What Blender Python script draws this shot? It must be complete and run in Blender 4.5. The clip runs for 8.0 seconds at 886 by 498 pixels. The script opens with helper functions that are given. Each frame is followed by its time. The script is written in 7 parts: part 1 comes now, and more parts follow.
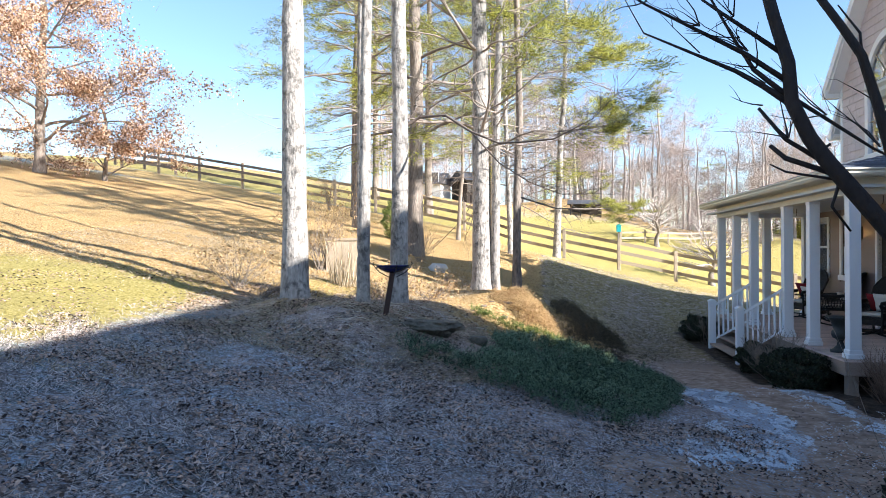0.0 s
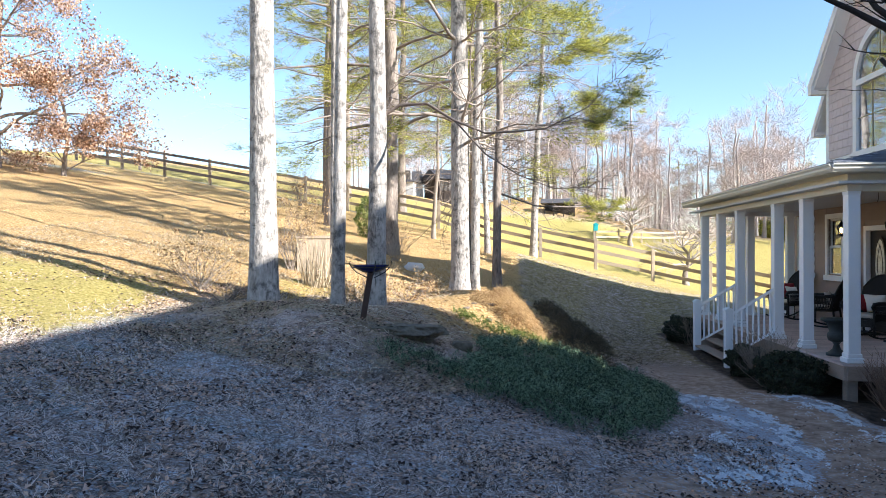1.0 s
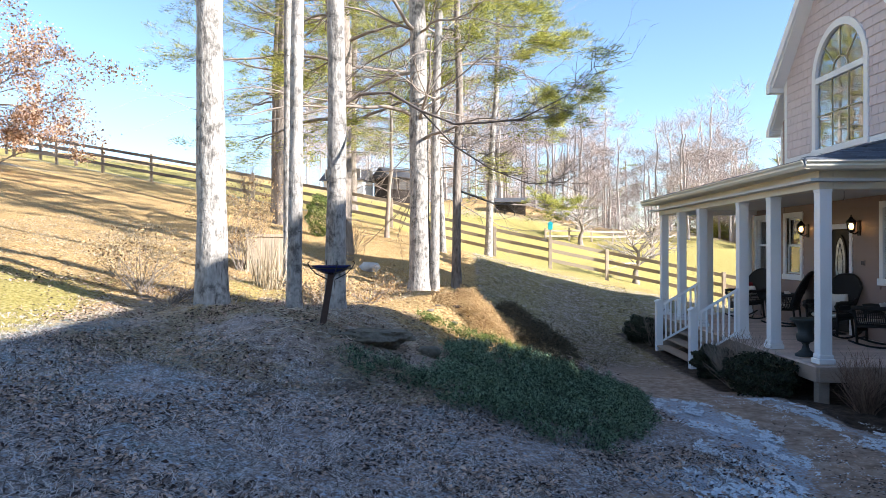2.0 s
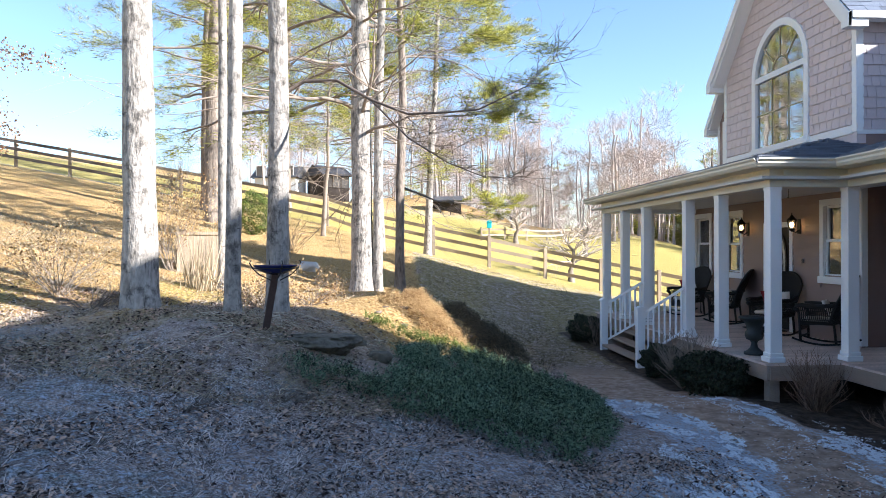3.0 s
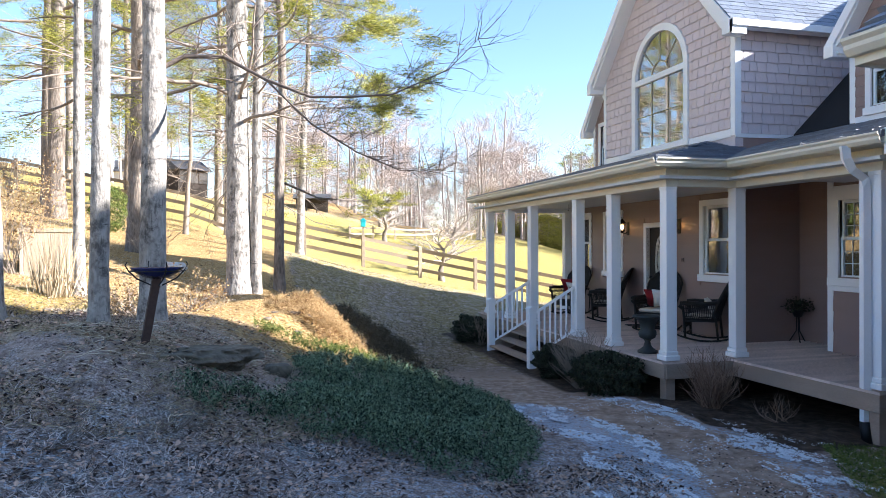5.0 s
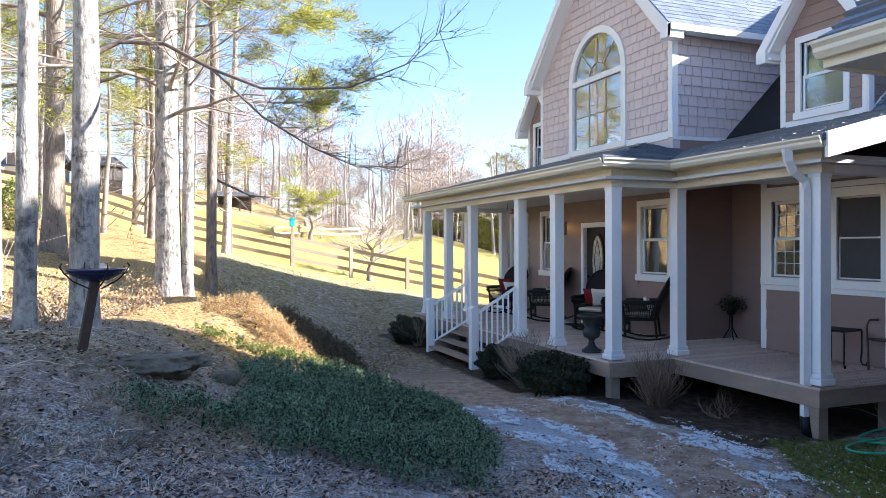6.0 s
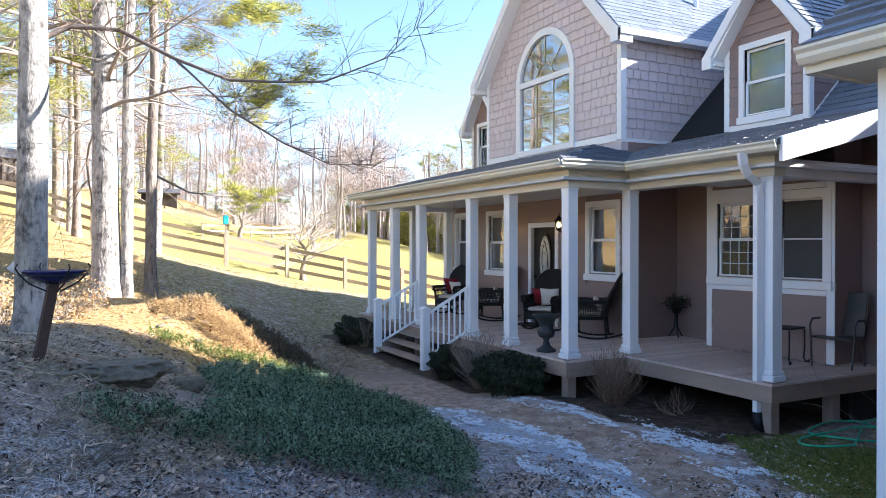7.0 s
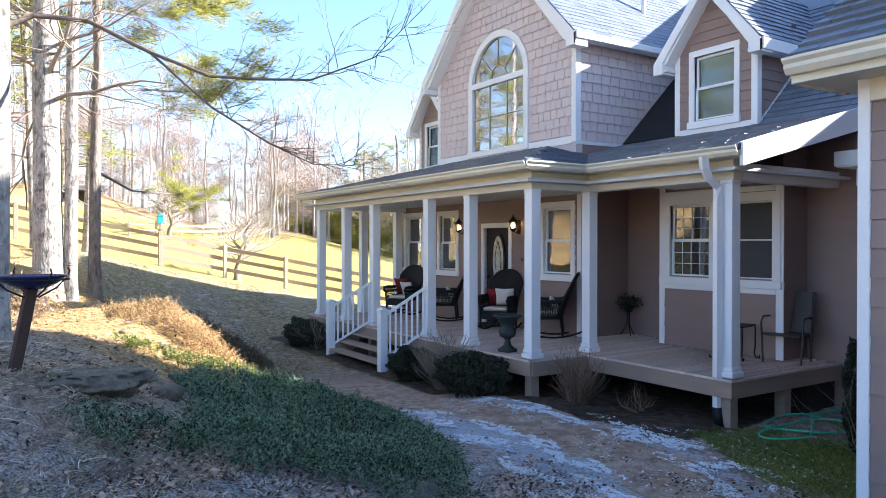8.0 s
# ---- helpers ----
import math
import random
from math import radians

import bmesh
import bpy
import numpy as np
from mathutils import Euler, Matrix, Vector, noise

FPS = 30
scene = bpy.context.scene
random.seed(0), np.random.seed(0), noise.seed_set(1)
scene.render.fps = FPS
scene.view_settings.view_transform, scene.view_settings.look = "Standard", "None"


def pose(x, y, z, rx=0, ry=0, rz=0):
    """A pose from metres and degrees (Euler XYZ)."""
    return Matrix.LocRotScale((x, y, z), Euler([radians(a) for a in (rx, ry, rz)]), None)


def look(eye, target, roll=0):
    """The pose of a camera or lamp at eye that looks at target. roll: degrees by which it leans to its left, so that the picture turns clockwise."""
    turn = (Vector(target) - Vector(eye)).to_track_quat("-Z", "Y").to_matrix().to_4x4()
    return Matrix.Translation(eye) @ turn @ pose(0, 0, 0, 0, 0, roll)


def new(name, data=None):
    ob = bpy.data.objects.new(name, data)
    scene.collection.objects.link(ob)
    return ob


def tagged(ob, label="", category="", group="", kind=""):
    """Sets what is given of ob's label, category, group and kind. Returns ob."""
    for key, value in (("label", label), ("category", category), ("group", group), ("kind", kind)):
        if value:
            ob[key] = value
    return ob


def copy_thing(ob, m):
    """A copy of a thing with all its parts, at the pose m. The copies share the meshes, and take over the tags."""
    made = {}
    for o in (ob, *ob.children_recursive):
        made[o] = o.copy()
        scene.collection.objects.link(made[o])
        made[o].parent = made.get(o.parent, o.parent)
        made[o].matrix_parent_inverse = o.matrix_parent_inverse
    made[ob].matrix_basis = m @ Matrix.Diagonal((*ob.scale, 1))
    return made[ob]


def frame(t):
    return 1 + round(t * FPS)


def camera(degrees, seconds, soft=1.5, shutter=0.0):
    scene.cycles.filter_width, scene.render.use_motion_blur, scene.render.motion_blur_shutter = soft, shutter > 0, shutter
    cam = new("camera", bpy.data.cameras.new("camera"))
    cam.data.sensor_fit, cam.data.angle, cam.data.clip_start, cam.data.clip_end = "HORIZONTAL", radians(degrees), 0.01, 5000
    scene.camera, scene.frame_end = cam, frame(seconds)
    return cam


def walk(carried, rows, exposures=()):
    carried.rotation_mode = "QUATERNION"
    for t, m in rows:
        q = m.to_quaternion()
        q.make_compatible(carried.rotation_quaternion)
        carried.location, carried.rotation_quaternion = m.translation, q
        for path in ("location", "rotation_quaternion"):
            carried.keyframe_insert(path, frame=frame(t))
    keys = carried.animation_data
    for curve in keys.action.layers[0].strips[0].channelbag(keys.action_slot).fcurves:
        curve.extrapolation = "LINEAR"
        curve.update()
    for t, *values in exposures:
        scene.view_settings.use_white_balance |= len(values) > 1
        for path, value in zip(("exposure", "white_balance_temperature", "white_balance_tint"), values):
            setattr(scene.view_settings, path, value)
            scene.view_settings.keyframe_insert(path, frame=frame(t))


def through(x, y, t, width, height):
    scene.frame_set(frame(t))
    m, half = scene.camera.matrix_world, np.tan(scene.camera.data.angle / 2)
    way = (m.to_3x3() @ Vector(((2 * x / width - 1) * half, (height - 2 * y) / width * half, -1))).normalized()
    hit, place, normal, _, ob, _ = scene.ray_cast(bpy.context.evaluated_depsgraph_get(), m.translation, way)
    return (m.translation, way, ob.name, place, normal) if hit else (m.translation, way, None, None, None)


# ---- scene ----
cam = camera(63.1, 8.0, 0.45)
PATH = [
    (0, (-4.72, -11.558, 1.631), (-4.977, -9.575, 1.638), -0.2),
    (0.5, (-4.826, -11.212, 1.63), (-5.043, -9.224, 1.636), -0.2),
    (1, (-4.945, -10.873, 1.624), (-5.122, -8.881, 1.628), -0.1),
    (1.5, (-5.075, -10.568, 1.625), (-5.19, -8.571, 1.628), -0.1),
    (3, (-5.415, -9.796, 1.617), (-5.263, -7.802, 1.615), -0.2),
    (3.5, (-5.516, -9.58, 1.614), (-5.272, -7.595, 1.611), -0.2),
    (4, (-5.608, -9.382, 1.611), (-5.273, -7.411, 1.607), -0.2),
    (4.5, (-5.698, -9.217, 1.612), (-5.275, -7.263, 1.608), -0.2),
    (5, (-5.798, -9.053, 1.621), (-5.27, -7.123, 1.615), -0.2),
    (6.5, (-6.198, -8.59, 1.629), (-5.376, -6.767, 1.62), -0.1),
    (7, (-6.378, -8.445, 1.638), (-5.467, -6.665, 1.627), -0.0),
    (7.5, (-6.57, -8.304, 1.651), (-5.575, -6.569, 1.638), 0.0),
    (8, (-6.784, -8.166, 1.666), (-5.705, -6.482, 1.652), 0.0),
]
walk(cam, [(t, look(eye, target, roll)) for t, eye, target, roll in PATH], ((0.0, 1.71, 5780, 11), (4.0, 1.86, 5760, 12), (8.0, 2.30, 5760, 13)))

# ---- light ----
SUN_FROM = Vector((0.935, -0.396, 0.48)).normalized()
sky_world = bpy.data.worlds.new("sky")
scene.world = sky_world
sky_world.use_nodes = True
wn = sky_world.node_tree.nodes
sky = wn.new("ShaderNodeTexSky")
sky.sky_type, sky.sun_disc = "NISHITA", False
sky.sun_elevation = math.asin(SUN_FROM.z)
sky.sun_rotation = math.atan2(SUN_FROM.x, SUN_FROM.y)
sky.air_density, sky.dust_density, sky.ozone_density = 1.0, 0.3, 1.8
wn["Background"].inputs["Strength"].default_value = 0.084
sky_world.node_tree.links.new(sky.outputs["Color"], wn["Background"].inputs["Color"])
sun = new("sun", bpy.data.lights.new("sun", "SUN"))
sun.data.energy, sun.data.angle, sun.data.color = 5.0, radians(0.55), (1.0, 0.92, 0.80)
sun.matrix_world = look((30, -12, 14), Vector((30, -12, 14)) - SUN_FROM)


# ---- materials ----
def material(name, colour, rough=0.7, vary=0.25, grain=40.0, stain=2.5, bump=0.15, metal=0.0, stretch=(1, 1, 1),
             second=None, each=0.0, specular=0.4):
    """A procedural surface: fine grain, broad stains, relief, and a shift from piece to piece."""
    m = bpy.data.materials.new(name)
    m.use_nodes = True
    n, l = m.node_tree.nodes, m.node_tree.links
    p = n["Principled BSDF"]
    p.inputs["Roughness"].default_value, p.inputs["Metallic"].default_value = rough, metal
    p.inputs["Specular IOR Level"].default_value = specular
    geo = n.new("ShaderNodeNewGeometry")
    mp = n.new("ShaderNodeMapping")
    mp.inputs["Scale"].default_value = stretch
    l.new(geo.outputs["Position"], mp.inputs["Vector"])
    fine, broad = n.new("ShaderNodeTexNoise"), n.new("ShaderNodeTexNoise")
    for node, scale, detail in ((fine, grain, 6), (broad, stain, 4)):
        l.new(mp.outputs["Vector"], node.inputs["Vector"])
        node.inputs["Scale"].default_value, node.inputs["Detail"].default_value = scale, detail
    add = n.new("ShaderNodeMath")
    add.operation = "MULTIPLY_ADD"
    add.inputs[1].default_value = 0.55
    l.new(fine.outputs["Fac"], add.inputs[0])
    half = n.new("ShaderNodeMath")
    half.operation = "MULTIPLY"
    half.inputs[1].default_value = 0.45
    l.new(broad.outputs["Fac"], half.inputs[0])
    l.new(half.outputs[0], add.inputs[2])
    if each:
        info = n.new("ShaderNodeObjectInfo")
        isl = n.new("ShaderNodeMath")
        isl.operation = "ADD"
        l.new(info.outputs["Random"], isl.inputs[0])
        l.new(geo.outputs["Random Per Island"], isl.inputs[1])
        fr = n.new("ShaderNodeMath")
        fr.operation = "FRACT"
        l.new(isl.outputs[0], fr.inputs[0])
        sh = n.new("ShaderNodeMath")
        sh.operation = "MULTIPLY_ADD"
        sh.inputs[1].default_value = each
        l.new(fr.outputs[0], sh.inputs[0])
        l.new(add.outputs[0], sh.inputs[2])
        off = n.new("ShaderNodeMath")
        off.operation = "SUBTRACT"
        off.inputs[1].default_value = each / 2
        l.new(sh.outputs[0], off.inputs[0])
        value = off
    else:
        value = add
    ramp = n.new("ShaderNodeValToRGB")
    a, b = ramp.color_ramp.elements
    a.position, b.position = 0.25, 0.75
    c = Vector(colour)
    a.color = (*(c * (1 - vary)), 1)
    b.color = (*(Vector(second) if second else c * (1 + vary)), 1)
    l.new(value.outputs[0], ramp.inputs["Fac"])
    l.new(ramp.outputs["Color"], p.inputs["Base Color"])
    bm_ = n.new("ShaderNodeBump")
    bm_.inputs["Strength"].default_value, bm_.inputs["Distance"].default_value = bump, 0.02
    l.new(fine.outputs["Fac"], bm_.inputs["Height"])
    l.new(bm_.outputs["Normal"], p.inputs["Normal"])
    return m


def leafy(name, colour, second, through=0.35, rough=0.6, each=0.7):
    """Leaves and needles: colour shifts from leaf to leaf, and light passes through."""
    m = material(name, colour, rough, 0.3, 3.0, 0.8, 0.0, second=second, each=each, specular=0.25)
    n, l = m.node_tree.nodes, m.node_tree.links
    p = n["Principled BSDF"]
    t = n.new("ShaderNodeBsdfTranslucent")
    mix = n.new("ShaderNodeMixShader")
    mix.inputs[0].default_value = through
    l.new(p.inputs["Base Color"].links[0].from_socket, t.inputs["Color"])
    l.new(p.outputs[0], mix.inputs[1])
    l.new(t.outputs[0], mix.inputs[2])
    l.new(mix.outputs[0], n["Material Output"].inputs["Surface"])
    return m


def pane_glass(name, ior=1.9):
    m = bpy.data.materials.new(name)
    m.use_nodes = True
    n, l = m.node_tree.nodes, m.node_tree.links
    clear, gloss, fres, mix = (n.new("ShaderNode" + k) for k in ("BsdfTransparent", "BsdfGlossy", "Fresnel", "MixShader"))
    clear.inputs["Color"].default_value = (0.86, 0.9, 0.9, 1)
    gloss.inputs["Roughness"].default_value = 0.02
    gloss.inputs["Color"].default_value = (0.95, 0.97, 1, 1)
    fres.inputs["IOR"].default_value = ior
    wav, bump = n.new("ShaderNodeTexNoise"), n.new("ShaderNodeBump")
    wav.inputs["Scale"].default_value = 3.0
    bump.inputs["Strength"].default_value, bump.inputs["Distance"].default_value = 0.05, 0.02
    l.new(wav.outputs["Fac"], bump.inputs["Height"])
    l.new(bump.outputs["Normal"], gloss.inputs["Normal"])
    l.new(fres.outputs[0], mix.inputs[0])
    l.new(clear.outputs[0], mix.inputs[1])
    l.new(gloss.outputs[0], mix.inputs[2])
    l.new(mix.outputs[0], n["Material Output"].inputs["Surface"])
    return m


def glow(name, colour, strength):
    m = bpy.data.materials.new(name)
    m.use_nodes = True
    p = m.node_tree.nodes["Principled BSDF"]
    p.inputs["Base Color"].default_value = (*colour, 1)
    p.inputs["Emission Color"].default_value = (*colour, 1)
    p.inputs["Emission Strength"].default_value = strength
    return m


WHITE = material("white_trim_paint", (0.84, 0.85, 0.86), 0.45, 0.06, 60, 1.5, 0.05)
CREAM = material("cream_trim_paint", (0.72, 0.68, 0.56), 0.5, 0.07, 60, 1.5, 0.05)
SIDING = material("taupe_lap_siding", (0.265, 0.188, 0.168), 0.5, 0.10, 90, 1.2, 0.12, stretch=(1, 1, 4), each=0.12, specular=0.55)
SHAKE = material("taupe_shingle_siding", (0.60, 0.515, 0.52), 0.5, 0.10, 70, 2.0, 0.2, stretch=(1, 1, 0.35), each=0.14, specular=0.6)
ROOF = material("slate_grey_asphalt_shingle", (0.14, 0.16, 0.20), 0.5, 0.35, 160, 3.0, 0.25, each=0.3, specular=0.7)
DECK = material("weathered_deck_board", (0.68, 0.555, 0.485), 0.6, 0.2, 30, 1.5, 0.1, stretch=(1, 6, 1), each=0.3)
RIM = material("grey_timber", (0.34, 0.26, 0.205), 0.8, 0.3, 30, 1.3, 0.25, stretch=(1, 1, 6))
CEIL = material("porch_ceiling_paint", (0.6, 0.6, 0.58), 0.6, 0.06)
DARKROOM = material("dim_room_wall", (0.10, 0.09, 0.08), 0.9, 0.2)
DOORWOOD = material("dark_stained_door", (0.016, 0.012, 0.010), 0.55, 0.3, 30, 3, 0.15, stretch=(1, 1, 0.15))
GLASS = pane_glass("window_glass", 5.0)
LOWGLASS = pane_glass("porch_window_glass", 3.0)
DULLGLASS = pane_glass("shaded_window_glass", 1.45)
SCREEN = material("dark_insect_screen", (0.055, 0.058, 0.062), 0.6, 0.15, 300, 4, 0.2)
# near-black colour that stands in for the shade under the deck
CRAWLSHADE = material("crawl_space_shade", (0.03, 0.025, 0.02), 0.95, 0.3)
BLACKSHEET = material("black_roof_sheet", (0.012, 0.012, 0.013), 0.8, 0.3)
WICKER = material("black_wicker", (0.012, 0.011, 0.011), 0.55, 0.4, 220, 6, 0.6)
IRON = material("black_iron", (0.012, 0.013, 0.015), 0.5, 0.3, 80, 5, 0.2, metal=0.4)
URN = material("dark_cast_iron_urn", (0.03, 0.035, 0.035), 0.6, 0.4, 50, 6, 0.3)
BRONZE = material("brown_sling_metal", (0.06, 0.05, 0.042), 0.55, 0.3, 60, 5, 0.2)
CUSHION = material("off_white_cushion", (0.66, 0.6, 0.52), 0.9, 0.1, 120, 6, 0.3)
REDCLOTH = material("red_pillow_cloth", (0.22, 0.012, 0.02), 0.9, 0.2, 120, 6, 0.3)
HOSE = material("green_hose_rubber", (0.05, 0.48, 0.28), 0.45, 0.2)
DARKBARK = material("dark_furrowed_bark", (0.19, 0.145, 0.11), 0.95, 0.75, 30, 5, 1.0, stretch=(1, 1, 0.28), second=(0.40, 0.33, 0.27))
TWIG = material("grey_brown_twig", (0.27, 0.22, 0.175), 0.9, 0.4, 20, 2, 0.3)
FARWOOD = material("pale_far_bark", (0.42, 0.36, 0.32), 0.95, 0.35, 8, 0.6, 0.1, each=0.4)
# near-black bark colour for the whole pruned tree
NEARBARK = material("near_black_bark", (0.018, 0.013, 0.011), 0.7, 0.4, 40, 6, 0.7, stretch=(1, 1, 0.4))
FENCE = material("weathered_fence_board", (0.17, 0.14, 0.115), 0.85, 0.35, 25, 1.5, 0.3, stretch=(1, 1, 4), each=0.4)
STONE = material("lichen_grey_stone", (0.085, 0.068, 0.05), 0.95, 0.6, 18, 4, 1.0, second=(0.23, 0.20, 0.145))
PALESTONE = material("pale_stone", (0.18, 0.14, 0.105), 0.9, 0.25, 14, 2.5, 0.6)
STRAW = leafy("dry_straw_blade", (0.36, 0.27, 0.16), (0.62, 0.52, 0.36), 0.3)
PINE = leafy("pine_needle", (0.13, 0.15, 0.025), (0.52, 0.50, 0.10), 0.45)
OAKLEAF = leafy("rust_brown_leaf", (0.34, 0.17, 0.075), (0.90, 0.66, 0.46), 0.55, each=1.0)
IVY = leafy("dark_evergreen_sprig", (0.009, 0.026, 0.013), (0.27, 0.37, 0.22), 0.25, each=1.0)
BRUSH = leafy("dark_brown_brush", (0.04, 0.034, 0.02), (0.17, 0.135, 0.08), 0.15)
PALESTRAW = leafy("bleached_straw_blade", (0.50, 0.40, 0.27), (0.85, 0.76, 0.60), 0.35)
BOXLEAF = leafy("boxwood_leaf", (0.014, 0.02, 0.011), (0.06, 0.07, 0.04), 0.15)
LITTER = leafy("fallen_leaf", (0.06, 0.037, 0.028), (0.66, 0.47, 0.35), 0.15, each=1.2)
GRASS = leafy("winter_grass_blade", (0.12, 0.095, 0.078), (0.82, 0.73, 0.67), 0.25, each=1.0)
REDTWIG = material("reddish_brown_twig", (0.20, 0.115, 0.075), 0.85, 0.4, 30, 5, 0.2, second=(0.36, 0.25, 0.18), each=0.4)
GREENGRASS = leafy("green_grass_blade", (0.08, 0.13, 0.025), (0.26, 0.30, 0.08), 0.3)
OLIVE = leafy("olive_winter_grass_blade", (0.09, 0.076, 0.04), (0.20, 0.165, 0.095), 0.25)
RUSTSHRUB = leafy("rusty_heather", (0.28, 0.15, 0.06), (0.72, 0.52, 0.26), 0.35)


def bark_material(name, pale, mid, dark):
    """Smooth pale bark with dark lichen blotches, upright cracks and rings of old scars."""
    m = material(name, mid, 0.9, 0.45, 24, 3.0, 1.0, stretch=(1, 1, 0.45), second=pale)
    n, l = m.node_tree.nodes, m.node_tree.links
    p = n["Principled BSDF"]
    base = p.inputs["Base Color"].links[0].from_socket
    geo = n.new("ShaderNodeNewGeometry")
    out = base
    for scale, stretch, lo, hi, detail in ((7.0, (1, 1, 0.8), 0.50, 0.64, 7), (30.0, (1, 1, 0.12), 0.56, 0.68, 4), (6.0, (0.6, 0.6, 2.0), 0.62, 0.68, 6)):
        mp, t, r, mix = n.new("ShaderNodeMapping"), n.new("ShaderNodeTexNoise"), n.new("ShaderNodeMapRange"), n.new("ShaderNodeMix")
        mp.inputs["Scale"].default_value = stretch
        l.new(geo.outputs["Position"], mp.inputs["Vector"])
        l.new(mp.outputs["Vector"], t.inputs["Vector"])
        t.inputs["Scale"].default_value, t.inputs["Detail"].default_value, t.inputs["Roughness"].default_value = scale, detail, 0.7
        r.inputs["From Min"].default_value, r.inputs["From Max"].default_value, r.inputs["To Max"].default_value = lo, hi, 0.8
        l.new(t.outputs["Fac"], r.inputs["Value"])
        mix.data_type = "RGBA"
        l.new(r.outputs["Result"], mix.inputs["Factor"])
        l.new(out, mix.inputs["A"])
        mix.inputs["B"].default_value = (*dark, 1)
        out = mix.outputs["Result"]
    l.new(out, p.inputs["Base Color"])
    return m


BARK = bark_material("pale_grey_bark", (0.55, 0.50, 0.44), (0.27, 0.235, 0.20), (0.045, 0.04, 0.035))


# ---- building helpers ----
def thing(name, at, label, category, group="", kind=""):
    ob = new(name)
    ob.matrix_basis = at if isinstance(at, Matrix) else Matrix.Translation(at)
    return tagged(ob, label, category, group, kind)


def part(name, bm, mat, parent=None, label="", smooth=False):
    me = bpy.data.meshes.new(name)
    bm.to_mesh(me)
    bm.free()
    me.materials.append(mat)
    if smooth:
        me.polygons.foreach_set("use_smooth", [True] * len(me.polygons))
    ob = new(name, me)
    if parent is not None:
        ob.parent = parent
    return tagged(ob, label)


def raw(name, verts, faces, mat, parent=None, label="", smooth=False):
    me = bpy.data.meshes.new(name)
    me.from_pydata([tuple(v) for v in verts], [], [tuple(f) for f in faces])
    me.materials.append(mat)
    if smooth:
        me.polygons.foreach_set("use_smooth", [True] * len(me.polygons))
    ob = new(name, me)
    if parent is not None:
        ob.parent = parent
    return tagged(ob, label)


def quick(name, verts, faces, mat, parent=None, label="", smooth=False):
    """Like raw, from numpy arrays of one face size; quick for large meshes."""
    verts, faces = np.asarray(verts, dtype=np.float32), np.asarray(faces, dtype=np.int32)
    me = bpy.data.meshes.new(name)
    k = faces.shape[1]
    me.vertices.add(len(verts))
    me.vertices.foreach_set("co", verts.ravel())
    me.loops.add(faces.size)
    me.loops.foreach_set("vertex_index", faces.ravel())
    me.polygons.add(len(faces))
    me.polygons.foreach_set("loop_start", np.arange(0, faces.size, k, dtype=np.int32))
    me.polygons.foreach_set("use_smooth", np.full(len(faces), smooth))
    me.update(calc_edges=True)
    me.materials.append(mat)
    ob = new(name, me)
    if parent is not None:
        ob.parent = parent
    return tagged(ob, label)


def box(bm, x0, x1, y0, y1, z0, z1, bevel=0.0):
    m = Matrix.Translation(((x0 + x1) / 2, (y0 + y1) / 2, (z0 + z1) / 2)) @ Matrix.Diagonal((x1 - x0, y1 - y0, z1 - z0, 1))
    got = bmesh.ops.create_cube(bm, size=1, matrix=m)
    if bevel:
        edges = list({e for v in got["verts"] for e in v.link_edges})
        bmesh.ops.bevel(bm, geom=edges, offset=bevel, segments=1, affect="EDGES", profile=0.5)
    return bm


def boxes(*rows, bevel=0.0):
    bm = bmesh.new()
    for r in rows:
        box(bm, *r, bevel=bevel)
    return bm


def prism(bm, outline, axis, a, b):
    """A polygon in the plane across axis, pushed from a to b."""
    def at(p, c):
        return (c, p[0], p[1]) if axis == "x" else (p[0], c, p[1]) if axis == "y" else (p[0], p[1], c)
    lo = [bm.verts.new(at(p, a)) for p in outline]
    hi = [bm.verts.new(at(p, b)) for p in outline]
    bm.faces.new(lo)
    bm.faces.new(hi[::-1])
    for i in range(len(outline)):
        j = (i + 1) % len(outline)
        bm.faces.new((lo[j], lo[i], hi[i], hi[j]))
    bmesh.ops.recalc_face_normals(bm, faces=bm.faces[:])
    return bm


def tube(points, radii, sides=6):
    """Vertices and faces of a tapering tube along points."""
    pts = [Vector(p) for p in points]
    verts, faces = [], []
    ref = Vector((0.31, 0.17, 0.93))
    for i, p in enumerate(pts):
        d = (pts[min(i + 1, len(pts) - 1)] - pts[max(i - 1, 0)]).normalized()
        u = d.cross(ref)
        if u.length < 1e-3:
            u = d.cross(Vector((1, 0, 0)))
        u.normalize()
        v = d.cross(u)
        for k in range(sides):
            a = 2 * math.pi * k / sides
            verts.append(p + (u * math.cos(a) + v * math.sin(a)) * radii[i])
    for i in range(len(pts) - 1):
        for k in range(sides):
            j = (k + 1) % sides
            faces.append((i * sides + k, i * sides + j, (i + 1) * sides + j, (i + 1) * sides + k))
    return verts, faces


class Bundle:
    """Collects tubes into one mesh."""
    def __init__(self):
        self.v, self.f = [], []

    def add(self, points, radii, sides=6, caps=False):
        v, f = tube(points, radii, sides)
        n = len(self.v)
        self.v += v
        self.f += [tuple(i + n for i in q) for q in f]
        if caps:
            self.f += [tuple(range(n + sides - 1, n - 1, -1)), tuple(range(n + len(v) - sides, n + len(v)))]

    def make(self, name, mat, parent=None, label="", smooth=True):
        return raw(name, self.v, self.f, mat, parent, label, smooth)


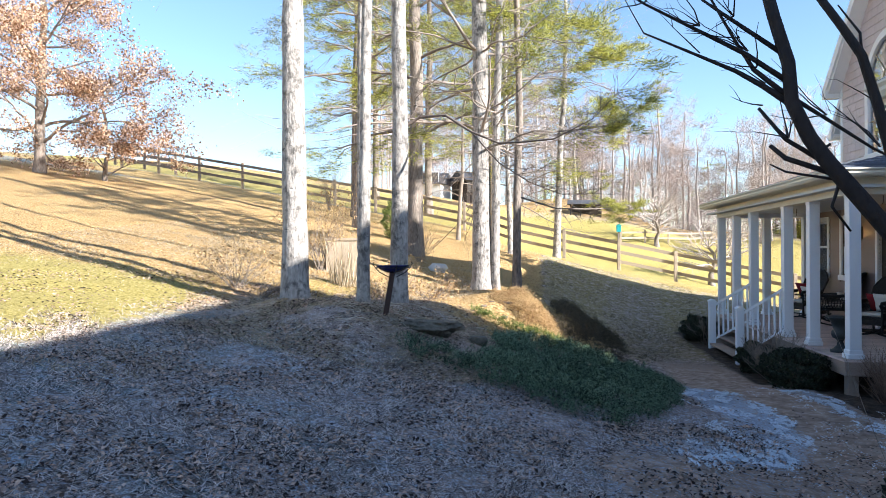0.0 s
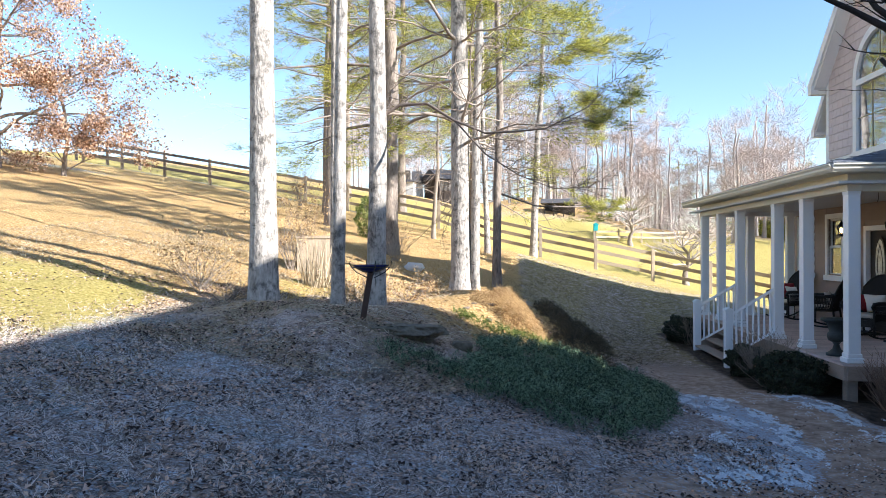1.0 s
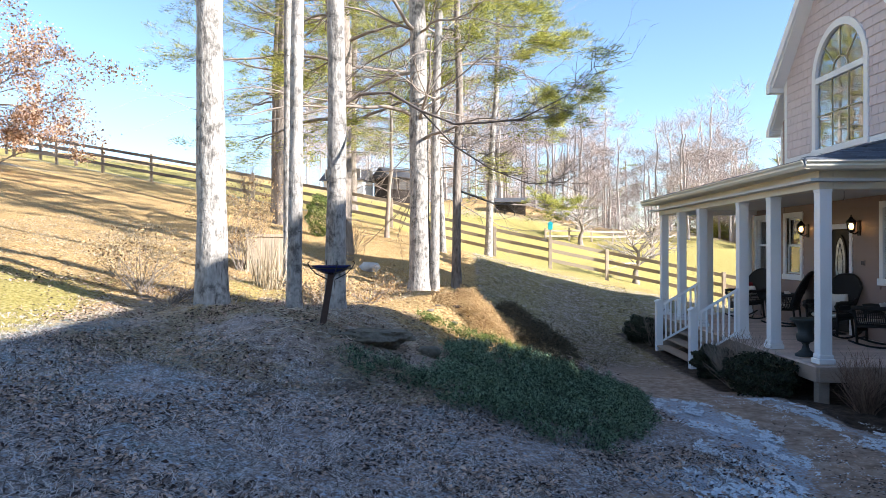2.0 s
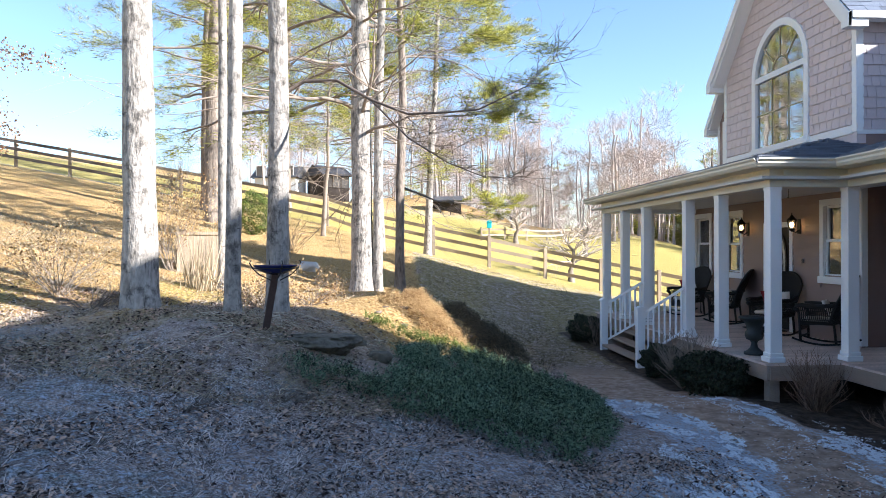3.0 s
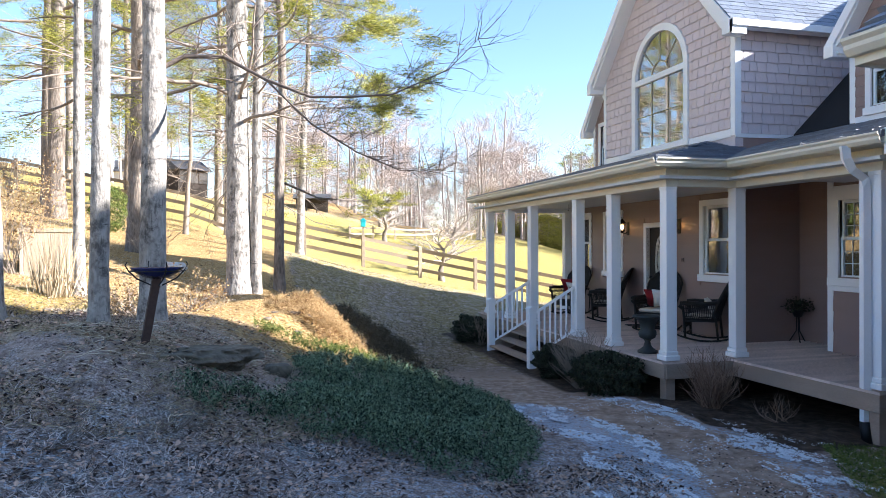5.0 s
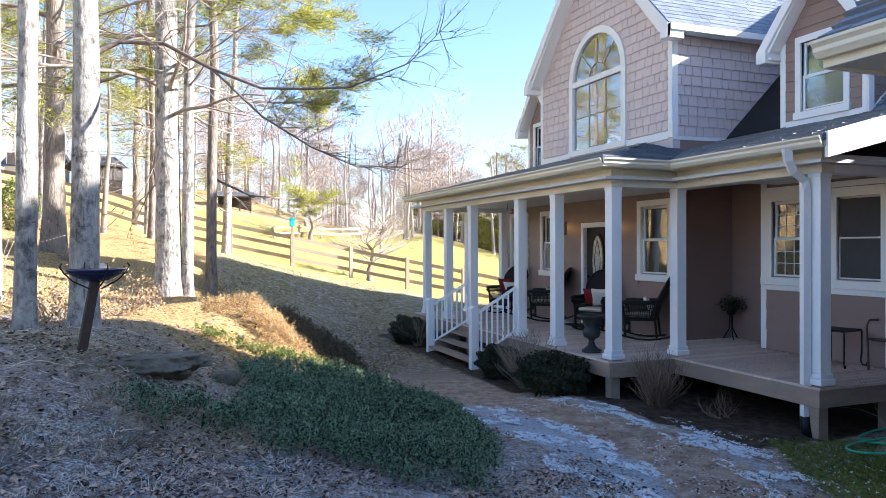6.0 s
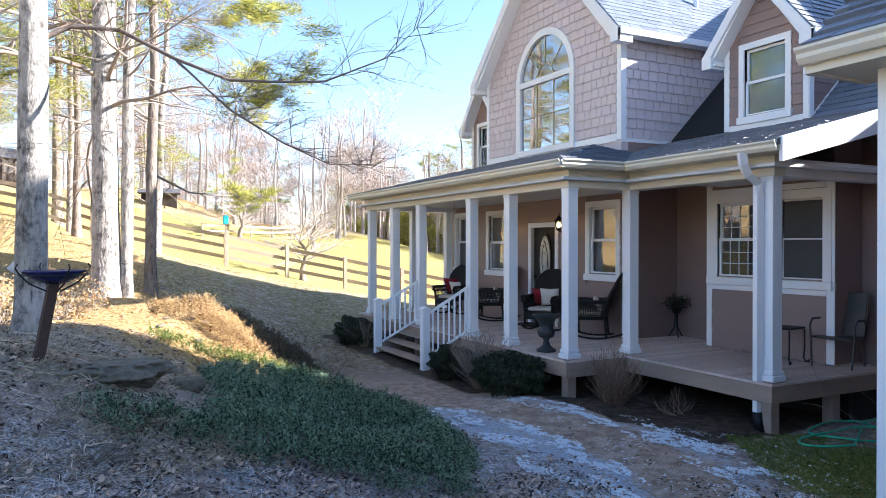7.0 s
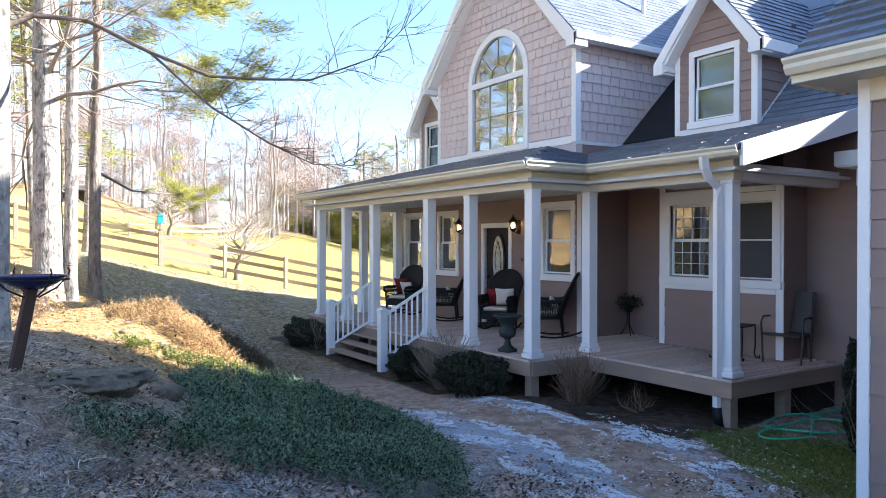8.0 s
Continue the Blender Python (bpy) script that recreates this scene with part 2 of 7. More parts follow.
def turned(profile, sides=20):
    """A turned body from (radius, height) pairs."""
    bm = bmesh.new()
    rings = [[bm.verts.new((r * math.cos(2 * math.pi * k / sides), r * math.sin(2 * math.pi * k / sides), z)) for k in range(sides)] for r, z in profile]
    for a, b in zip(rings, rings[1:]):
        for k in range(sides):
            j = (k + 1) % sides
            bm.faces.new((a[k], a[j], b[j], b[k]))
    bm.faces.new(rings[0][::-1])
    bm.faces.new(rings[-1])
    return bm


# ---- ground ----
def smooth(a, b, x):
    t = np.clip((x - a) / (b - a), 0, 1)
    return t * t * (3 - 2 * t)


def soft(x, k=1.5):
    return np.log1p(np.exp(np.clip(x / k, -40, 40))) * k


def height(x, y):
    """The lie of the land: a hillside that rises to the far left, a level pad before the porch, a planted bank between."""
    x, y = np.asarray(x, dtype=float), np.asarray(y, dtype=float)
    u = 40 - soft(40 + x, 6)
    yy = soft(y + 1)
    yy = 85 - soft(85 - yy, 12)
    hill = 1.18 + 0.17 * (u - 12) + 0.095 * yy
    hill = hill + 0.25 * np.exp(-((x + 10.5) ** 2 / 10 + (y - 2.5) ** 2 / 14))
    pad = -0.60 + 0.105 * (soft(y - 9.5, 1.2) - soft(y - 21, 2))
    pad = pad - 0.012 * np.clip(x, 0, 60)
    lo, hi = 1.9 - 0.22 * np.clip(y - 4, 0, 9), 5.0 + 0.2 * np.clip(y - 3, 0, 9)
    side = smooth(lo, hi, -x - 0.035 * soft(y - 14, 2)) * smooth(-3.0, 0.5, y) + (1 - smooth(-3.0, 0.5, y)) * smooth(0.3, 3.4, -x)
    far = smooth(20, 70, y)
    side = side * (1 - far) + far * smooth(-14, 14, -x)
    z = pad + (hill - pad) * side
    # the fall of the field along the board fence
    line = 0.81 - 0.2155 * (np.clip(x, -7, 11) + 1.3)
    w = smooth(9, 17, y) * (1 - smooth(26, 60, y)) * smooth(-8.5, -5.0, x)
    z = z + w * (line - z)
    z = z + 0.17 * np.exp(-((x + 8.2) ** 2 / 0.45 + (y + 1.7) ** 2 / 0.8))
    z = z + 0.24 * np.exp(-((x + 8.0) ** 2 / 3.0 + (y - 0.5) ** 2 / 1.5))
    # the tan field that climbs behind the board fence and dips before the woods
    z = z + 4.1 * smooth(30, 60, y) * (1 - 0.75 * smooth(64, 84, y)) * smooth(-10.5, -1.0, x) * (1 - 0.25 * smooth(1, 9, x)) * (1 - smooth(14, 30, x))
    # the planted bank
    a = np.array((-6.9, -2.3)); b = np.array((-4.2, 2.6))
    d = b - a
    t = np.clip(((x - a[0]) * d[0] + (y - a[1]) * d[1]) / (d @ d), 0, 1)
    r2 = (x - a[0] - t * d[0]) ** 2 + (y - a[1] - t * d[1]) ** 2
    z = z + (0.52 - 0.12 * t) * np.exp(-r2 / 1.55)
    # its crest, and the steeper fall towards the path
    for ax, ay, bx, by, rise, wide in ((-5.5, 5.0, -5.7, 2.4, 0.20, 0.45), (-4.9, 0.2, -4.2, -1.1, 0.14, 0.35), (-6.9, -3.2, -6.3, -2.8, 0.10, 0.3), (-3.9, 0.9, -3.5, 3.6, -0.15, 0.5), (-1.0, -0.8, -0.8, -3.6, 0.13, 1.6)):
        t = np.clip(((x - ax) * (bx - ax) + (y - ay) * (by - ay)) / ((bx - ax) ** 2 + (by - ay) ** 2), 0, 1)
        z = z + rise * np.exp(-((x - ax - t * (bx - ax)) ** 2 + (y - ay - t * (by - ay)) ** 2) / wide)
    return z


def gz(x, y):
    return float(height(x, y))


def spaced(lo, near_lo, near_hi, hi, step, growth=1.16):
    mid = list(np.arange(near_lo, near_hi + step / 2, step))
    left, right = [], []
    s, p = step, mid[0]
    while p > lo:
        s *= growth
        p -= s
        left.append(p)
    s, p = step, mid[-1]
    while p < hi:
        s *= growth
        p += s
        right.append(p)
    return np.array(left[::-1] + mid + right)


PATHLINE = np.array(((-3.5, -5.5), (-2.5, -4.9), (-1.75, -4.2), (-1.36, -3.2), (-1.25, -2.1), (-1.35, -0.9), (-1.6, 0.6), (-1.8, 2.6), (-1.95, 5.0), (-2.1, 8.5), (-1.6, 12.5)))


def path_distance(x, y):
    best = np.full(np.shape(x), 1e9)
    side = np.zeros(np.shape(x))
    for (ax, ay), (bx, by) in zip(PATHLINE, PATHLINE[1:]):
        dx, dy = bx - ax, by - ay
        t = np.clip(((x - ax) * dx + (y - ay) * dy) / (dx * dx + dy * dy), 0, 1)
        px, py = x - ax - t * dx, y - ay - t * dy
        d = np.hypot(px, py)
        s = np.sign(dx * py - dy * px)
        side = np.where(d < best, s, side)
        best = np.minimum(best, d)
    return best, side


def ground_material():
    m = bpy.data.materials.new("winter_ground")
    m.use_nodes = True
    n, l = m.node_tree.nodes, m.node_tree.links
    p = n["Principled BSDF"]
    p.inputs["Roughness"].default_value = 0.95
    p.inputs["Specular IOR Level"].default_value = 0.2
    geo = n.new("ShaderNodeNewGeometry")
    att = n.new("ShaderNodeAttribute")
    att.attribute_name = "zone"
    frost = n.new("ShaderNodeAttribute")
    frost.attribute_name = "frost"
    sep = n.new("ShaderNodeSeparateColor")
    l.new(att.outputs["Color"], sep.inputs[0])

    def noise_of(scale, detail=6, rough=0.6):
        t = n.new("ShaderNodeTexNoise")
        t.inputs["Scale"].default_value, t.inputs["Detail"].default_value, t.inputs["Roughness"].default_value = scale, detail, rough
        l.new(geo.outputs["Position"], t.inputs["Vector"])
        return t.outputs["Fac"]

    def ramp(src, *stops):
        r = n.new("ShaderNodeValToRGB")
        e = r.color_ramp.elements
        while len(e) < len(stops):
            e.new(0.5)
        for k, (pos, c) in enumerate(stops):
            e[k].position, e[k].color = pos, (*c, 1)
        l.new(src, r.inputs["Fac"])
        return r.outputs["Color"]

    def mix(fac, a, b):
        k = n.new("ShaderNodeMix")
        k.data_type = "RGBA"
        l.new(fac, k.inputs["Factor"])
        l.new(a, k.inputs["A"])
        l.new(b, k.inputs["B"])
        return k.outputs["Result"]

    def broken(mask, src, amount):
        """A mask with an edge broken up by noise."""
        a = n.new("ShaderNodeMath")
        a.operation = "MULTIPLY_ADD"
        a.inputs[1].default_value, a.inputs[2].default_value = amount, -amount / 2
        l.new(src, a.inputs[0])
        b = n.new("ShaderNodeMath")
        l.new(a.outputs[0], b.inputs[0])
        l.new(mask, b.inputs[1])
        c = n.new("ShaderNodeMapRange")
        c.interpolation_type = "SMOOTHSTEP"
        c.inputs["From Min"].default_value, c.inputs["From Max"].default_value = 0.35, 0.65
        l.new(b.outputs[0], c.inputs["Value"])
        return c.outputs["Result"]

    fine, mid, broad, speck = noise_of(55, 8, 0.75), noise_of(7, 6, 0.65), noise_of(0.7, 5), noise_of(24, 4, 0.7)
    turf = ramp(fine, (0.36, (0.06, 0.044, 0.036)), (0.5, (0.46, 0.365, 0.315)), (0.63, (0.86, 0.76, 0.68)))
    # bluish tone of the shaded lawn put into the colour, stronger towards -x
    shade_turf = ramp(fine, (0.36, (0.03, 0.036, 0.03)), (0.5, (0.235, 0.26, 0.245)), (0.63, (0.62, 0.67, 0.67)))
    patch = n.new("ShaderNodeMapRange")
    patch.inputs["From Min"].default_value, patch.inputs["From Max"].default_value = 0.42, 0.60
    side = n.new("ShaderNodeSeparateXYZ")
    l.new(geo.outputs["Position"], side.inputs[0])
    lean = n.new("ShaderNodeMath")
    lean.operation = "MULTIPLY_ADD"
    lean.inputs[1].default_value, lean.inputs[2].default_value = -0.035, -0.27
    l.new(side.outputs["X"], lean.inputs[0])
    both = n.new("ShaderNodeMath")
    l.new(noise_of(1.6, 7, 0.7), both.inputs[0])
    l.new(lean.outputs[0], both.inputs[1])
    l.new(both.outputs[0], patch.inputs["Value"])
    turf = mix(patch.outputs["Result"], turf, shade_turf)
    tuft = n.new("ShaderNodeMapRange")
    tuft.inputs["From Min"].default_value, tuft.inputs["From Max"].default_value = 0.44, 0.60
    tuft.inputs["To Max"].default_value = 0.85
    l.new(noise_of(9.0, 5, 0.75), tuft.inputs["Value"])
    earth = ramp(fine, (0.36, (0.05, 0.036, 0.029)), (0.64, (0.36, 0.27, 0.22)))
    turf = mix(tuft.outputs["Result"], turf, earth)
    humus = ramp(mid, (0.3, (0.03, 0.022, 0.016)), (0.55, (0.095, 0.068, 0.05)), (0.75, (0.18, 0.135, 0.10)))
    soil_and_shade = n.new("ShaderNodeAttribute")
    soil_and_shade.attribute_name = "soil_and_shade"
    leaf = ramp(speck, (0.34, (0.13, 0.062, 0.022)), (0.5, (0.44, 0.28, 0.11)), (0.66, (0.68, 0.51, 0.26)))
    green = ramp(speck, (0.3, (0.14, 0.115, 0.03)), (0.5, (0.37, 0.30, 0.085)), (0.72, (0.56, 0.46, 0.20)))
    dirt = ramp(mid, (0.3, (0.25, 0.175, 0.125)), (0.52, (0.47, 0.35, 0.265)), (0.72, (0.64, 0.53, 0.44)))
    ice = ramp(fine, (0.3, (0.22, 0.24, 0.27)), (0.5, (0.50, 0.55, 0.62)), (0.68, (0.80, 0.84, 0.90)))
    c = mix(broken(sep.outputs[2], mid, 0.9), turf, leaf)
    c = mix(broken(sep.outputs[1], mid, 0.75), c, green)
    c = mix(broken(sep.outputs[0], mid, 0.7), c, dirt)
    c = mix(broken(soil_and_shade.outputs["Fac"], mid, 0.6), c, humus)
    c = mix(broken(frost.outputs["Fac"], speck, 1.9), c, ice)
    l.new(c, p.inputs["Base Color"])
    bump = n.new("ShaderNodeBump")
    bump.inputs["Strength"].default_value, bump.inputs["Distance"].default_value = 0.8, 0.05
    l.new(fine, bump.inputs["Height"])
    l.new(bump.outputs["Normal"], p.inputs["Normal"])
    return m


def build_ground():
    xs = spaced(-420, -15.0, 4.0, 420, 0.12)
    ys = spaced(-300, -9.5, 21.0, 520, 0.14)
    gx, gy = np.meshgrid(xs, ys)
    x, y = gx.ravel(), gy.ravel()
    z = height(x, y)
    rng = np.random.default_rng(4)
    near = np.exp(-((x + 5) / 22) ** 2 - ((y - 2) / 26) ** 2)
    d, side = path_distance(x, y)
    rough = np.where((d > 0.8), 1.0, 0.35)
    z = z + near * rough * (0.035 * np.sin(2.1 * x + 1.3 * np.sin(1.7 * y)) * np.sin(2.4 * y + 1.1 * np.sin(1.9 * x)) + rng.normal(0, 0.011, x.shape))
    dist = np.hypot(x, y)
    z = z + smooth(60, 200, dist) * 3.0 * np.sin(x * 0.021 + 1) * np.cos(y * 0.017)
    w, h = len(xs), len(ys)
    i = np.arange(w * h).reshape(h, w)
    faces = np.stack((i[:-1, :-1], i[:-1, 1:], i[1:, 1:], i[1:, :-1]), -1).reshape(-1, 4)
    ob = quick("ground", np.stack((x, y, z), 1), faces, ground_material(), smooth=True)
    tagged(ob, "sloping winter yard of dry turf, leaf litter and frost", "ground", kind="structure")
    dirt = (1 - smooth(0.45, 1.05, d)) * (1 - 0.8 * smooth(1.0, 4.5, y))
    dirt = np.maximum(dirt, (1 - smooth(-0.6, 0.6, np.abs(x - 0.6) - 1.2)) * smooth(-2.5, -1, y) * (1 - smooth(8, 9, y)))
    dirt = np.maximum(dirt, 0.55 * np.exp(-((x + 5.6) ** 2 / 1.5 + (y + 1.9) ** 2 / 1.2)))
    mound = smooth(-4.3, -3.0, y + 0.25 * (x + 7)) * (1 - smooth(-0.9, 0.3, y)) * smooth(5.2, 6.2, -x) * (1 - smooth(9.0, 11.0, -x))
    dirt = np.maximum(dirt, 0.46 * mound)
    hillside = np.maximum(smooth(0.6, 1.1, z) * smooth(6.6, 8.2, -x), smooth(-0.6, 0.8, y) * smooth(4.0, 5.0, -x))
    leafz = 0.9 * hillside * (1 - smooth(20, 28, y - 0.1 * x))
    leafz = np.maximum(leafz, 0.8 * smooth(13, 15.5, y + 0.3 * x) * (1 - smooth(18.5, 20.5, y + 0.32 * (x + 1.3))))
    bank = np.exp(-((x + 4.9) ** 2 / 4 + (y - 1.6) ** 2 / 9)) * smooth(-1.2, 0.2, y)
    leafz = np.maximum(leafz, 0.95 * bank)
    leafz = np.maximum(leafz, 1.0 * np.exp(-((x + 5.7) ** 2 / 2.6 + (y + 0.2) ** 2 / 2.2)))
    greenz = 0.95 * smooth(18, 21.5, y + 0.32 * (x + 1.3))
    greenz = np.maximum(greenz, 0.52 * smooth(0.5, 3, y) * smooth(5.6, 4.2, np.abs(x)) * (1 - 0.5 * dirt))
    greenz = greenz * (1 - 0.85 * smooth(44, 54, y - 0.25 * x))
    leafz = np.maximum(leafz, 0.85 * smooth(44, 54, y - 0.25 * x))
    # sunlit lawn: brighter yellow-green put into the colour, ending at the shade's edge
    greenz = np.maximum(greenz, 1.25 * smooth(8.9, 10.2, -x) * np.exp(-((x + 12.8) ** 2 / 36 + (y + 3.4) ** 2 / 12)))
    greenz = np.maximum(greenz, 0.42 * smooth(13, 17, y + 0.1 * x) * smooth(5, 8, -x))
    greenz = np.maximum(greenz, 0.62 * np.exp(-((x + 7.2) ** 2 / 2.2 + (y + 2.1) ** 2 / 0.5)))
    greenz = np.maximum(greenz, 0.95 * np.exp(-((x - 0.6) ** 2 / 2.4 + (y + 4.3) ** 2 / 1.1)))
    greenz = np.maximum(greenz, 0.5 * np.exp(-((x + 8.2) ** 2 / 3 + (y - 0.3) ** 2 / 2)))
    band = np.where(side > 0, 0.62 * smooth(0.2, 0.5, d) * (1 - smooth(1.05, 1.45, d)), 0.52 * np.exp(-((d - 0.66) / 0.24) ** 2)) + 0.15 * np.exp(-(d / 0.3) ** 2)
    frost = band * smooth(-5.0, -4.3, y) * (1 - smooth(-0.1, 1.0, y))
    lawn = 0.34 * (1 - smooth(-2.6, -1.4, y)) * smooth(-10.4, -8.8, x) * (1 - smooth(-2.2, -1.0, x))
    frost = np.maximum(frost, lawn * (1 - mound))
    bed_and_shade = smooth(-1.35, -0.85, x) * smooth(-3.35, -2.9, y + 0.5 * np.clip(-x, 0, 2)) * (1 - smooth(0.0, 0.35, np.where(y < 0.2, -x - 0.1 * y - 0.75, -9)))
    bed_and_shade = np.minimum(bed_and_shade, smooth(0.72, 1.0, np.where(side > 0, 9.0, d)) + (y > 1))
    # ground colour darkened beneath the juniper to deepen the gaps between sprigs
    t = np.clip(((x + 5.3) * 2.2 + (y + 2.5) * 1.2) / 6.28, 0, 1)
    bed_and_shade = np.maximum(bed_and_shade, 0.6 * np.exp(-((x + 5.1 - 2.0 * t) ** 2 + (y + 2.3 - 1.2 * t) ** 2) / 0.6))
    bed_and_shade = bed_and_shade * (1 - smooth(8.2, 9.0, y)) * np.where(y < -2.4, 1 - smooth(0.1, 0.6, -2.5 - y + 0.15 * x), 1)
    # shaded slope: its dull olive-brown is put into the colour as dark patches
    bed_and_shade = np.maximum(bed_and_shade, 0.44 * smooth(0.5, 3, y) * (1 - smooth(13, 16, y)) * smooth(5.6, 4.2, np.abs(x)))
    me = ob.data
    col = np.stack((dirt, greenz, leafz, np.ones_like(x)), 1).astype(np.float32)
    me.attributes.new("zone", "FLOAT_COLOR", "POINT").data.foreach_set("color", col.ravel())
    me.attributes.new("soil_and_shade", "FLOAT", "POINT").data.foreach_set("value", bed_and_shade.astype(np.float32))
    me.attributes.new("frost", "FLOAT", "POINT").data.foreach_set("value", frost.astype(np.float32))
    return ob


ground = build_ground()

# ---- house: sizes ----
WALL, RECESS, BAYX = 2.25, 3.45, 2.85          # planes of the front walls
GABLE_X, GY0, GY1, GMID = 2.30, 1.55, 6.19, 3.87
GEAVE, GPITCH = 5.61, 1.03                     # wall height at the gable's sides, rise over run
EAVE_Z, PITCH = 2.83, 0.25


def wall_mesh(name, axis, plane, thick, u0, u1, top, bottom, holes, parent, mat=SIDING, step=None, kind_label=""):
    """A wall across axis at plane, built of strips; top(u) is its upper edge; holes are (u0, u1, z0, z1(u))."""
    bm = bmesh.new()
    cuts = {u0, u1}
    for h in holes:
        cuts |= {c for c in (h[0], h[1]) if u0 < c < u1}
    if step:
        cuts |= set(np.arange(u0, u1, step))
    cuts = sorted(cuts)
    for a, b in zip(cuts, cuts[1:]):
        if b - a < 1e-4:
            continue
        m = (a + b) / 2
        spans = [(bottom, top(m))]
        for h in holes:
            if h[0] <= m <= h[1]:
                lo, hi = h[2], h[3](m) if callable(h[3]) else h[3]
                spans = [s for p, q in spans for s in ((p, min(q, lo)), (max(p, hi), q)) if s[1] - s[0] > 1e-3]
        for p, q in spans:
            if axis == "x":
                box(bm, plane, plane + thick, a, b, p, q)
            else:
                box(bm, a, b, plane, plane + thick, p, q)
    return part(name, bm, mat, parent, kind_label)


def wedge_mesh(name, mat, thin=0.004, thick=0.016):
    """A unit lap board or shingle: 1 long in x, 1 high in z, thicker at its lower edge, facing -y."""
    v = [(0, 0, 0), (1, 0, 0), (1, -thick, 0), (0, -thick, 0), (0, 0, 1), (1, 0, 1), (1, -thin, 1), (0, -thin, 1)]
    f = [(0, 1, 2, 3), (7, 6, 5, 4), (3, 2, 6, 7), (1, 5, 6, 2), (0, 3, 7, 4)]
    f = [tuple(reversed(q)) for q in f]
    me = bpy.data.meshes.new(name)
    me.from_pydata(v, [], f)
    bm = bmesh.new()
    bm.from_mesh(me)
    bmesh.ops.recalc_face_normals(bm, faces=bm.faces[:])
    bm.to_mesh(me)
    bm.free()
    me.materials.append(mat)
    return me


BOARD_MESH = wedge_mesh("siding_board", SIDING, 0.004, 0.022)
SHAKE_MESH = wedge_mesh("wall_shingle", SHAKE, 0.005, 0.026)
FACING = {"-x": Matrix(((0, 1, 0), (-1, 0, 0), (0, 0, 1))), "-y": Matrix(((1, 0, 0), (0, 1, 0), (0, 0, 1))), "+y": Matrix(((-1, 0, 0), (0, -1, 0), (0, 0, 1)))}
siding_jobs = []


def clad(parent, facing, plane, bottom, top, spans, holes, mesh, course, width=None, seed=1):
    """Notes a stretch of lap boards or shingles, laid at the end of the file. spans(z) gives the free stretches."""
    siding_jobs.append((parent, facing, plane, bottom, top, spans, holes, mesh, course, width, seed))


def lay_siding():
    for parent, facing, plane, bottom, top, spans, holes, mesh, course, width, seed in siding_jobs:
        rng = random.Random(seed)
        z = bottom
        row = 0
        while z < top - 0.02:
            h = min(course, top - z)
            m = z + h / 2
            free = list(spans(m))
            for hole in holes:
                lo, hi = hole[2], hole[3]
                if callable(hi) or (z + h > lo + 0.01 and z < hi - 0.01):
                    edge = hole[4](m) if len(hole) > 4 else (hole[0], hole[1]) if (z + h > lo + 0.01 and z < hi - 0.01) else None
                    if edge:
                        free = [s for p, q in free for s in ((p, min(q, edge[0])), (max(p, edge[1]), q)) if s[1] - s[0] > 0.012]
            for a, b in free:
                cuts = [a]
                if width:
                    c = a + (0.5 if row % 2 else 1.0) * width * rng.uniform(0.6, 1.2)
                    while c < b - 0.05:
                        cuts.append(c)
                        c += width * rng.uniform(0.7, 1.35)
                else:
                    c = a + rng.uniform(2.0, 3.6)
                    while c < b - 0.5:
                        cuts.append(c)
                        c += 3.6
                cuts.append(b)
                for p, q in zip(cuts, cuts[1:]):
                    ob = new("shingle" if width else "siding_board", mesh)
                    drop = rng.uniform(0, 0.012) if width else 0.0
                    size = Matrix.Diagonal((q - p - (0.007 if width else 0.003), 1, h + 0.02 + drop, 1))
                    if facing == "-x":
                        place = Matrix.Translation((plane, q, z - drop))
                    elif facing == "-y":
                        place = Matrix.Translation((p, plane, z - drop))
                    else:
                        place = Matrix.Translation((q, plane, z - drop))
                    ob.matrix_basis = place @ FACING[facing].to_4x4() @ size
                    ob.parent = parent
            z += course
            row += 1


# ---- house: body ----
house = thing("house", (0, 0, 0), "taupe two-storey farmhouse with white trim and a wraparound porch", "house")


def slope_line(mid, half_eave, pitch, peak):
    return lambda u: peak - abs(u - mid) * pitch


GPEAK = GEAVE + (GY1 - GMID) * GPITCH
gable_top = slope_line(GMID, 0, GPITCH, GPEAK)
ARCH_C, ARCH_R, ARCH_Z0, ARCH_SPRING = 3.89, 0.90, 3.66, 5.08
arch_hole = (ARCH_C - ARCH_R, ARCH_C + ARCH_R, ARCH_Z0, lambda u: ARCH_SPRING + math.sqrt(max(0.0, ARCH_R ** 2 - (u - ARCH_C) ** 2)))
WIN1 = (1.60, 2.35, 1.12, 2.34)
WIN0 = (5.36, 6.04, 1.08, 2.31)
DOOR = (3.43, 4.28, 0.0, 2.0)
WINL = (6.86, 7.60, 1.10, 2.32)
front_holes = [WIN1, WIN0, WINL, DOOR]
wall_mesh("front_wall", "x", WALL, 0.16, 1.36, 8.0, lambda u: 3.3, -0.05, front_holes, house)
wall_mesh("gable_wall", "x", GABLE_X, 0.16, GY0, GY1, gable_top, 3.2, [arch_hole], house, SHAKE, 0.06)
# side of the gable and of the ground floor, the recess, the bay
part("side_wall", boxes((WALL, RECESS + 0.2, 1.36, 1.52, -0.05, 3.2)), SIDING, house)
part("gable_side_wall", boxes((GABLE_X + 0.16, 6.4, GY0, GY0 + 0.16, 3.0, 5.66)), SIDING, house)
part("gable_side_wall", boxes((GABLE_X + 0.16, 6.4, GY1 - 0.16, GY1, 3.0, 5.66)), SIDING, house)
part("recess_wall", boxes((RECESS, RECESS + 0.16, 0.0, 1.4, -0.05, 3.4)), SIDING, house)
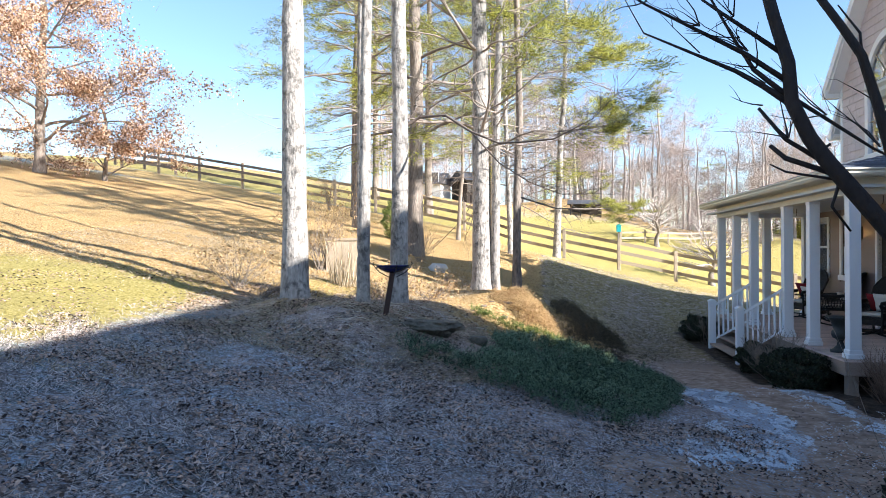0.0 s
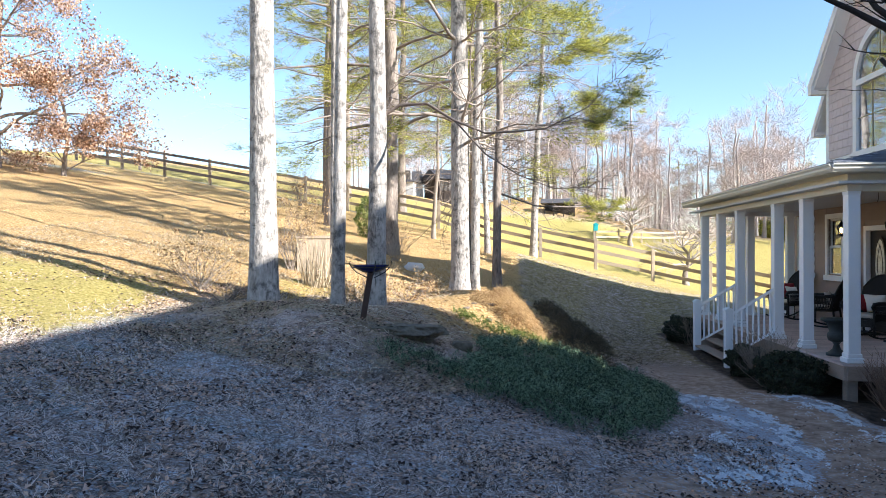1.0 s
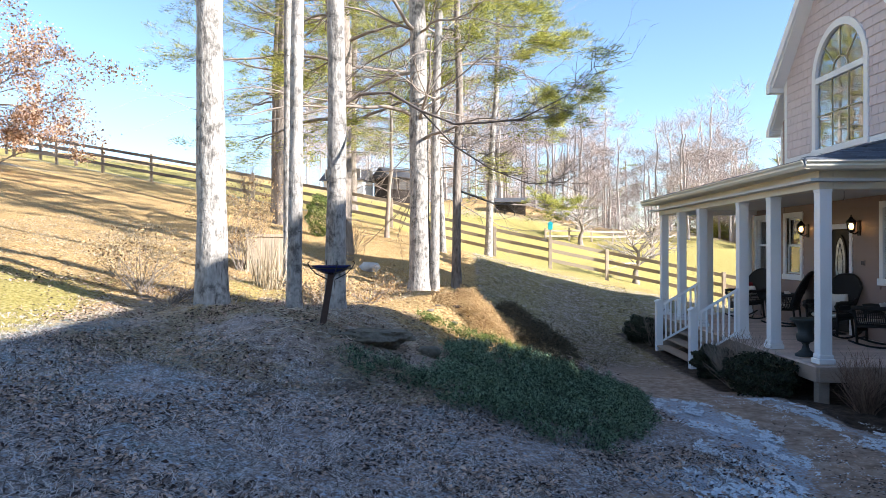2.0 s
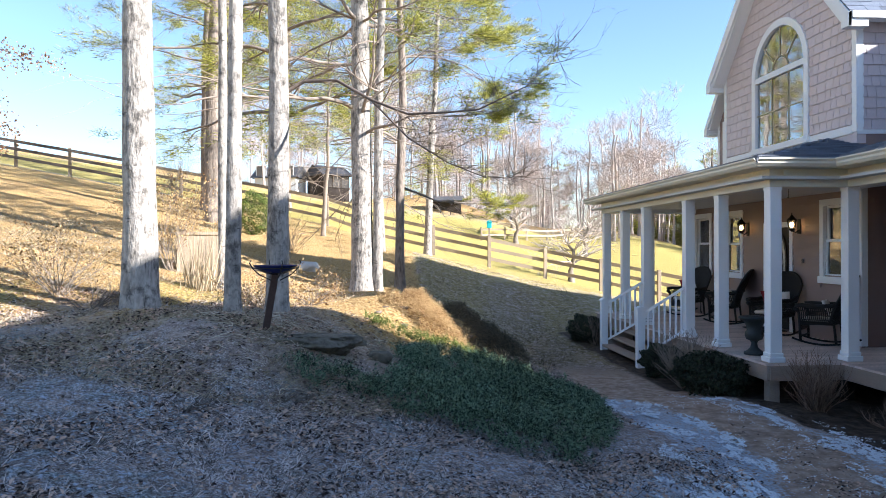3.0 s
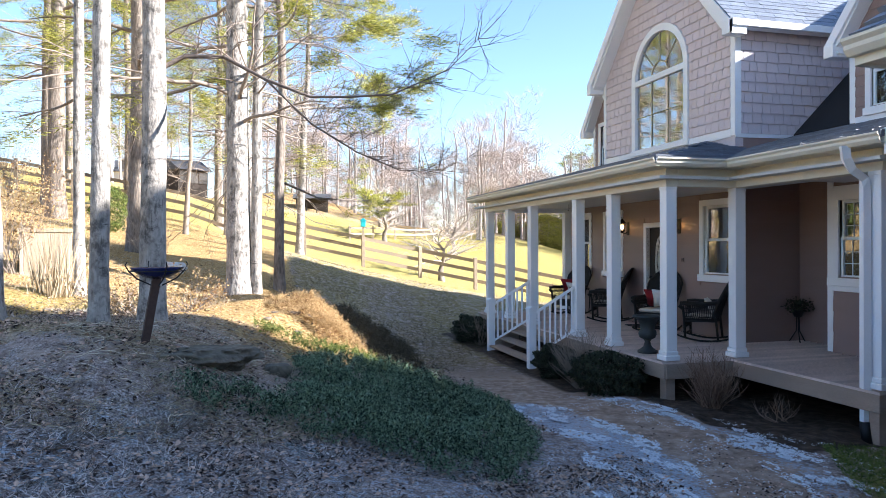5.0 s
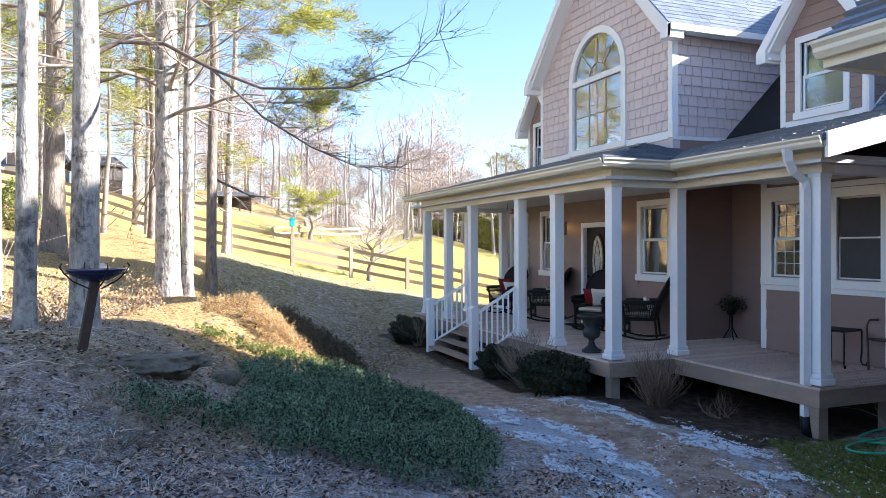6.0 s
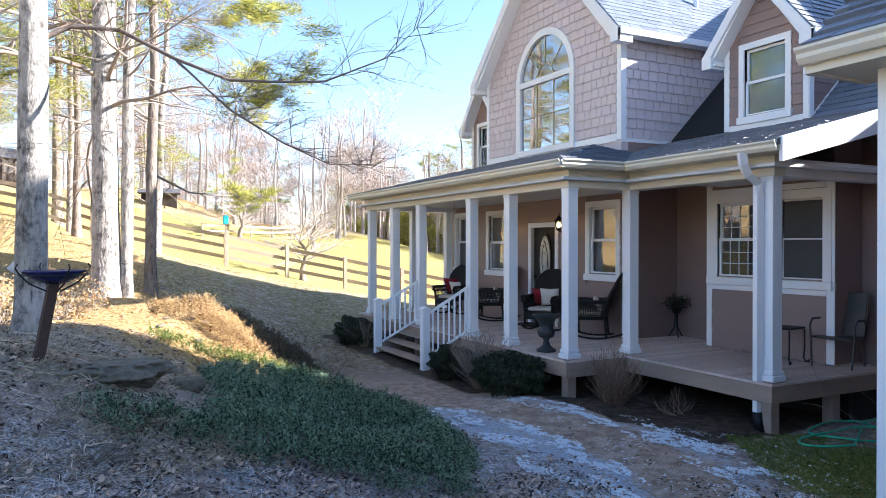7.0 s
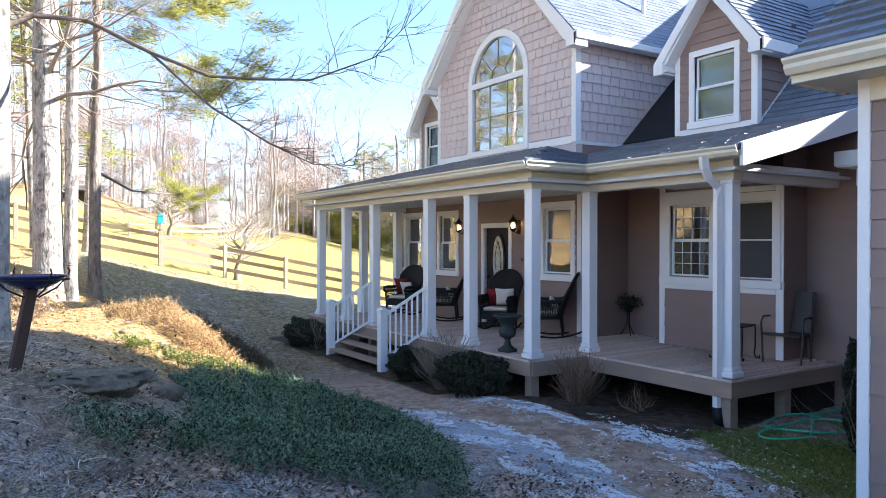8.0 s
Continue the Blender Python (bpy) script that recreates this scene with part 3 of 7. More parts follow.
part("recess_wall", boxes((RECESS, RECESS + 0.16, -4.7, -2.1, -0.6, 3.3)), SIDING, house)
BAYW = [(-0.90, -0.13, 1.15, 2.30), (-1.97, -1.30, 1.15, 2.30)]
wall_mesh("bay_wall", "x", BAYX, 0.14, -2.12, 0.07, lambda u: 3.3, -0.02, BAYW, house)
part("bay_side", boxes((BAYX + 0.14, RECESS + 0.1, -0.07, 0.07, -0.02, 3.3)), SIDING, house)
part("bay_side", boxes((BAYX + 0.14, RECESS + 0.1, -2.12, -1.98, -0.02, 3.3)), SIDING, house)
part("far_wall", boxes((WALL + 0.16, 11.5, 7.84, 8.0, -0.6, 3.3)), SIDING, house)
part("end_wall", boxes((RECESS + 0.16, 11.5, -2.6, -2.44, -0.6, 3.4)), SIDING, house)
part("back_wall", boxes((11.5, 11.66, -2.6, 9.1, -0.6, 3.4)), SIDING, house)
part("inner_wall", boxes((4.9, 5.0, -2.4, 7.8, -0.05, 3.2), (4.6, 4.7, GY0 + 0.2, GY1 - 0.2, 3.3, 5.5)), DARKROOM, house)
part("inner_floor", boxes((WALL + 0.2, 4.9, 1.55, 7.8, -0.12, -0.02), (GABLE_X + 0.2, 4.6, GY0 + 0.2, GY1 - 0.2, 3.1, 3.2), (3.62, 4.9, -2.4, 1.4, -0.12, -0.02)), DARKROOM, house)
clad(house, "-x", WALL, -0.02, 3.0, lambda z: [(1.45, 7.9)], [(a - 0.1, b + 0.1, c - 0.12, d + 0.1) for a, b, c, d in front_holes], BOARD_MESH, 0.185, seed=3)
clad(house, "-y", 1.36, -0.02, 3.0, lambda z: [(WALL + 0.09, RECESS)], [], BOARD_MESH, 0.185, seed=4)
clad(house, "-x", RECESS, -0.02, 3.0, lambda z: [(0.1, 1.35)], [], BOARD_MESH, 0.185, seed=5)
clad(house, "-x", RECESS, -0.55, 3.1, lambda z: [(-4.6, -2.15)], [], BOARD_MESH, 0.185, seed=6)


def gable_spans(z):
    half = min(GY1 - GMID, (GPEAK - z) / GPITCH - 0.12)
    return [(max(GY0 + 0.1, GMID - half), min(GY1 - 0.1, GMID + half))] if half > 0.05 else []


def arch_edge(z):
    r = ARCH_R + 0.13
    if z < ARCH_Z0 - 0.1 or z > ARCH_SPRING + r:
        return None
    half = r if z < ARCH_SPRING else math.sqrt(r * r - (z - ARCH_SPRING) ** 2)
    return (ARCH_C - half, ARCH_C + half)


clad(house, "-x", GABLE_X, 3.66, GPEAK - 0.2, gable_spans, [(0, 0, 0, lambda u: 9, arch_edge)], SHAKE_MESH, 0.178, 0.20, seed=7)
clad(house, "-y", GY0, 3.56, 5.52, lambda z: [(GABLE_X + 0.1, 3.85 + max(0.0, (z - 3.6) * 1.0))], [], SHAKE_MESH, 0.178, 0.20, seed=8)


def trim(name, *rows, mat=WHITE, label="", bevel=0.004, parent=house):
    for r in rows:
        part(name, boxes(r, bevel=bevel), mat, parent, label)


T = 0.022
trim("corner_board", (GABLE_X - T, GABLE_X, GY0 - T, GY0 + 0.1, 3.52, 5.46), (GABLE_X, GABLE_X + 0.11, GY0 - T, GY0, 3.52, 5.46))
trim("corner_board", (GABLE_X - T, GABLE_X, GY1 - 0.1, GY1 + T, 3.52, 5.46))
trim("skirt_board", (GABLE_X - T, GABLE_X, GY0 + 0.1, GY1 - 0.1, 3.50, 3.64))
trim("corner_board", (WALL - T, WALL, 1.36 - T, 1.45, 0.0, 2.9), (WALL, WALL + 0.09, 1.36 - T, 1.36, 0.0, 2.9))
trim("corner_board", (BAYX - T, BAYX, -0.02, 0.09, 0.0, 2.62), (BAYX - T, BAYX, -2.14, -2.02, 0.0, 2.62), (BAYX - T + 0.003, BAYX + 0.09, 0.07, 0.07 + T, 0.0, 2.62))
trim("corner_board", (RECESS - T, RECESS, 0.10, 0.20, 0.0, 2.62))
# side wall's foot: level, then climbing with the main roof
bm = bmesh.new()
prism(bm, [(GABLE_X, 3.48), (3.72, 3.50), (5.3, 5.06), (5.3, 5.17), (3.68, 3.57), (GABLE_X, 3.56)], "y", GY0 - T + 0.005, GY0)
part("skirt_board", bm, WHITE, house)


# ---- roofs ----
def shingled(name, parent, corner, along, up, test, length, rise, mat=ROOF, tab=0.32, course=0.145, seed=1, lift=0.02, pick=None):
    """Courses of shingle tabs on a sloping plane. along and up are unit vectors; test(u, v) says where there is roof.
    Tabs for which pick(u, v) holds are pieces of their own, the rest one mesh."""
    along, up, corner = Vector(along).normalized(), Vector(up).normalized(), Vector(corner)
    nrm = along.cross(up).normalized()
    if nrm.z < 0:
        nrm = -nrm
    rng = random.Random(seed)
    verts, faces = [], []
    single = []
    row = 0
    v = 0.0
    while v < rise:
        u = -tab * rng.random()
        while u < length:
            w = tab * rng.uniform(0.8, 1.2)
            a, b = max(u, 0), min(u + w - 0.006, length)
            if b - a > 0.03 and test((a + b) / 2, v + course / 2):
                t = rng.uniform(0.8, 1.4) * lift
                d = rng.uniform(-0.006, 0.006)
                q = [(a, v + d, t), (b, v + d, t), (b, v + course + 0.01, 0.004), (a, v + course + 0.01, 0.004), (a, v + d, -0.004), (b, v + d, -0.004)]
                pts = [corner + along * i + up * j + nrm * k for i, j, k in q]
                if pick and pick((a + b) / 2, v):
                    single.append(pts)
                else:
                    n = len(verts)
                    verts += pts
                    faces += [(n, n + 1, n + 2, n + 3), (n + 4, n + 5, n + 1, n), (n + 5, n + 2, n + 1), (n + 4, n, n + 3)]
            u += w
        v += course
        row += 1
    if verts:
        ob = raw(name, verts, faces, mat, parent)
        tagged(ob, kind="stuff")
    for pts in single:
        raw("roof_shingle", pts, [(0, 1, 2, 3), (4, 5, 1, 0), (5, 2, 1), (4, 0, 3)], mat, parent)


def slab(name, quad, thick, mat, parent):
    """A sloping slab under four corners."""
    bm = bmesh.new()
    top = [bm.verts.new(p) for p in quad]
    low = [bm.verts.new((p[0], p[1], p[2] - thick)) for p in quad]
    bm.faces.new(top)
    bm.faces.new(low[::-1])
    for i in range(len(quad)):
        j = (i + 1) % len(quad)
        bm.faces.new((top[j], top[i], low[i], low[j]))
    bmesh.ops.recalc_face_normals(bm, faces=bm.faces[:])
    return part(name, bm, mat, parent)


EX0, EX1, EY0, EY1, EYF = -0.42, 0.70, -0.37, -2.90, 8.30   # eave lines: front, set back, return, end, far


X1 = GABLE_X + 0.02
S = math.hypot(1, PITCH)
UPX, UPY = (1, 0, PITCH), (0, 1, PITCH)
# the deck of boards under the shingles, in three planes and the far hip
k = X1 - EX0
yv = EY0 + (X1 - EX1)            # where the valley reaches the wall
slab("roof_plane", [(EX0, EYF, EAVE_Z), (EX0, EY0, EAVE_Z), (X1, EY0 + k, EAVE_Z + PITCH * k), (X1, EYF - k, EAVE_Z + PITCH * k)], 0.06, ROOF, house)
slab("roof_plane", [(EX0, EY0, EAVE_Z), (EX1, EY0, EAVE_Z), (X1, yv, EAVE_Z + PITCH * (X1 - EX1)), (X1, EY0 + k, EAVE_Z + PITCH * k)], 0.06, ROOF, house)
k3 = 3.5 - EX1
slab("roof_plane", [(EX1, EY0, EAVE_Z), (EX1, EY1, EAVE_Z), (3.5, EY1, EAVE_Z + PITCH * k3), (3.5, EY0 + k3, EAVE_Z + PITCH * k3)], 0.06, ROOF, house)
slab("roof_plane", [(EX0, EYF, EAVE_Z), (X1, EYF - k, EAVE_Z + PITCH * k), (6.0, EYF - k, EAVE_Z + PITCH * k), (6.0, EYF, EAVE_Z)], 0.06, ROOF, house)
shingled("roof_shingles", house, (EX0, EY0, EAVE_Z), (0, 1, 0), UPX, lambda u, v: u > v / S and EYF - EY0 - u > v / S, EYF - EY0, k * S, seed=11,
         pick=lambda u, v: u < 2.2 and v < 2.2)
shingled("roof_shingles", house, (EX0, EY0, EAVE_Z), (1, 0, 0), UPY, lambda u, v: u > v / S - 0.02 and EX0 + u < EX1 + v / S + 0.02, X1 - EX0, k * S, seed=12,
         pick=lambda u, v: v < 1.4)
shingled("roof_shingles", house, (EX1, EY1, EAVE_Z), (0, 1, 0), UPX, lambda u, v: EY1 + u < EY0 + v / S + 0.02, 6.0, k3 * S, seed=13, pick=lambda u, v: u < 2.6 and v < 0.9)
# main roof, steeper, behind
RZ = EAVE_Z + PITCH * k3
# unseen ridge; it and the far end are sized to cast the house's shadow
RIDGE_X, RIDGE_Z = 7.75, RZ + (7.75 - 3.5) * 0.95
slab("main_roof_plane", [(3.5, EY1, RZ), (RIDGE_X, EY1, RIDGE_Z), (RIDGE_X, 9.4, RIDGE_Z), (3.5, 9.4, RZ)], 0.14, ROOF, house)
slab("main_roof_plane", [(12.0, EY1, RZ), (RIDGE_X, EY1, RIDGE_Z), (RIDGE_X, 9.4, RIDGE_Z), (12.0, 9.4, RZ)], 0.14, ROOF, house)
for yy in (-2.55, 9.0):
    bm = bmesh.new()
    prism(bm, [(3.55, RZ - 0.2), (11.8, RZ - 0.2), (RIDGE_X, RIDGE_Z - 0.2)], "y", yy, yy + 0.12)
    part("end_gable_wall", bm, SIDING, house)
shingled("roof_shingles", house, (3.5, EY1, RZ), (0, 1, 0), (1, 0, 0.95), lambda u, v: True, 5.0, 3.6, seed=14)
# near-black sheet on the roof between the gable's side wall and the dormer
slab("roof_membrane", [(3.45, 1.5, 3.56), (3.45, 0.3, 3.56), (5.4, 0.3, 5.46), (5.4, 1.5, 5.46)], 0.02, BLACKSHEET, house)
# gable roof, running back into the main roof
GX0 = GABLE_X - 0.30
half = GY1 - GMID + 0.28
gz_e = GPEAK - half * GPITCH + 0.10
gz_p = GPEAK + 0.10
for s in (-1, 1):
    ye = GMID + s * half
    slab("gable_roof_plane", [(GX0, ye, gz_e), (GX0, GMID, gz_p), (8.2, GMID, gz_p), (5.2, ye, gz_e)], 0.09, ROOF, house)
    bm = bmesh.new()
    prism(bm, [(ye, gz_e - 0.02), (GMID, gz_p - 0.02), (GMID, gz_p - 0.30), (GMID + s * (half - 0.34), gz_e + 0.34 * GPITCH - 0.28), (ye, gz_e - 0.24)], "x", GX0 - 0.02, GX0 + 0.03)
    part("rake_board", bm, WHITE, house)
    bm = bmesh.new()
    prism(bm, [(GMID + s * (half - 0.06), gz_e + 0.06 * GPITCH - 0.16), (GMID, gz_p - 0.14), (GMID, gz_p - 0.20), (GMID + s * (half - 0.30), gz_e + 0.30 * GPITCH - 0.40), (GMID + s * (half - 0.06), gz_e - 0.22)], "x", GX0 + 0.03, GABLE_X)
    part("soffit", bm, WHITE, house)
    trim("eave_return", (GX0 - 0.026, GABLE_X + 0.02, min(ye, ye - s * 0.20), max(ye, ye - s * 0.20), gz_e - 0.25, gz_e - 0.03))
    trim("eave_fascia", (GX0 + 0.03, 5.3, min(ye + s * 0.03, ye - s * 0.01), max(ye + s * 0.03, ye - s * 0.01), gz_e - 0.12, gz_e - 0.004))
    trim("eave_soffit", (GX0 + 0.03, 5.3, min(ye - s * 0.03, GMID + s * (half - 0.2)), max(ye - s * 0.03, GMID + s * (half - 0.2)), gz_e - 0.12, gz_e - 0.09))
UPG = (0, 1, GPITCH)
shingled("roof_shingles", house, (GX0, GMID - half, gz_e), (1, 0, 0), UPG, lambda u, v: True, 5.0, 4.2, seed=15, lift=0.01)
vent = Bundle()
vent.add([(4.9, 2.3, 6.0), (4.9, 2.3, 7.0)], [0.05, 0.05], 10, True)
vent.make("vent_pipe", WHITE, house)


def window(plane, y0, y1, z0, z1, parent, grid=(0, 0), arch=False, casing=0.11, sash=True, glass=None):
    """A sash window in a wall that faces -x: casing, sill, sashes, panes and glazing bars. y0..z1 is the opening."""
    c, f = casing, plane - 0.035
    bm = bmesh.new()
    prism(bm, [(y0 - c, z0 - 0.02), (y0 - c, z1 + c), (y1 + c, z1 + c), (y1 + c, z0 - 0.02), (y1, z0 - 0.02), (y1, z1), (y0, z1), (y0, z0 - 0.02)], "x", f, plane + 0.05)
    fr = part("window", bm, WHITE, parent, "white painted window casing")
    part("sill", boxes((f - 0.03, plane + 0.05, y0 - c - 0.02, y1 + c + 0.02, z0 - 0.14, z0 - 0.02), bevel=0.006), WHITE, fr)
    zm = (z0 + z1) / 2
    for k, (a, b, off) in enumerate(((zm - 0.02, z1, 0.045), (z0 - 0.02, zm + 0.02, 0.02))):
        s = 0.045
        x = plane + off
        part("sash", boxes((x, x + 0.03, y0, y0 + s, a, b), (x, x + 0.03, y1 - s, y1, a, b), (x, x + 0.03, y0 + s, y1 - s, a, a + s), (x, x + 0.03, y0 + s, y1 - s, b - s, b)), WHITE, fr)
        pane = part("pane", boxes((x + 0.012, x + 0.016, y0 + s, y1 - s, a + s, b - s)), glass or GLASS, fr)
        if grid[k]:
            rows = [(x + 0.004, x + 0.011, y0 + s + (y1 - y0 - 2 * s) * i / 4 - 0.005, y0 + s + (y1 - y0 - 2 * s) * i / 4 + 0.005, a + s, b - s) for i in (1, 2, 3)]
            rows += [(x + 0.002, x + 0.009, y0 + s, y1 - s, a + s + (b - a - 2 * s) * i / grid[k] - 0.005, a + s + (b - a - 2 * s) * i / grid[k] + 0.005) for i in range(1, grid[k])]
            part("glazing_bar", boxes(*rows), WHITE, fr)
    return fr


window(WALL, *WIN1[:2], *WIN1[2:], house, glass=LOWGLASS)
window(WALL, *WIN0[:2], *WIN0[2:], house, glass=LOWGLASS)
window(WALL, *WINL[:2], *WINL[2:], house, glass=LOWGLASS)
for g, b in zip((3, 0), BAYW):
    bay = window(BAYX, *b[:2], *b[2:], house, (g, g), casing=0.17 if g else 0.13, glass=LOWGLASS)
    if not g:
        zm = (b[2] + b[3]) / 2
        part("insect_screen", boxes((BAYX + 0.006, BAYX + 0.010, b[0] + 0.03, b[1] - 0.03, b[2] + 0.02, zm - 0.012), (BAYX + 0.006, BAYX + 0.010, b[0] + 0.03, b[1] - 0.03, zm + 0.012, b[3] - 0.03)), SCREEN, bay, "dark grey insect screen")
trim("bay_band", (BAYX - T - 0.004, BAYX, -2.02, -0.02, 0.93, 1.02), (BAYX - T - 0.004, BAYX, -2.02, -0.02, 2.44, 2.52))
clad(house, "-x", BAYX, 0.0, 0.93, lambda z: [(-2.02, -0.02)], [], BOARD_MESH, 0.31, seed=9)

# the arched window
def arc(r, n=28, a0=0.0, a1=math.pi):
    return [(ARCH_C + r * math.cos(a0 + (a1 - a0) * i / n), ARCH_SPRING + r * math.sin(a0 + (a1 - a0) * i / n)) for i in range(n + 1)]


def band(bm, outer, inner, x0, x1):
    """A flat band between two open lines of equal length, as a solid."""
    for i in range(len(outer) - 1):
        prism(bm, [outer[i], outer[i + 1], inner[i + 1], inner[i]], "x", x0, x1)
    return bm


arch_window = part("arched_window", band(bmesh.new(), [(ARCH_C + ARCH_R + 0.12, ARCH_Z0)] + arc(ARCH_R + 0.12) + [(ARCH_C - ARCH_R - 0.12, ARCH_Z0)],
                   [(ARCH_C + ARCH_R - 0.02, ARCH_Z0)] + arc(ARCH_R - 0.02) + [(ARCH_C - ARCH_R + 0.02, ARCH_Z0)], GABLE_X - 0.045, GABLE_X + 0.05), WHITE, house, "white arched window casing")
part("transom", boxes((GABLE_X - 0.04, GABLE_X + 0.05, ARCH_C - ARCH_R + 0.02, ARCH_C + ARCH_R - 0.02, ARCH_SPRING - 0.07, ARCH_SPRING + 0.05), bevel=0.004), WHITE, arch_window)
part("sill", boxes((GABLE_X - 0.06, GABLE_X + 0.05, ARCH_C - ARCH_R - 0.14, ARCH_C + ARCH_R + 0.14, ARCH_Z0 - 0.12, ARCH_Z0), bevel=0.004), WHITE, arch_window)
bm = bmesh.new()
prism(bm, arc(ARCH_R - 0.02), "x", GABLE_X + 0.012, GABLE_X + 0.017)
part("fan_pane", bm, GLASS, arch_window)
part("pane", boxes((GABLE_X + 0.012, GABLE_X + 0.017, ARCH_C - ARCH_R + 0.02, ARCH_C + ARCH_R - 0.02, ARCH_Z0, ARCH_SPRING - 0.07)), GLASS, arch_window)
BRASS = material("pale_brass_came", (0.55, 0.46, 0.28), 0.4, 0.1)
bars = Bundle()
gx_ = GABLE_X + 0.004
bars.add([(gx_, y, z) for y, z in arc(0.30, 14)], [0.012] * 15, 5)
for a in (45, 90, 135):
    c, s = math.cos(radians(a)), math.sin(radians(a))
    bars.add([(gx_, ARCH_C + 0.3 * c, ARCH_SPRING + 0.3 * s), (gx_, ARCH_C + 0.88 * c, ARCH_SPRING + 0.88 * s)], [0.0105, 0.0105], 5)
for f in (-0.33, 0.33):
    bars.add([(gx_, ARCH_C + f * ARCH_R, ARCH_Z0), (gx_, ARCH_C + f * ARCH_R, ARCH_SPRING - 0.07)], [0.0105, 0.0105], 5)
bars.add([(gx_, ARCH_C - 0.88, 4.34), (gx_, ARCH_C + 0.88, 4.34)], [0.0105, 0.0105], 5)
bars.make("glazing_bar", BRASS, arch_window, "thin pale brass glazing bars")


def dormer(mid, seed):
    """A small gabled dormer with one sash window."""
    x0, w, z0, ze, pitch = 3.48, 0.78, RZ, 5.02, 1.2
    peak = ze + w * pitch
    hole = (mid - 0.39, mid + 0.39, 3.76, 4.84)
    bm = bmesh.new()
    for h, e in ((hole[0], mid - w), (hole[1], mid + w)):
        prism(bm, [(e, z0), (mid, z0), (mid, hole[2]), (h, hole[2]), (h, hole[3]), (mid, hole[3]), (mid, peak), (e, ze)], "x", x0, x0 + 0.12)
    bmesh.ops.remove_doubles(bm, verts=bm.verts, dist=0.0005)
    part("dormer_wall", bm, SIDING, house)
    part("dormer_side", boxes((x0 + 0.12, 5.3, mid - w, mid - w + 0.1, z0, ze), (x0 + 0.12, 5.3, mid + w - 0.1, mid + w, z0, ze)), SIDING, house)
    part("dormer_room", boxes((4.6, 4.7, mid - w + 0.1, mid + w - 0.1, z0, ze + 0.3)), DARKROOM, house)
    window(x0, *hole[:2], *hole[2:], house, casing=0.10, glass=DULLGLASS)
    part("dormer_curtain", boxes((x0 + 0.12, x0 + 0.13, mid - 0.39, mid + 0.39, 3.76, 4.84)), CURTAIN, house, "pale drawn window shade")
    o = w + 0.25
    ee, pp = peak - o * pitch + 0.1, peak + 0.1
    for s in (-1, 1):
        ye = mid + s * o
        slab("dormer_roof", [(x0 - 0.28, ye, ee), (x0 - 0.28, mid, pp), (6.4, mid, pp), (5.0, ye, ee)], 0.07, ROOF, house)
        bm = bmesh.new()
        prism(bm, [(ye, ee - 0.015), (mid, pp - 0.015), (mid, pp - 0.24), (mid + s * (o - 0.2), ee + 0.2 * pitch - 0.24), (ye, ee - 0.2)], "x", x0 - 0.30, x0 - 0.25)
        part("rake_board", bm, WHITE, house)
        bm = bmesh.new()
        prism(bm, [(mid + s * (o - 0.04), ee - 0.1), (mid, pp - 0.12), (mid, pp - 0.2), (mid + s * (o - 0.25), ee + 0.25 * pitch - 0.32), (mid + s * (o - 0.04), ee - 0.19)], "x", x0 - 0.25, x0)
        part("soffit", bm, WHITE, house)
        trim("eave_return", (x0 - 0.306, x0 + 0.02, min(ye, ye - s * 0.2), max(ye, ye - s * 0.2), ee - 0.21, ee - 0.02))
        trim("eave_fascia", (x0 - 0.25, 5.1, min(ye + s * 0.03, ye - s * 0.01), max(ye + s * 0.03, ye - s * 0.01), ee - 0.18, ee - 0.004))
        trim("eave_soffit", (x0 - 0.25, 5.1, min(ye - s * 0.03, mid + s * w), max(ye - s * 0.03, mid + s * w), ee - 0.17, ee - 0.13))
        yc = mid + s * w
        trim("corner_board", (x0 - T, x0, min(yc, yc - s * 0.09), max(yc, yc - s * 0.09), z0 + 0.02, ze), (x0 - T + 0.003, x0 + 0.09, min(yc, yc + s * T), max(yc, yc + s * T), z0 + 0.02, ze))
    trim("skirt_board", (x0 - T, x0, mid - w + 0.09, mid + w - 0.09, z0 - 0.02, z0 + 0.1))
    bm = bmesh.new()
    prism(bm, [(x0 + 0.09, z0 + 0.02), (x0 + 0.16, z0 + 0.02), (5.0, ze - 0.12), (5.0, ze), (x0 + 0.09, z0 + 0.12)], "y", mid - w - T, mid - w)
    part("skirt_board", bm, WHITE, house)
    def spans(z):
        h = min(w - 0.09, (peak - z) / pitch - 0.1)
        return [(mid - h, mid + h)] if h > 0.05 else []
    clad(house, "-x", x0, z0 + 0.1, peak - 0.1, spans, [(hole[0] - 0.1, hole[1] + 0.1, hole[2] - 0.14, hole[3] + 0.1)], BOARD_MESH, 0.16, seed=seed)
    clad(house, "-y", mid - w, z0 + 0.1, ze - 0.1, lambda z: [(x0 + 0.09, x0 + 0.2 + max(0, z - z0))], [], BOARD_MESH, 0.16, seed=seed + 1)
    shingled("roof_shingles", house, (x0 - 0.28, mid - o, ee), (1, 0, 0), (0, 1, pitch), lambda u, v: u < 1.8 + v * 0.9, 3.4, o * math.hypot(1, pitch), seed=seed)


CURTAIN = material("grey_blue_window_shade", (0.30, 0.35, 0.37), 0.9, 0.08)
dormer(-0.50, 21)
dormer(8.24, 31)

# ---- front door ----
y0, y1, z1 = DOOR[0], DOOR[1], DOOR[3]
door = part("front_door", boxes((WALL + 0.05, WALL + 0.095, y0 + 0.01, y1 - 0.01, 0.02, z1 - 0.01), bevel=0.003), DOORWOOD, house, "dark stained door with an oval leaded light")
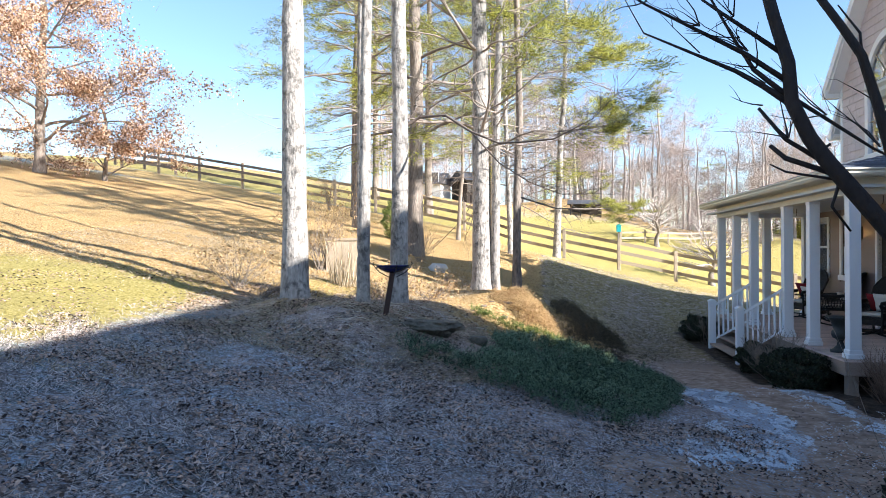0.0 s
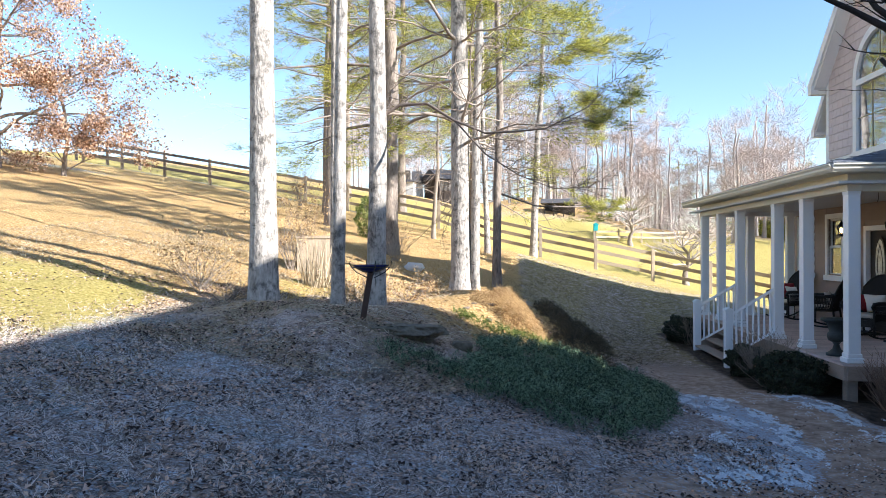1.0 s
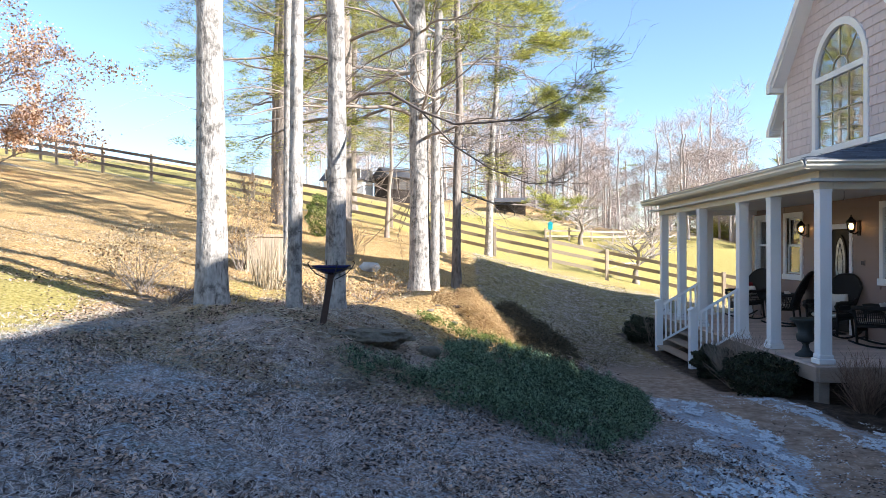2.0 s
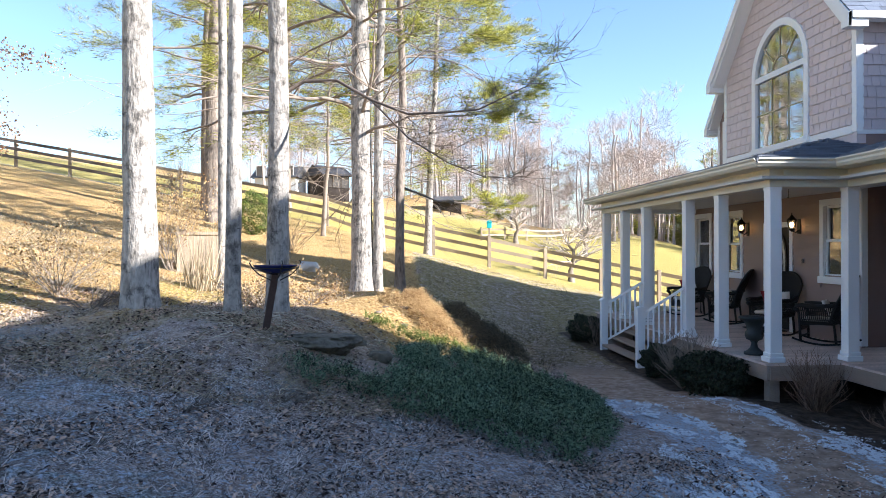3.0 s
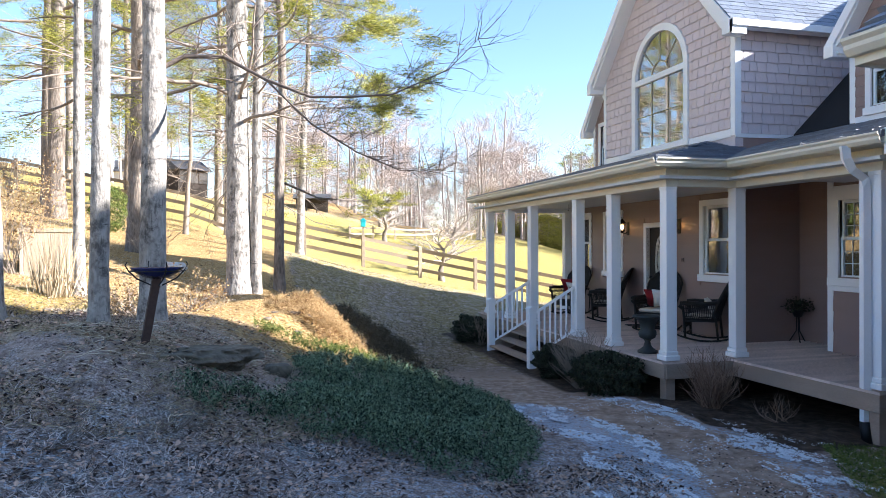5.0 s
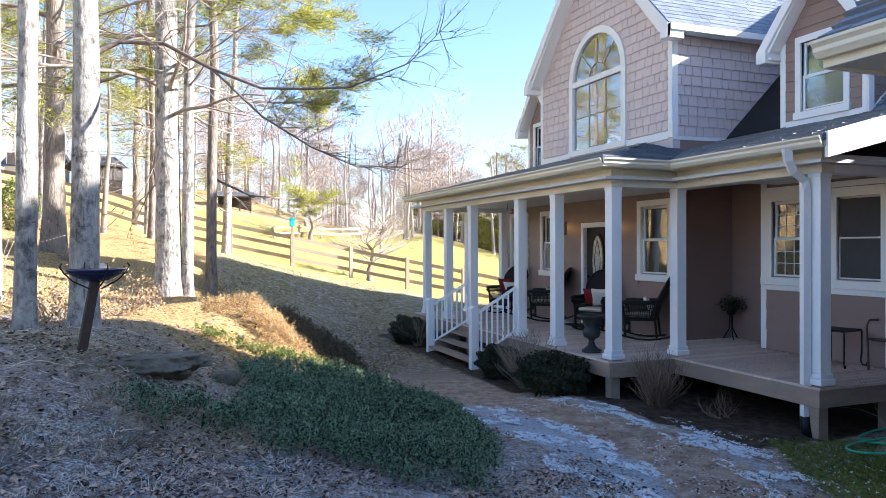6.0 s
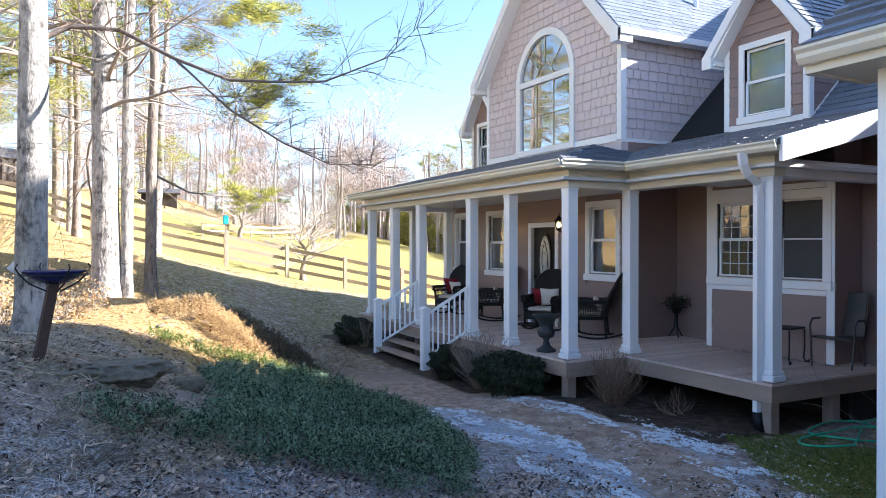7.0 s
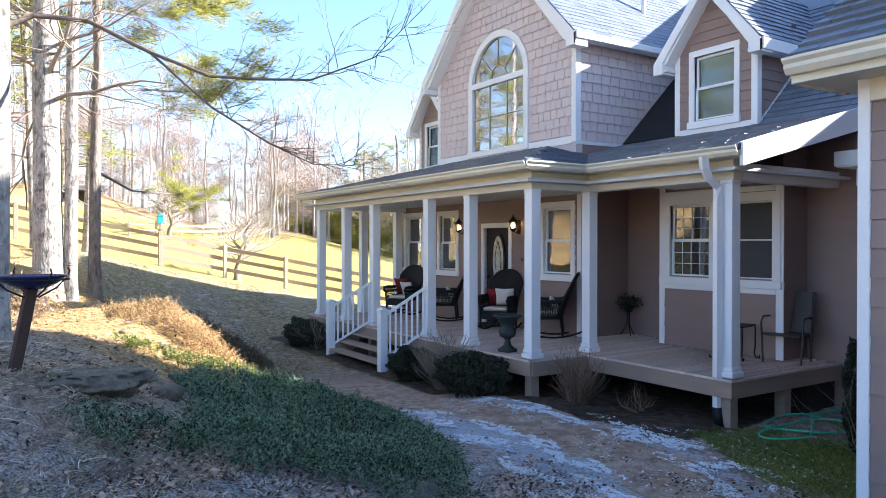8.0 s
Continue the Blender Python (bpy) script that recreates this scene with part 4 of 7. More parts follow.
part("door_frame", boxes((WALL - 0.035, WALL + 0.06, y0 - 0.1, y0, 0, z1 + 0.1), (WALL - 0.035, WALL + 0.06, y1, y1 + 0.1, 0, z1 + 0.1), (WALL - 0.039, WALL + 0.06, y0, y1, z1, z1 + 0.1), bevel=0.004), WHITE, door)
bm = bmesh.new()
ym, zm = (y0 + y1) / 2, 1.33
oval = [(ym + 0.19 * math.cos(a), zm + 0.50 * math.sin(a)) for a in np.linspace(0, 2 * math.pi, 33)[:-1]]
big = [(ym + 0.235 * math.cos(a), zm + 0.56 * math.sin(a)) for a in np.linspace(0, 2 * math.pi, 33)[:-1]]
prism(bm, oval, "x", WALL + 0.03, WALL + 0.049)
OVAL = material("leaded_oval_glass", (0.30, 0.32, 0.30), 0.08, 0.5, 14, 6, 0.1, second=(0.7, 0.72, 0.66), specular=0.9)
part("oval_light", bm, OVAL, door, "frosted leaded oval glass")
part("oval_moulding", band(bmesh.new(), big + big[:1], oval + oval[:1], WALL + 0.02, WALL + 0.05), DOORWOOD, door)
lead = Bundle()
for s in (-1, 1):
    lead.add([(WALL + 0.026, ym + s * 0.1 * math.sin(t * math.pi), zm - 0.4 + 0.8 * t) for t in np.linspace(0, 1, 12)], [0.006] * 12, 5)
lead.make("lead_line", IRON, door)
bm = turned([(0.0, 0), (0.028, 0.005), (0.03, 0.03), (0.012, 0.05), (0.0, 0.055)], 12)
bmesh.ops.transform(bm, matrix=pose(WALL + 0.05, y1 - 0.08, 0.98, 0, -90, 0), verts=bm.verts)
part("door_knob", bm, IRON, door)
part("panel", boxes((WALL + 0.035, WALL + 0.05, ym - 0.26, ym + 0.26, 0.16, 0.6), bevel=0.012), DOORWOOD, door)

# ---- porch ----
tagged(part("ceiling", boxes((EX0 + 0.14, WALL - 0.001, EY0 + 0.14, EYF - 0.14, 2.56, 2.60), (EX1 + 0.14, RECESS - 0.001, EY1 + 0.14, EY0 + 0.139, 2.56, 2.60)), CEIL), "white painted board porch ceiling", "ceiling", kind="structure")
deck = thing("porch_deck", (0, 0, 0), "weathered timber porch deck on posts", "deck", kind="structure")
DX0, DX1 = -0.16, 0.95
part("rim_joist", boxes((DX0 - 0.02, DX0 + 0.02, -0.16, 8.0, -0.24, -0.03), (DX0 + 0.02, DX1 + 0.02, -0.18, -0.14, -0.24, -0.03), (DX1 - 0.02, DX1 + 0.02, -2.66, -0.18, -0.24, -0.03),
                       (DX1 + 0.02, RECESS, -2.66, -2.62, -0.24, -0.03), bevel=0.004), RIM, deck)
for px, py in ((-0.05, -0.05), (1.06, -2.53), (-0.05, 2.9), (-0.05, 5.0), (-0.05, 7.75), (2.2, -2.53)):
    part("deck_post", boxes((px - 0.075, px + 0.075, py - 0.075, py + 0.075, gz(px, py) - 0.15, -0.24), bevel=0.006), RIM, deck)
# added walls, coloured near-black to paint the shade below the deck
part("crawl_wall", boxes((1.3, 1.4, 0.3, 8.0, -0.9, -0.25)), CRAWLSHADE, deck)
part("crawl_wall", boxes((2.6, 2.7, -2.5, 0.3, -0.9, -0.25)), CRAWLSHADE, deck)
part("crawl_wall", boxes((2.7, 3.4, -2.56, -2.5, -0.9, -0.25)), CRAWLSHADE, deck)
board = wedge_mesh("deck_plank", DECK, 0.03, 0.03)
y = -2.68
while y < 8.0:
    a = DX1 - 0.04 if y < -0.2 else DX0 - 0.04
    b = WALL if y > 1.4 else RECESS
    ob = new("deck_board", board)
    ob.matrix_basis = Matrix.Translation((a, y + 0.136, 0)) @ pose(0, 0, 0, 90, 0, 0) @ Matrix.Diagonal((b - a, 1, 0.136, 1))
    ob.parent = deck
    y += 0.14

COLUMNS = [(0, 0), (0, 1.58), (0, 2.87), (0, 5.0), (0, 6.36), (0, 7.75), (1.14, 0), (1.12, -2.5), (1.1, 7.75), (2.05, 7.75)]


def column(h=2.46):
    ob = thing("porch_column", (0, 0, 0), "square white painted porch column with a stepped base", "column", "porch columns")
    w = 0.085
    part("shaft", boxes((-w, w, -w, w, 0.13, h - 0.04), bevel=0.006), WHITE, ob)
    part("base", boxes((-w - 0.034, w + 0.034, -w - 0.034, w + 0.034, 0, 0.075), (-w - 0.016, w + 0.016, -w - 0.016, w + 0.016, 0.075, 0.135), bevel=0.01), WHITE, ob)
    part("cap", boxes((-w - 0.006, w + 0.006, -w - 0.006, w + 0.006, h - 0.045, h), bevel=0.004), WHITE, ob)
    return ob


col = column()
for i, (x, y) in enumerate(COLUMNS):
    if i:
        copy_thing(col, Matrix.Translation((x, y, 0)))
beam = thing("porch_beam", (0, 0, 0), "cream painted porch beam under the eave", "beam", kind="structure")
part("beam_front", boxes((-0.1, 0.1, -0.1, 7.85, 2.46, 2.72), bevel=0.004), CREAM, beam)
part("beam_return", boxes((0.1, 1.24, -0.1, 0.1, 2.46, 2.72), bevel=0.004), CREAM, beam)
part("beam_setback", boxes((1.04, 1.24, -2.6, -0.1, 2.46, 2.72), bevel=0.004), CREAM, beam)
part("beam_end", boxes((1.24, RECESS + 0.05, -2.6, -2.42, 2.46, 2.68), bevel=0.004), WHITE, beam)
part("beam_far", boxes((0.1, 3.0, 7.66, 7.84, 2.46, 2.72), bevel=0.004), WHITE, beam)
gutter = thing("gutter", (0, 0, 0), "cream metal gutter along the porch eave", "gutter", kind="structure")


def gutter_run(a, b, z=EAVE_Z, side=(-1, 0), name="gutter_run", parent=gutter, mat=CREAM):
    """A gutter of ogee section from a to b; side points away from the roof."""
    sx, sy = side
    prof = [(0.0, 0.0), (0.0, -0.115), (0.055, -0.115), (0.085, -0.075), (0.085, -0.045), (0.112, -0.02), (0.112, 0.0), (0.104, 0.0), (0.075, -0.06), (0.05, -0.105), (0.012, -0.105), (0.012, 0.0)]
    bm = bmesh.new()
    ra = [bm.verts.new((a[0] + sx * p, a[1] + sy * p, z + q)) for p, q in prof]
    rb = [bm.verts.new((b[0] + sx * p, b[1] + sy * p, z + q)) for p, q in prof]
    for i in range(len(prof)):
        j = (i + 1) % len(prof)
        bm.faces.new((ra[i], ra[j], rb[j], rb[i]))
    bm.faces.new(ra)
    bm.faces.new(rb[::-1])
    bmesh.ops.recalc_face_normals(bm, faces=bm.faces[:])
    return part(name, bm, mat, parent)


gutter_run((EX0 + 0.06, EY0), (EX0 + 0.06, EYF - 0.06))
gutter_run((EX0, EY0 + 0.06), (EX1 + 0.06, EY0 + 0.06), side=(0, -1))
gutter_run((EX1 + 0.06, EY0), (EX1 + 0.06, EY1), side=(-1, 0))
part("fascia", boxes((EX0 + 0.06, EX0 + 0.09, EY0 + 0.06, EYF - 0.06, 2.71, 2.83), (EX0 + 0.09, EX1 + 0.06, EY0 + 0.06, EY0 + 0.09, 2.71, 2.83), (EX1 + 0.06, EX1 + 0.09, EY1, EY0 + 0.06, 2.71, 2.83)), CREAM, gutter)
part("soffit", boxes((EX0 + 0.09, -0.1, EY0 + 0.09, EYF - 0.09, 2.712, 2.728), (EX1 + 0.09, 1.04, EY1 + 0.02, EY0 + 0.08, 2.712, 2.728), (-0.1, 1.04, EY0 + 0.09, -0.1, 2.712, 2.728)), CREAM, gutter)
# rake of the porch roof at its near end
bm = bmesh.new()
prism(bm, [(EX1 + 0.06, EAVE_Z + 0.045), (3.6, EAVE_Z + PITCH * (3.6 - EX1) + 0.045), (3.6, EAVE_Z + PITCH * (3.6 - EX1) - 0.27), (EX1 + 0.06, EAVE_Z - 0.24)], "y", EY1 - 0.03, EY1 + 0.02)
part("rake_board", bm, WHITE, house)
bm = bmesh.new()
prism(bm, [(3.6, RZ), (RIDGE_X, RIDGE_Z - 0.02), (RIDGE_X, RIDGE_Z - 0.3), (3.6, RZ - 0.26)], "y", EY1 - 0.03, EY1 + 0.02)
part("rake_board", bm, WHITE, house)
trim("eave_return", (3.02, 3.62, -3.32, -2.78, 2.70, 2.74), (3.0, 3.04, -3.34, -2.76, 2.72, 2.92), (3.3, 3.42, -3.0, -2.9, 2.46, 2.70))
spout = thing("downspout", (0, 0, 0), "white square downspout beside the porch column", "downspout")
sp = Bundle()
sp.add([(EX1 + 0.0, -2.42, 2.74), (EX1 + 0.02, -2.42, 2.60), (EX1 + 0.10, -2.42, 2.48), (0.97, -2.42, 2.38), (0.985, -2.42, 2.25), (0.985, -2.42, -0.40)], [0.062] * 6, 4)
sp.make("spout_pipe", WHITE, spout, smooth=False)
sb = Bundle()
sb.add([(0.985, -2.42, -0.38), (0.985, -2.43, -0.5), (0.98, -2.46, -0.62)], [0.065, 0.065, 0.065], 10, True)
sb.make("drain_boot", IRON, spout, "black plastic drain pipe")

# ---- stairs ----
stairs = thing("porch_stairs", (0, 0, 0), "timber porch steps with closed sides", "stairs", kind="structure")
SY0, SY1 = 3.24, 5.40
for i in range(3):
    z = -0.155 * (i + 1) + 0.01
    x = DX0 - 0.21 * i
    part("tread", boxes((x - 0.26, x, SY0, SY1, z - 0.04, z), bevel=0.006), RIM, stairs)
for yy in (SY0 - 0.04, SY1):
    bm = bmesh.new()
    g = gz(-0.9, yy)
    prism(bm, [(DX0, -0.03), (DX0, -0.45), (-0.62, g - 0.05), (-0.84, g - 0.05), (-0.84, -0.46)], "y", yy, yy + 0.04)
    part("stringer", bm, RIM, stairs)


def stair_rail(y, ytop):
    """A newel at the foot of the steps, and sloping rails back to the porch column."""
    ob = thing("stair_railing", (0, 0, 0), "white painted stair railing with square balusters", "railing", "stair railings")
    nx, w = -0.78, 0.07
    part("newel", boxes((nx - w, nx + w, y - w, y + w, gz(nx, y) - 0.05, 0.475), bevel=0.005), WHITE, ob)
    bm = bmesh.new()
    prism(bm, [(nx - w - 0.015, 0.475), (nx + w + 0.015, 0.475), (nx + w + 0.015, 0.495), (nx + 0.02, 0.535), (nx - 0.02, 0.535), (nx - w - 0.015, 0.495)], "y", y - w - 0.015, y + w + 0.015)
    part("newel_cap", bm, WHITE, ob)
    foot, head = Vector((nx + w - 0.01, y, 0)), Vector((-0.08, ytop, 0))
    across = (head - foot).cross(Vector((0, 0, 1))).normalized()
    def bar(name, a, b, half, tall):
        bm = bmesh.new()
        ring = [[bm.verts.new(p + across * u + Vector((0, 0, v))) for u, v in ((-half, 0), (half, 0), (half, tall), (-half, tall))] for p in (a, b)]
        bm.faces.new(ring[0])
        bm.faces.new(ring[1][::-1])
        for i in range(4):
            j = (i + 1) % 4
            bm.faces.new((ring[0][j], ring[0][i], ring[1][i], ring[1][j]))
        bmesh.ops.recalc_face_normals(bm, faces=bm.faces[:])
        part(name, bm, WHITE, ob)
    up = Vector((0, 0, 1))
    bar("top_rail", foot + up * 0.37, head + up * 0.86, 0.036, 0.06)
    bar("bottom_rail", foot - up * 0.40, head + up * 0.09, 0.03, 0.05)
    for i in range(7):
        f = (i + 0.7) / 7.4
        p = foot.lerp(head, f)
        bar("baluster", p + up * (-0.37 + f * 0.49) - across * 0.001, p + up * (-0.37 + f * 0.49) + across * 0.001 + (head - foot).normalized() * 0.034, 0.017, 0.76)


stair_rail(3.2, 2.87)
stair_rail(5.45, 5.0)

# ---- garage wing ----
garage = thing("garage", (0, 0, 0), "taupe lap-sided garage wing with cream trim", "garage")
GAX, GAY, GTOP = -1.50, -5.45, 2.83
GEX, GEY, GEZ, GAP = -1.93, -5.16, 2.98, 0.80
# unseen ridge, placed so that its shadow ends at the lawn's shadow edge
GRX = 3.9
GRZ = GEZ + (GRX - GEX) * GAP
part("wall", boxes((GAX, GAX + 0.16, -22, GAY, -0.7, GTOP), (GAX + 0.16, 8.1, GAY - 0.16, GAY, -0.7, GTOP + 0.1), (7.94, 8.1, -22, GAY - 0.16, -0.7, GTOP + 0.1), (GAX, 8.1, -22.16, -22, -0.7, GTOP + 0.1)), SIDING, garage)
clad(garage, "-x", GAX, -0.62, GTOP, lambda z: [(-12.0, GAY - 0.066)], [], BOARD_MESH, 0.205, seed=41)
trim("corner_board", (GAX - 0.03, GAX, GAY - 0.066, GAY + 0.02, -0.6, GTOP), (GAX, GAX + 0.12, GAY, GAY + 0.02, -0.6, GTOP), parent=garage)
trim("frieze_board", (GAX - 0.035, GAX, -22, GAY - 0.066, GTOP - 0.16, GTOP), parent=garage, mat=CREAM)
part("soffit", boxes((GEX + 0.06, GAX, -22, GEY, GTOP, GTOP + 0.03), (GAX, GRX, GAY, GEY, GTOP, GTOP + 0.03)), CREAM, garage)
part("fascia", boxes((GEX + 0.03, GEX + 0.06, -22, GEY, GTOP - 0.02, GEZ)), CREAM, garage)
trim("eave_box", (GEX + 0.06, GAX + 0.3, GEY - 0.02, GEY + 0.02, GTOP - 0.02, GEZ + 0.05), parent=garage, mat=CREAM)
gutter_run((GEX + 0.03, -22), (GEX + 0.03, GEY + 0.01), z=GEZ, parent=garage)
slab("roof_plane", [(GEX, -22, GEZ), (GEX, GEY, GEZ), (GRX, GEY, GRZ), (GRX, -22, GRZ)], 0.09, ROOF, garage)
# unseen back slope, cut short to let sun through to the bank
slab("roof_plane", [(8.5, -22, GEZ), (8.5, GEY - 0.2, GEZ), (GRX, GEY - 0.2, GRZ), (GRX, -22, GRZ)], 0.09, ROOF, garage)
bm = bmesh.new()
prism(bm, [(GAX, GTOP), (8.1, GTOP), (GRX, GRZ - 0.15)], "y", GAY - 0.12, GAY)
part("end_gable_wall", bm, SIDING, garage)
shingled("roof_shingles", garage, (GEX, -9.0, GEZ), (0, 1, 0), (1, 0, GAP), lambda u, v: True, 9.0 + GEY, 3.2, seed=51, tab=0.34, course=0.15, lift=0.032,
         pick=lambda u, v: u > 2.2 and v < 2.2)
# low link between garage and house
part("link_wall", boxes((4.2, 4.36, GAY, -2.6, -0.7, 2.6)), SIDING, garage)
slab("link_roof", [(3.75, GAY, 2.55), (3.75, -2.62, 2.55), (6.5, -2.62, 5.25), (6.5, GAY, 5.25)], 0.06, ROOF, garage)
trim("link_fascia", (3.72, 3.76, GAY, -2.64, 2.40, 2.55), parent=garage)

# ---- trees: trunks ----
def trunk_line(base, lean, h, r, seed, bend=0.12, n=14, knots=0.0):
    rng = random.Random(seed)
    pts, rad = [], []
    p1, p2, p3, p4 = (rng.uniform(0, 6.28) for _ in range(4))
    for i in range(n + 1):
        t = i / n
        wx = bend * 0.5 * t * (math.sin(9 * t + p1) + 0.5 * math.sin(23 * t + p2))
        wy = bend * 0.5 * t * (math.sin(8 * t + p3) + 0.5 * math.sin(21 * t + p4))
        pts.append((base[0] + lean[0] * t * h + wx, base[1] + lean[1] * t * h + wy, base[2] - 0.15 + t * h))
        rad.append(r * (1 - 0.62 * t) * (1 + 0.34 * math.exp(-t * h / 0.22)) * (1 + rng.uniform(-knots, knots)))
    return pts, rad


def branch(bundle, start, direction, length, r, rng, depth, droop=0.0, sides=5, tips=None, spread=0.75, kids=3):
    """A limb that wanders, tapers and forks."""
    n = max(3, int(length / 0.35))
    n = min(n, 9)
    p, d = Vector(start), Vector(direction).normalized()
    pts, rad = [p.copy()], [r]
    for i in range(n):
        d = (d + Vector((rng.uniform(-1, 1), rng.uniform(-1, 1), rng.uniform(-1, 1) - droop)) * 0.24).normalized()
        p = p + d * (length / n)
        pts.append(p.copy())
        rad.append(r * (1 - 0.75 * (i + 1) / n))
    bundle.add(pts, rad, sides)
    if tips is not None and depth <= 1:
        tips += [(pts[k], d.copy()) for k in range(len(pts) // 2, len(pts))]
    if depth > 0:
        for _ in range(kids + (depth > 1)):
            k = rng.randint(max(1, n // 4), n)
            nd = (d + Vector((rng.uniform(-1, 1), rng.uniform(-1, 1), rng.uniform(-0.7, 0.8))) * spread).normalized()
            branch(bundle, pts[k], nd, length * rng.uniform(0.4, 0.68), rad[k] * 0.62 + 0.001, rng, depth - 1, droop, max(3, sides - 1), tips, spread, kids)


def bark_trunk(pts, rad, seed, sides=28, rings=120, deep=0.045):
    """A trunk with upright furrows, lumps and a flared, lobed foot."""
    p, r = np.array(pts), np.array(rad)
    k = np.linspace(0, len(p) - 1, rings) if rings > len(p) else np.arange(len(p))
    at = np.stack([np.interp(k, np.arange(len(p)), p[:, i]) for i in range(3)], 1)
    rr = np.interp(k, np.arange(len(p)), r)
    a = 2 * math.pi * np.arange(sides) / sides
    verts = []
    for i in range(len(at)):
        h = at[i, 2] - p[0, 2]
        for t in a:
            q = Vector((math.cos(t) * 2.6 + seed, math.sin(t) * 2.6, h * 1.3))
            furrow = noise.noise(Vector((math.cos(t) * 6 + seed, math.sin(t) * 6, h * 1.9)))
            s = 1 + deep * noise.noise(q) * 1.4 + deep * 0.8 * furrow + 0.10 * math.exp(-h / 0.3) * math.sin(3 * t + seed)
            verts.append((at[i, 0] + math.cos(t) * rr[i] * s, at[i, 1] + math.sin(t) * rr[i] * s, at[i, 2]))
    i, j = np.meshgrid(np.arange(len(at) - 1), np.arange(sides), indexing="ij")
    n = (j + 1) % sides
    faces = np.stack((i * sides + j, i * sides + n, (i + 1) * sides + n, (i + 1) * sides + j), -1).reshape(-1, 4)
    return verts, faces




def yard_tree(x, y, r, h, lean, seed, label, limbs, bark=BARK, crown_from=0.35, reach=2.6, kids=3, depth=2, dead_from=0.12):
    ob = thing("yard_tree", (0, 0, 0), label, "tree", "yard trees")
    base = (x, y, gz(x, y))
    pts, rad = trunk_line(base, lean, h, r, seed, 0.12, 44, 0.025)
    quick("trunk", *bark_trunk(pts, rad, seed), bark, ob, smooth=True)
    rng = random.Random(seed + 100)
    lb = Bundle()
    tips = []
    for i in range(limbs):
        t = rng.uniform(dead_from, 0.95) if i % 3 == 0 else rng.uniform(crown_from, 0.98)
        k = t * (len(pts) - 1)
        a, f = int(k), k - int(k)
        p = Vector(pts[a]).lerp(Vector(pts[min(a + 1, len(pts) - 1)]), f)
        ang = rng.uniform(0, 2 * math.pi)
        d = Vector((math.cos(ang), math.sin(ang), rng.uniform(-0.15, 0.55)))
        branch(lb, p, d, reach * rng.uniform(0.5, 1.1), rad[a] * rng.uniform(0.14, 0.26), rng, depth, 0.12, 5, tips, kids=kids)
    tagged(lb.make("branchwork", TWIG, ob), kind="stuff")
    return ob, tips


def needles(name, parent, tips, per, size, mat, seed, spread=0.14, blade=0.012, squash=0.6):
    """Tufts of needles round branch tips, as narrow blades in one mesh."""
    rng = np.random.default_rng(seed)
    c = np.array([tuple(p) for p, _ in tips])
    c = np.repeat(c, per, 0) + rng.normal(0, spread, (len(c) * per, 3)) * (1, 1, squash)
    d = rng.normal(0, 1, c.shape)
    d[:, 2] = np.abs(d[:, 2]) * 0.5
    d += np.repeat(np.array([tuple(q) for _, q in tips]), per, 0) * 0.9
    d /= np.linalg.norm(d, axis=1)[:, None]
    w = np.cross(d, rng.normal(0, 1, c.shape))
    w /= np.linalg.norm(w, axis=1)[:, None]
    ln = size * rng.uniform(0.6, 1.2, (len(c), 1))
    v = np.stack((c - w * blade, c + w * blade, c + d * ln), 1).reshape(-1, 3)
    f = np.arange(len(v)).reshape(-1, 3)
    return quick(name, v, f, mat, parent)


def flakes(name, parent, centres, normals, size, mat, seed, aspect=0.6):
    """Small four-cornered leaves, slightly folded, in one mesh."""
    rng = np.random.default_rng(seed)
    c, nrm = np.asarray(centres, dtype=float), np.asarray(normals, dtype=float)
    nrm = nrm / np.linalg.norm(nrm, axis=1)[:, None]
    a = np.cross(nrm, rng.normal(0, 1, c.shape))
    a /= np.linalg.norm(a, axis=1)[:, None]
    b = np.cross(nrm, a)
    s = size * rng.uniform(0.55, 1.25, (len(c), 1))
    v = np.stack((c - a * s, c - b * s * aspect + nrm * s * 0.3, c + a * s, c + b * s * aspect + nrm * s * 0.3), 1).reshape(-1, 3)
    return quick(name, v, np.arange(len(v)).reshape(-1, 4), mat, parent)


PALE = "tall pale-barked hardwood with bare limbs beside the lawn"
yard_tree(-8.12, -1.68, 0.186, 13, (-0.006, 0.004), 1, "thick pale-barked hardwood with a straight bare trunk", 14, dead_from=0.5)
yard_tree(-7.13, -1.7, 0.088, 13, (0.012, -0.002), 2, "slim pale-barked hardwood with small dead twigs", 12, dead_from=0.5)
yard_tree(-6.72, -1.2, 0.13, 13, (0.012, 0.0), 3, "pale-barked hardwood with scarred bark behind the bird feeder", 18, dead_from=0.42)
yard_tree(-5.92, 4.35, 0.215, 15, (-0.002, 0.01), 4, PALE, 70, reach=3.6, dead_from=0.2, crown_from=0.22)
yard_tree(-5.62, 4.3, 0.10, 14, (0.012, 0.006), 5, "slender pale trunk standing close to a thicker one", 34, reach=3, dead_from=0.22, crown_from=0.25)
yard_tree(-3.95, 17.3, 0.15, 11, (0.045, 0.0), 7, "leaning bare hardwood beside the board fence", 44, reach=3.8, dead_from=0.2, crown_from=0.22)
yard_tree(-5.6, 13.5, 0.10, 11, (-0.03, 0.01), 8, "slender bare hardwood on the slope", 60, reach=3.4, crown_from=0.22)
yard_tree(-7.9, 1.3, 0.075, 13, (0.006, 0.0), 9, "slim pale trunk behind the dry grass clump", 10, dead_from=0.5)
yard_tree(-7.7, 16.0, 0.09, 5.5, (0.05, 0.0), 10, "small crooked bare tree beside the fence", 22, TWIG, 0.3, 1.8)
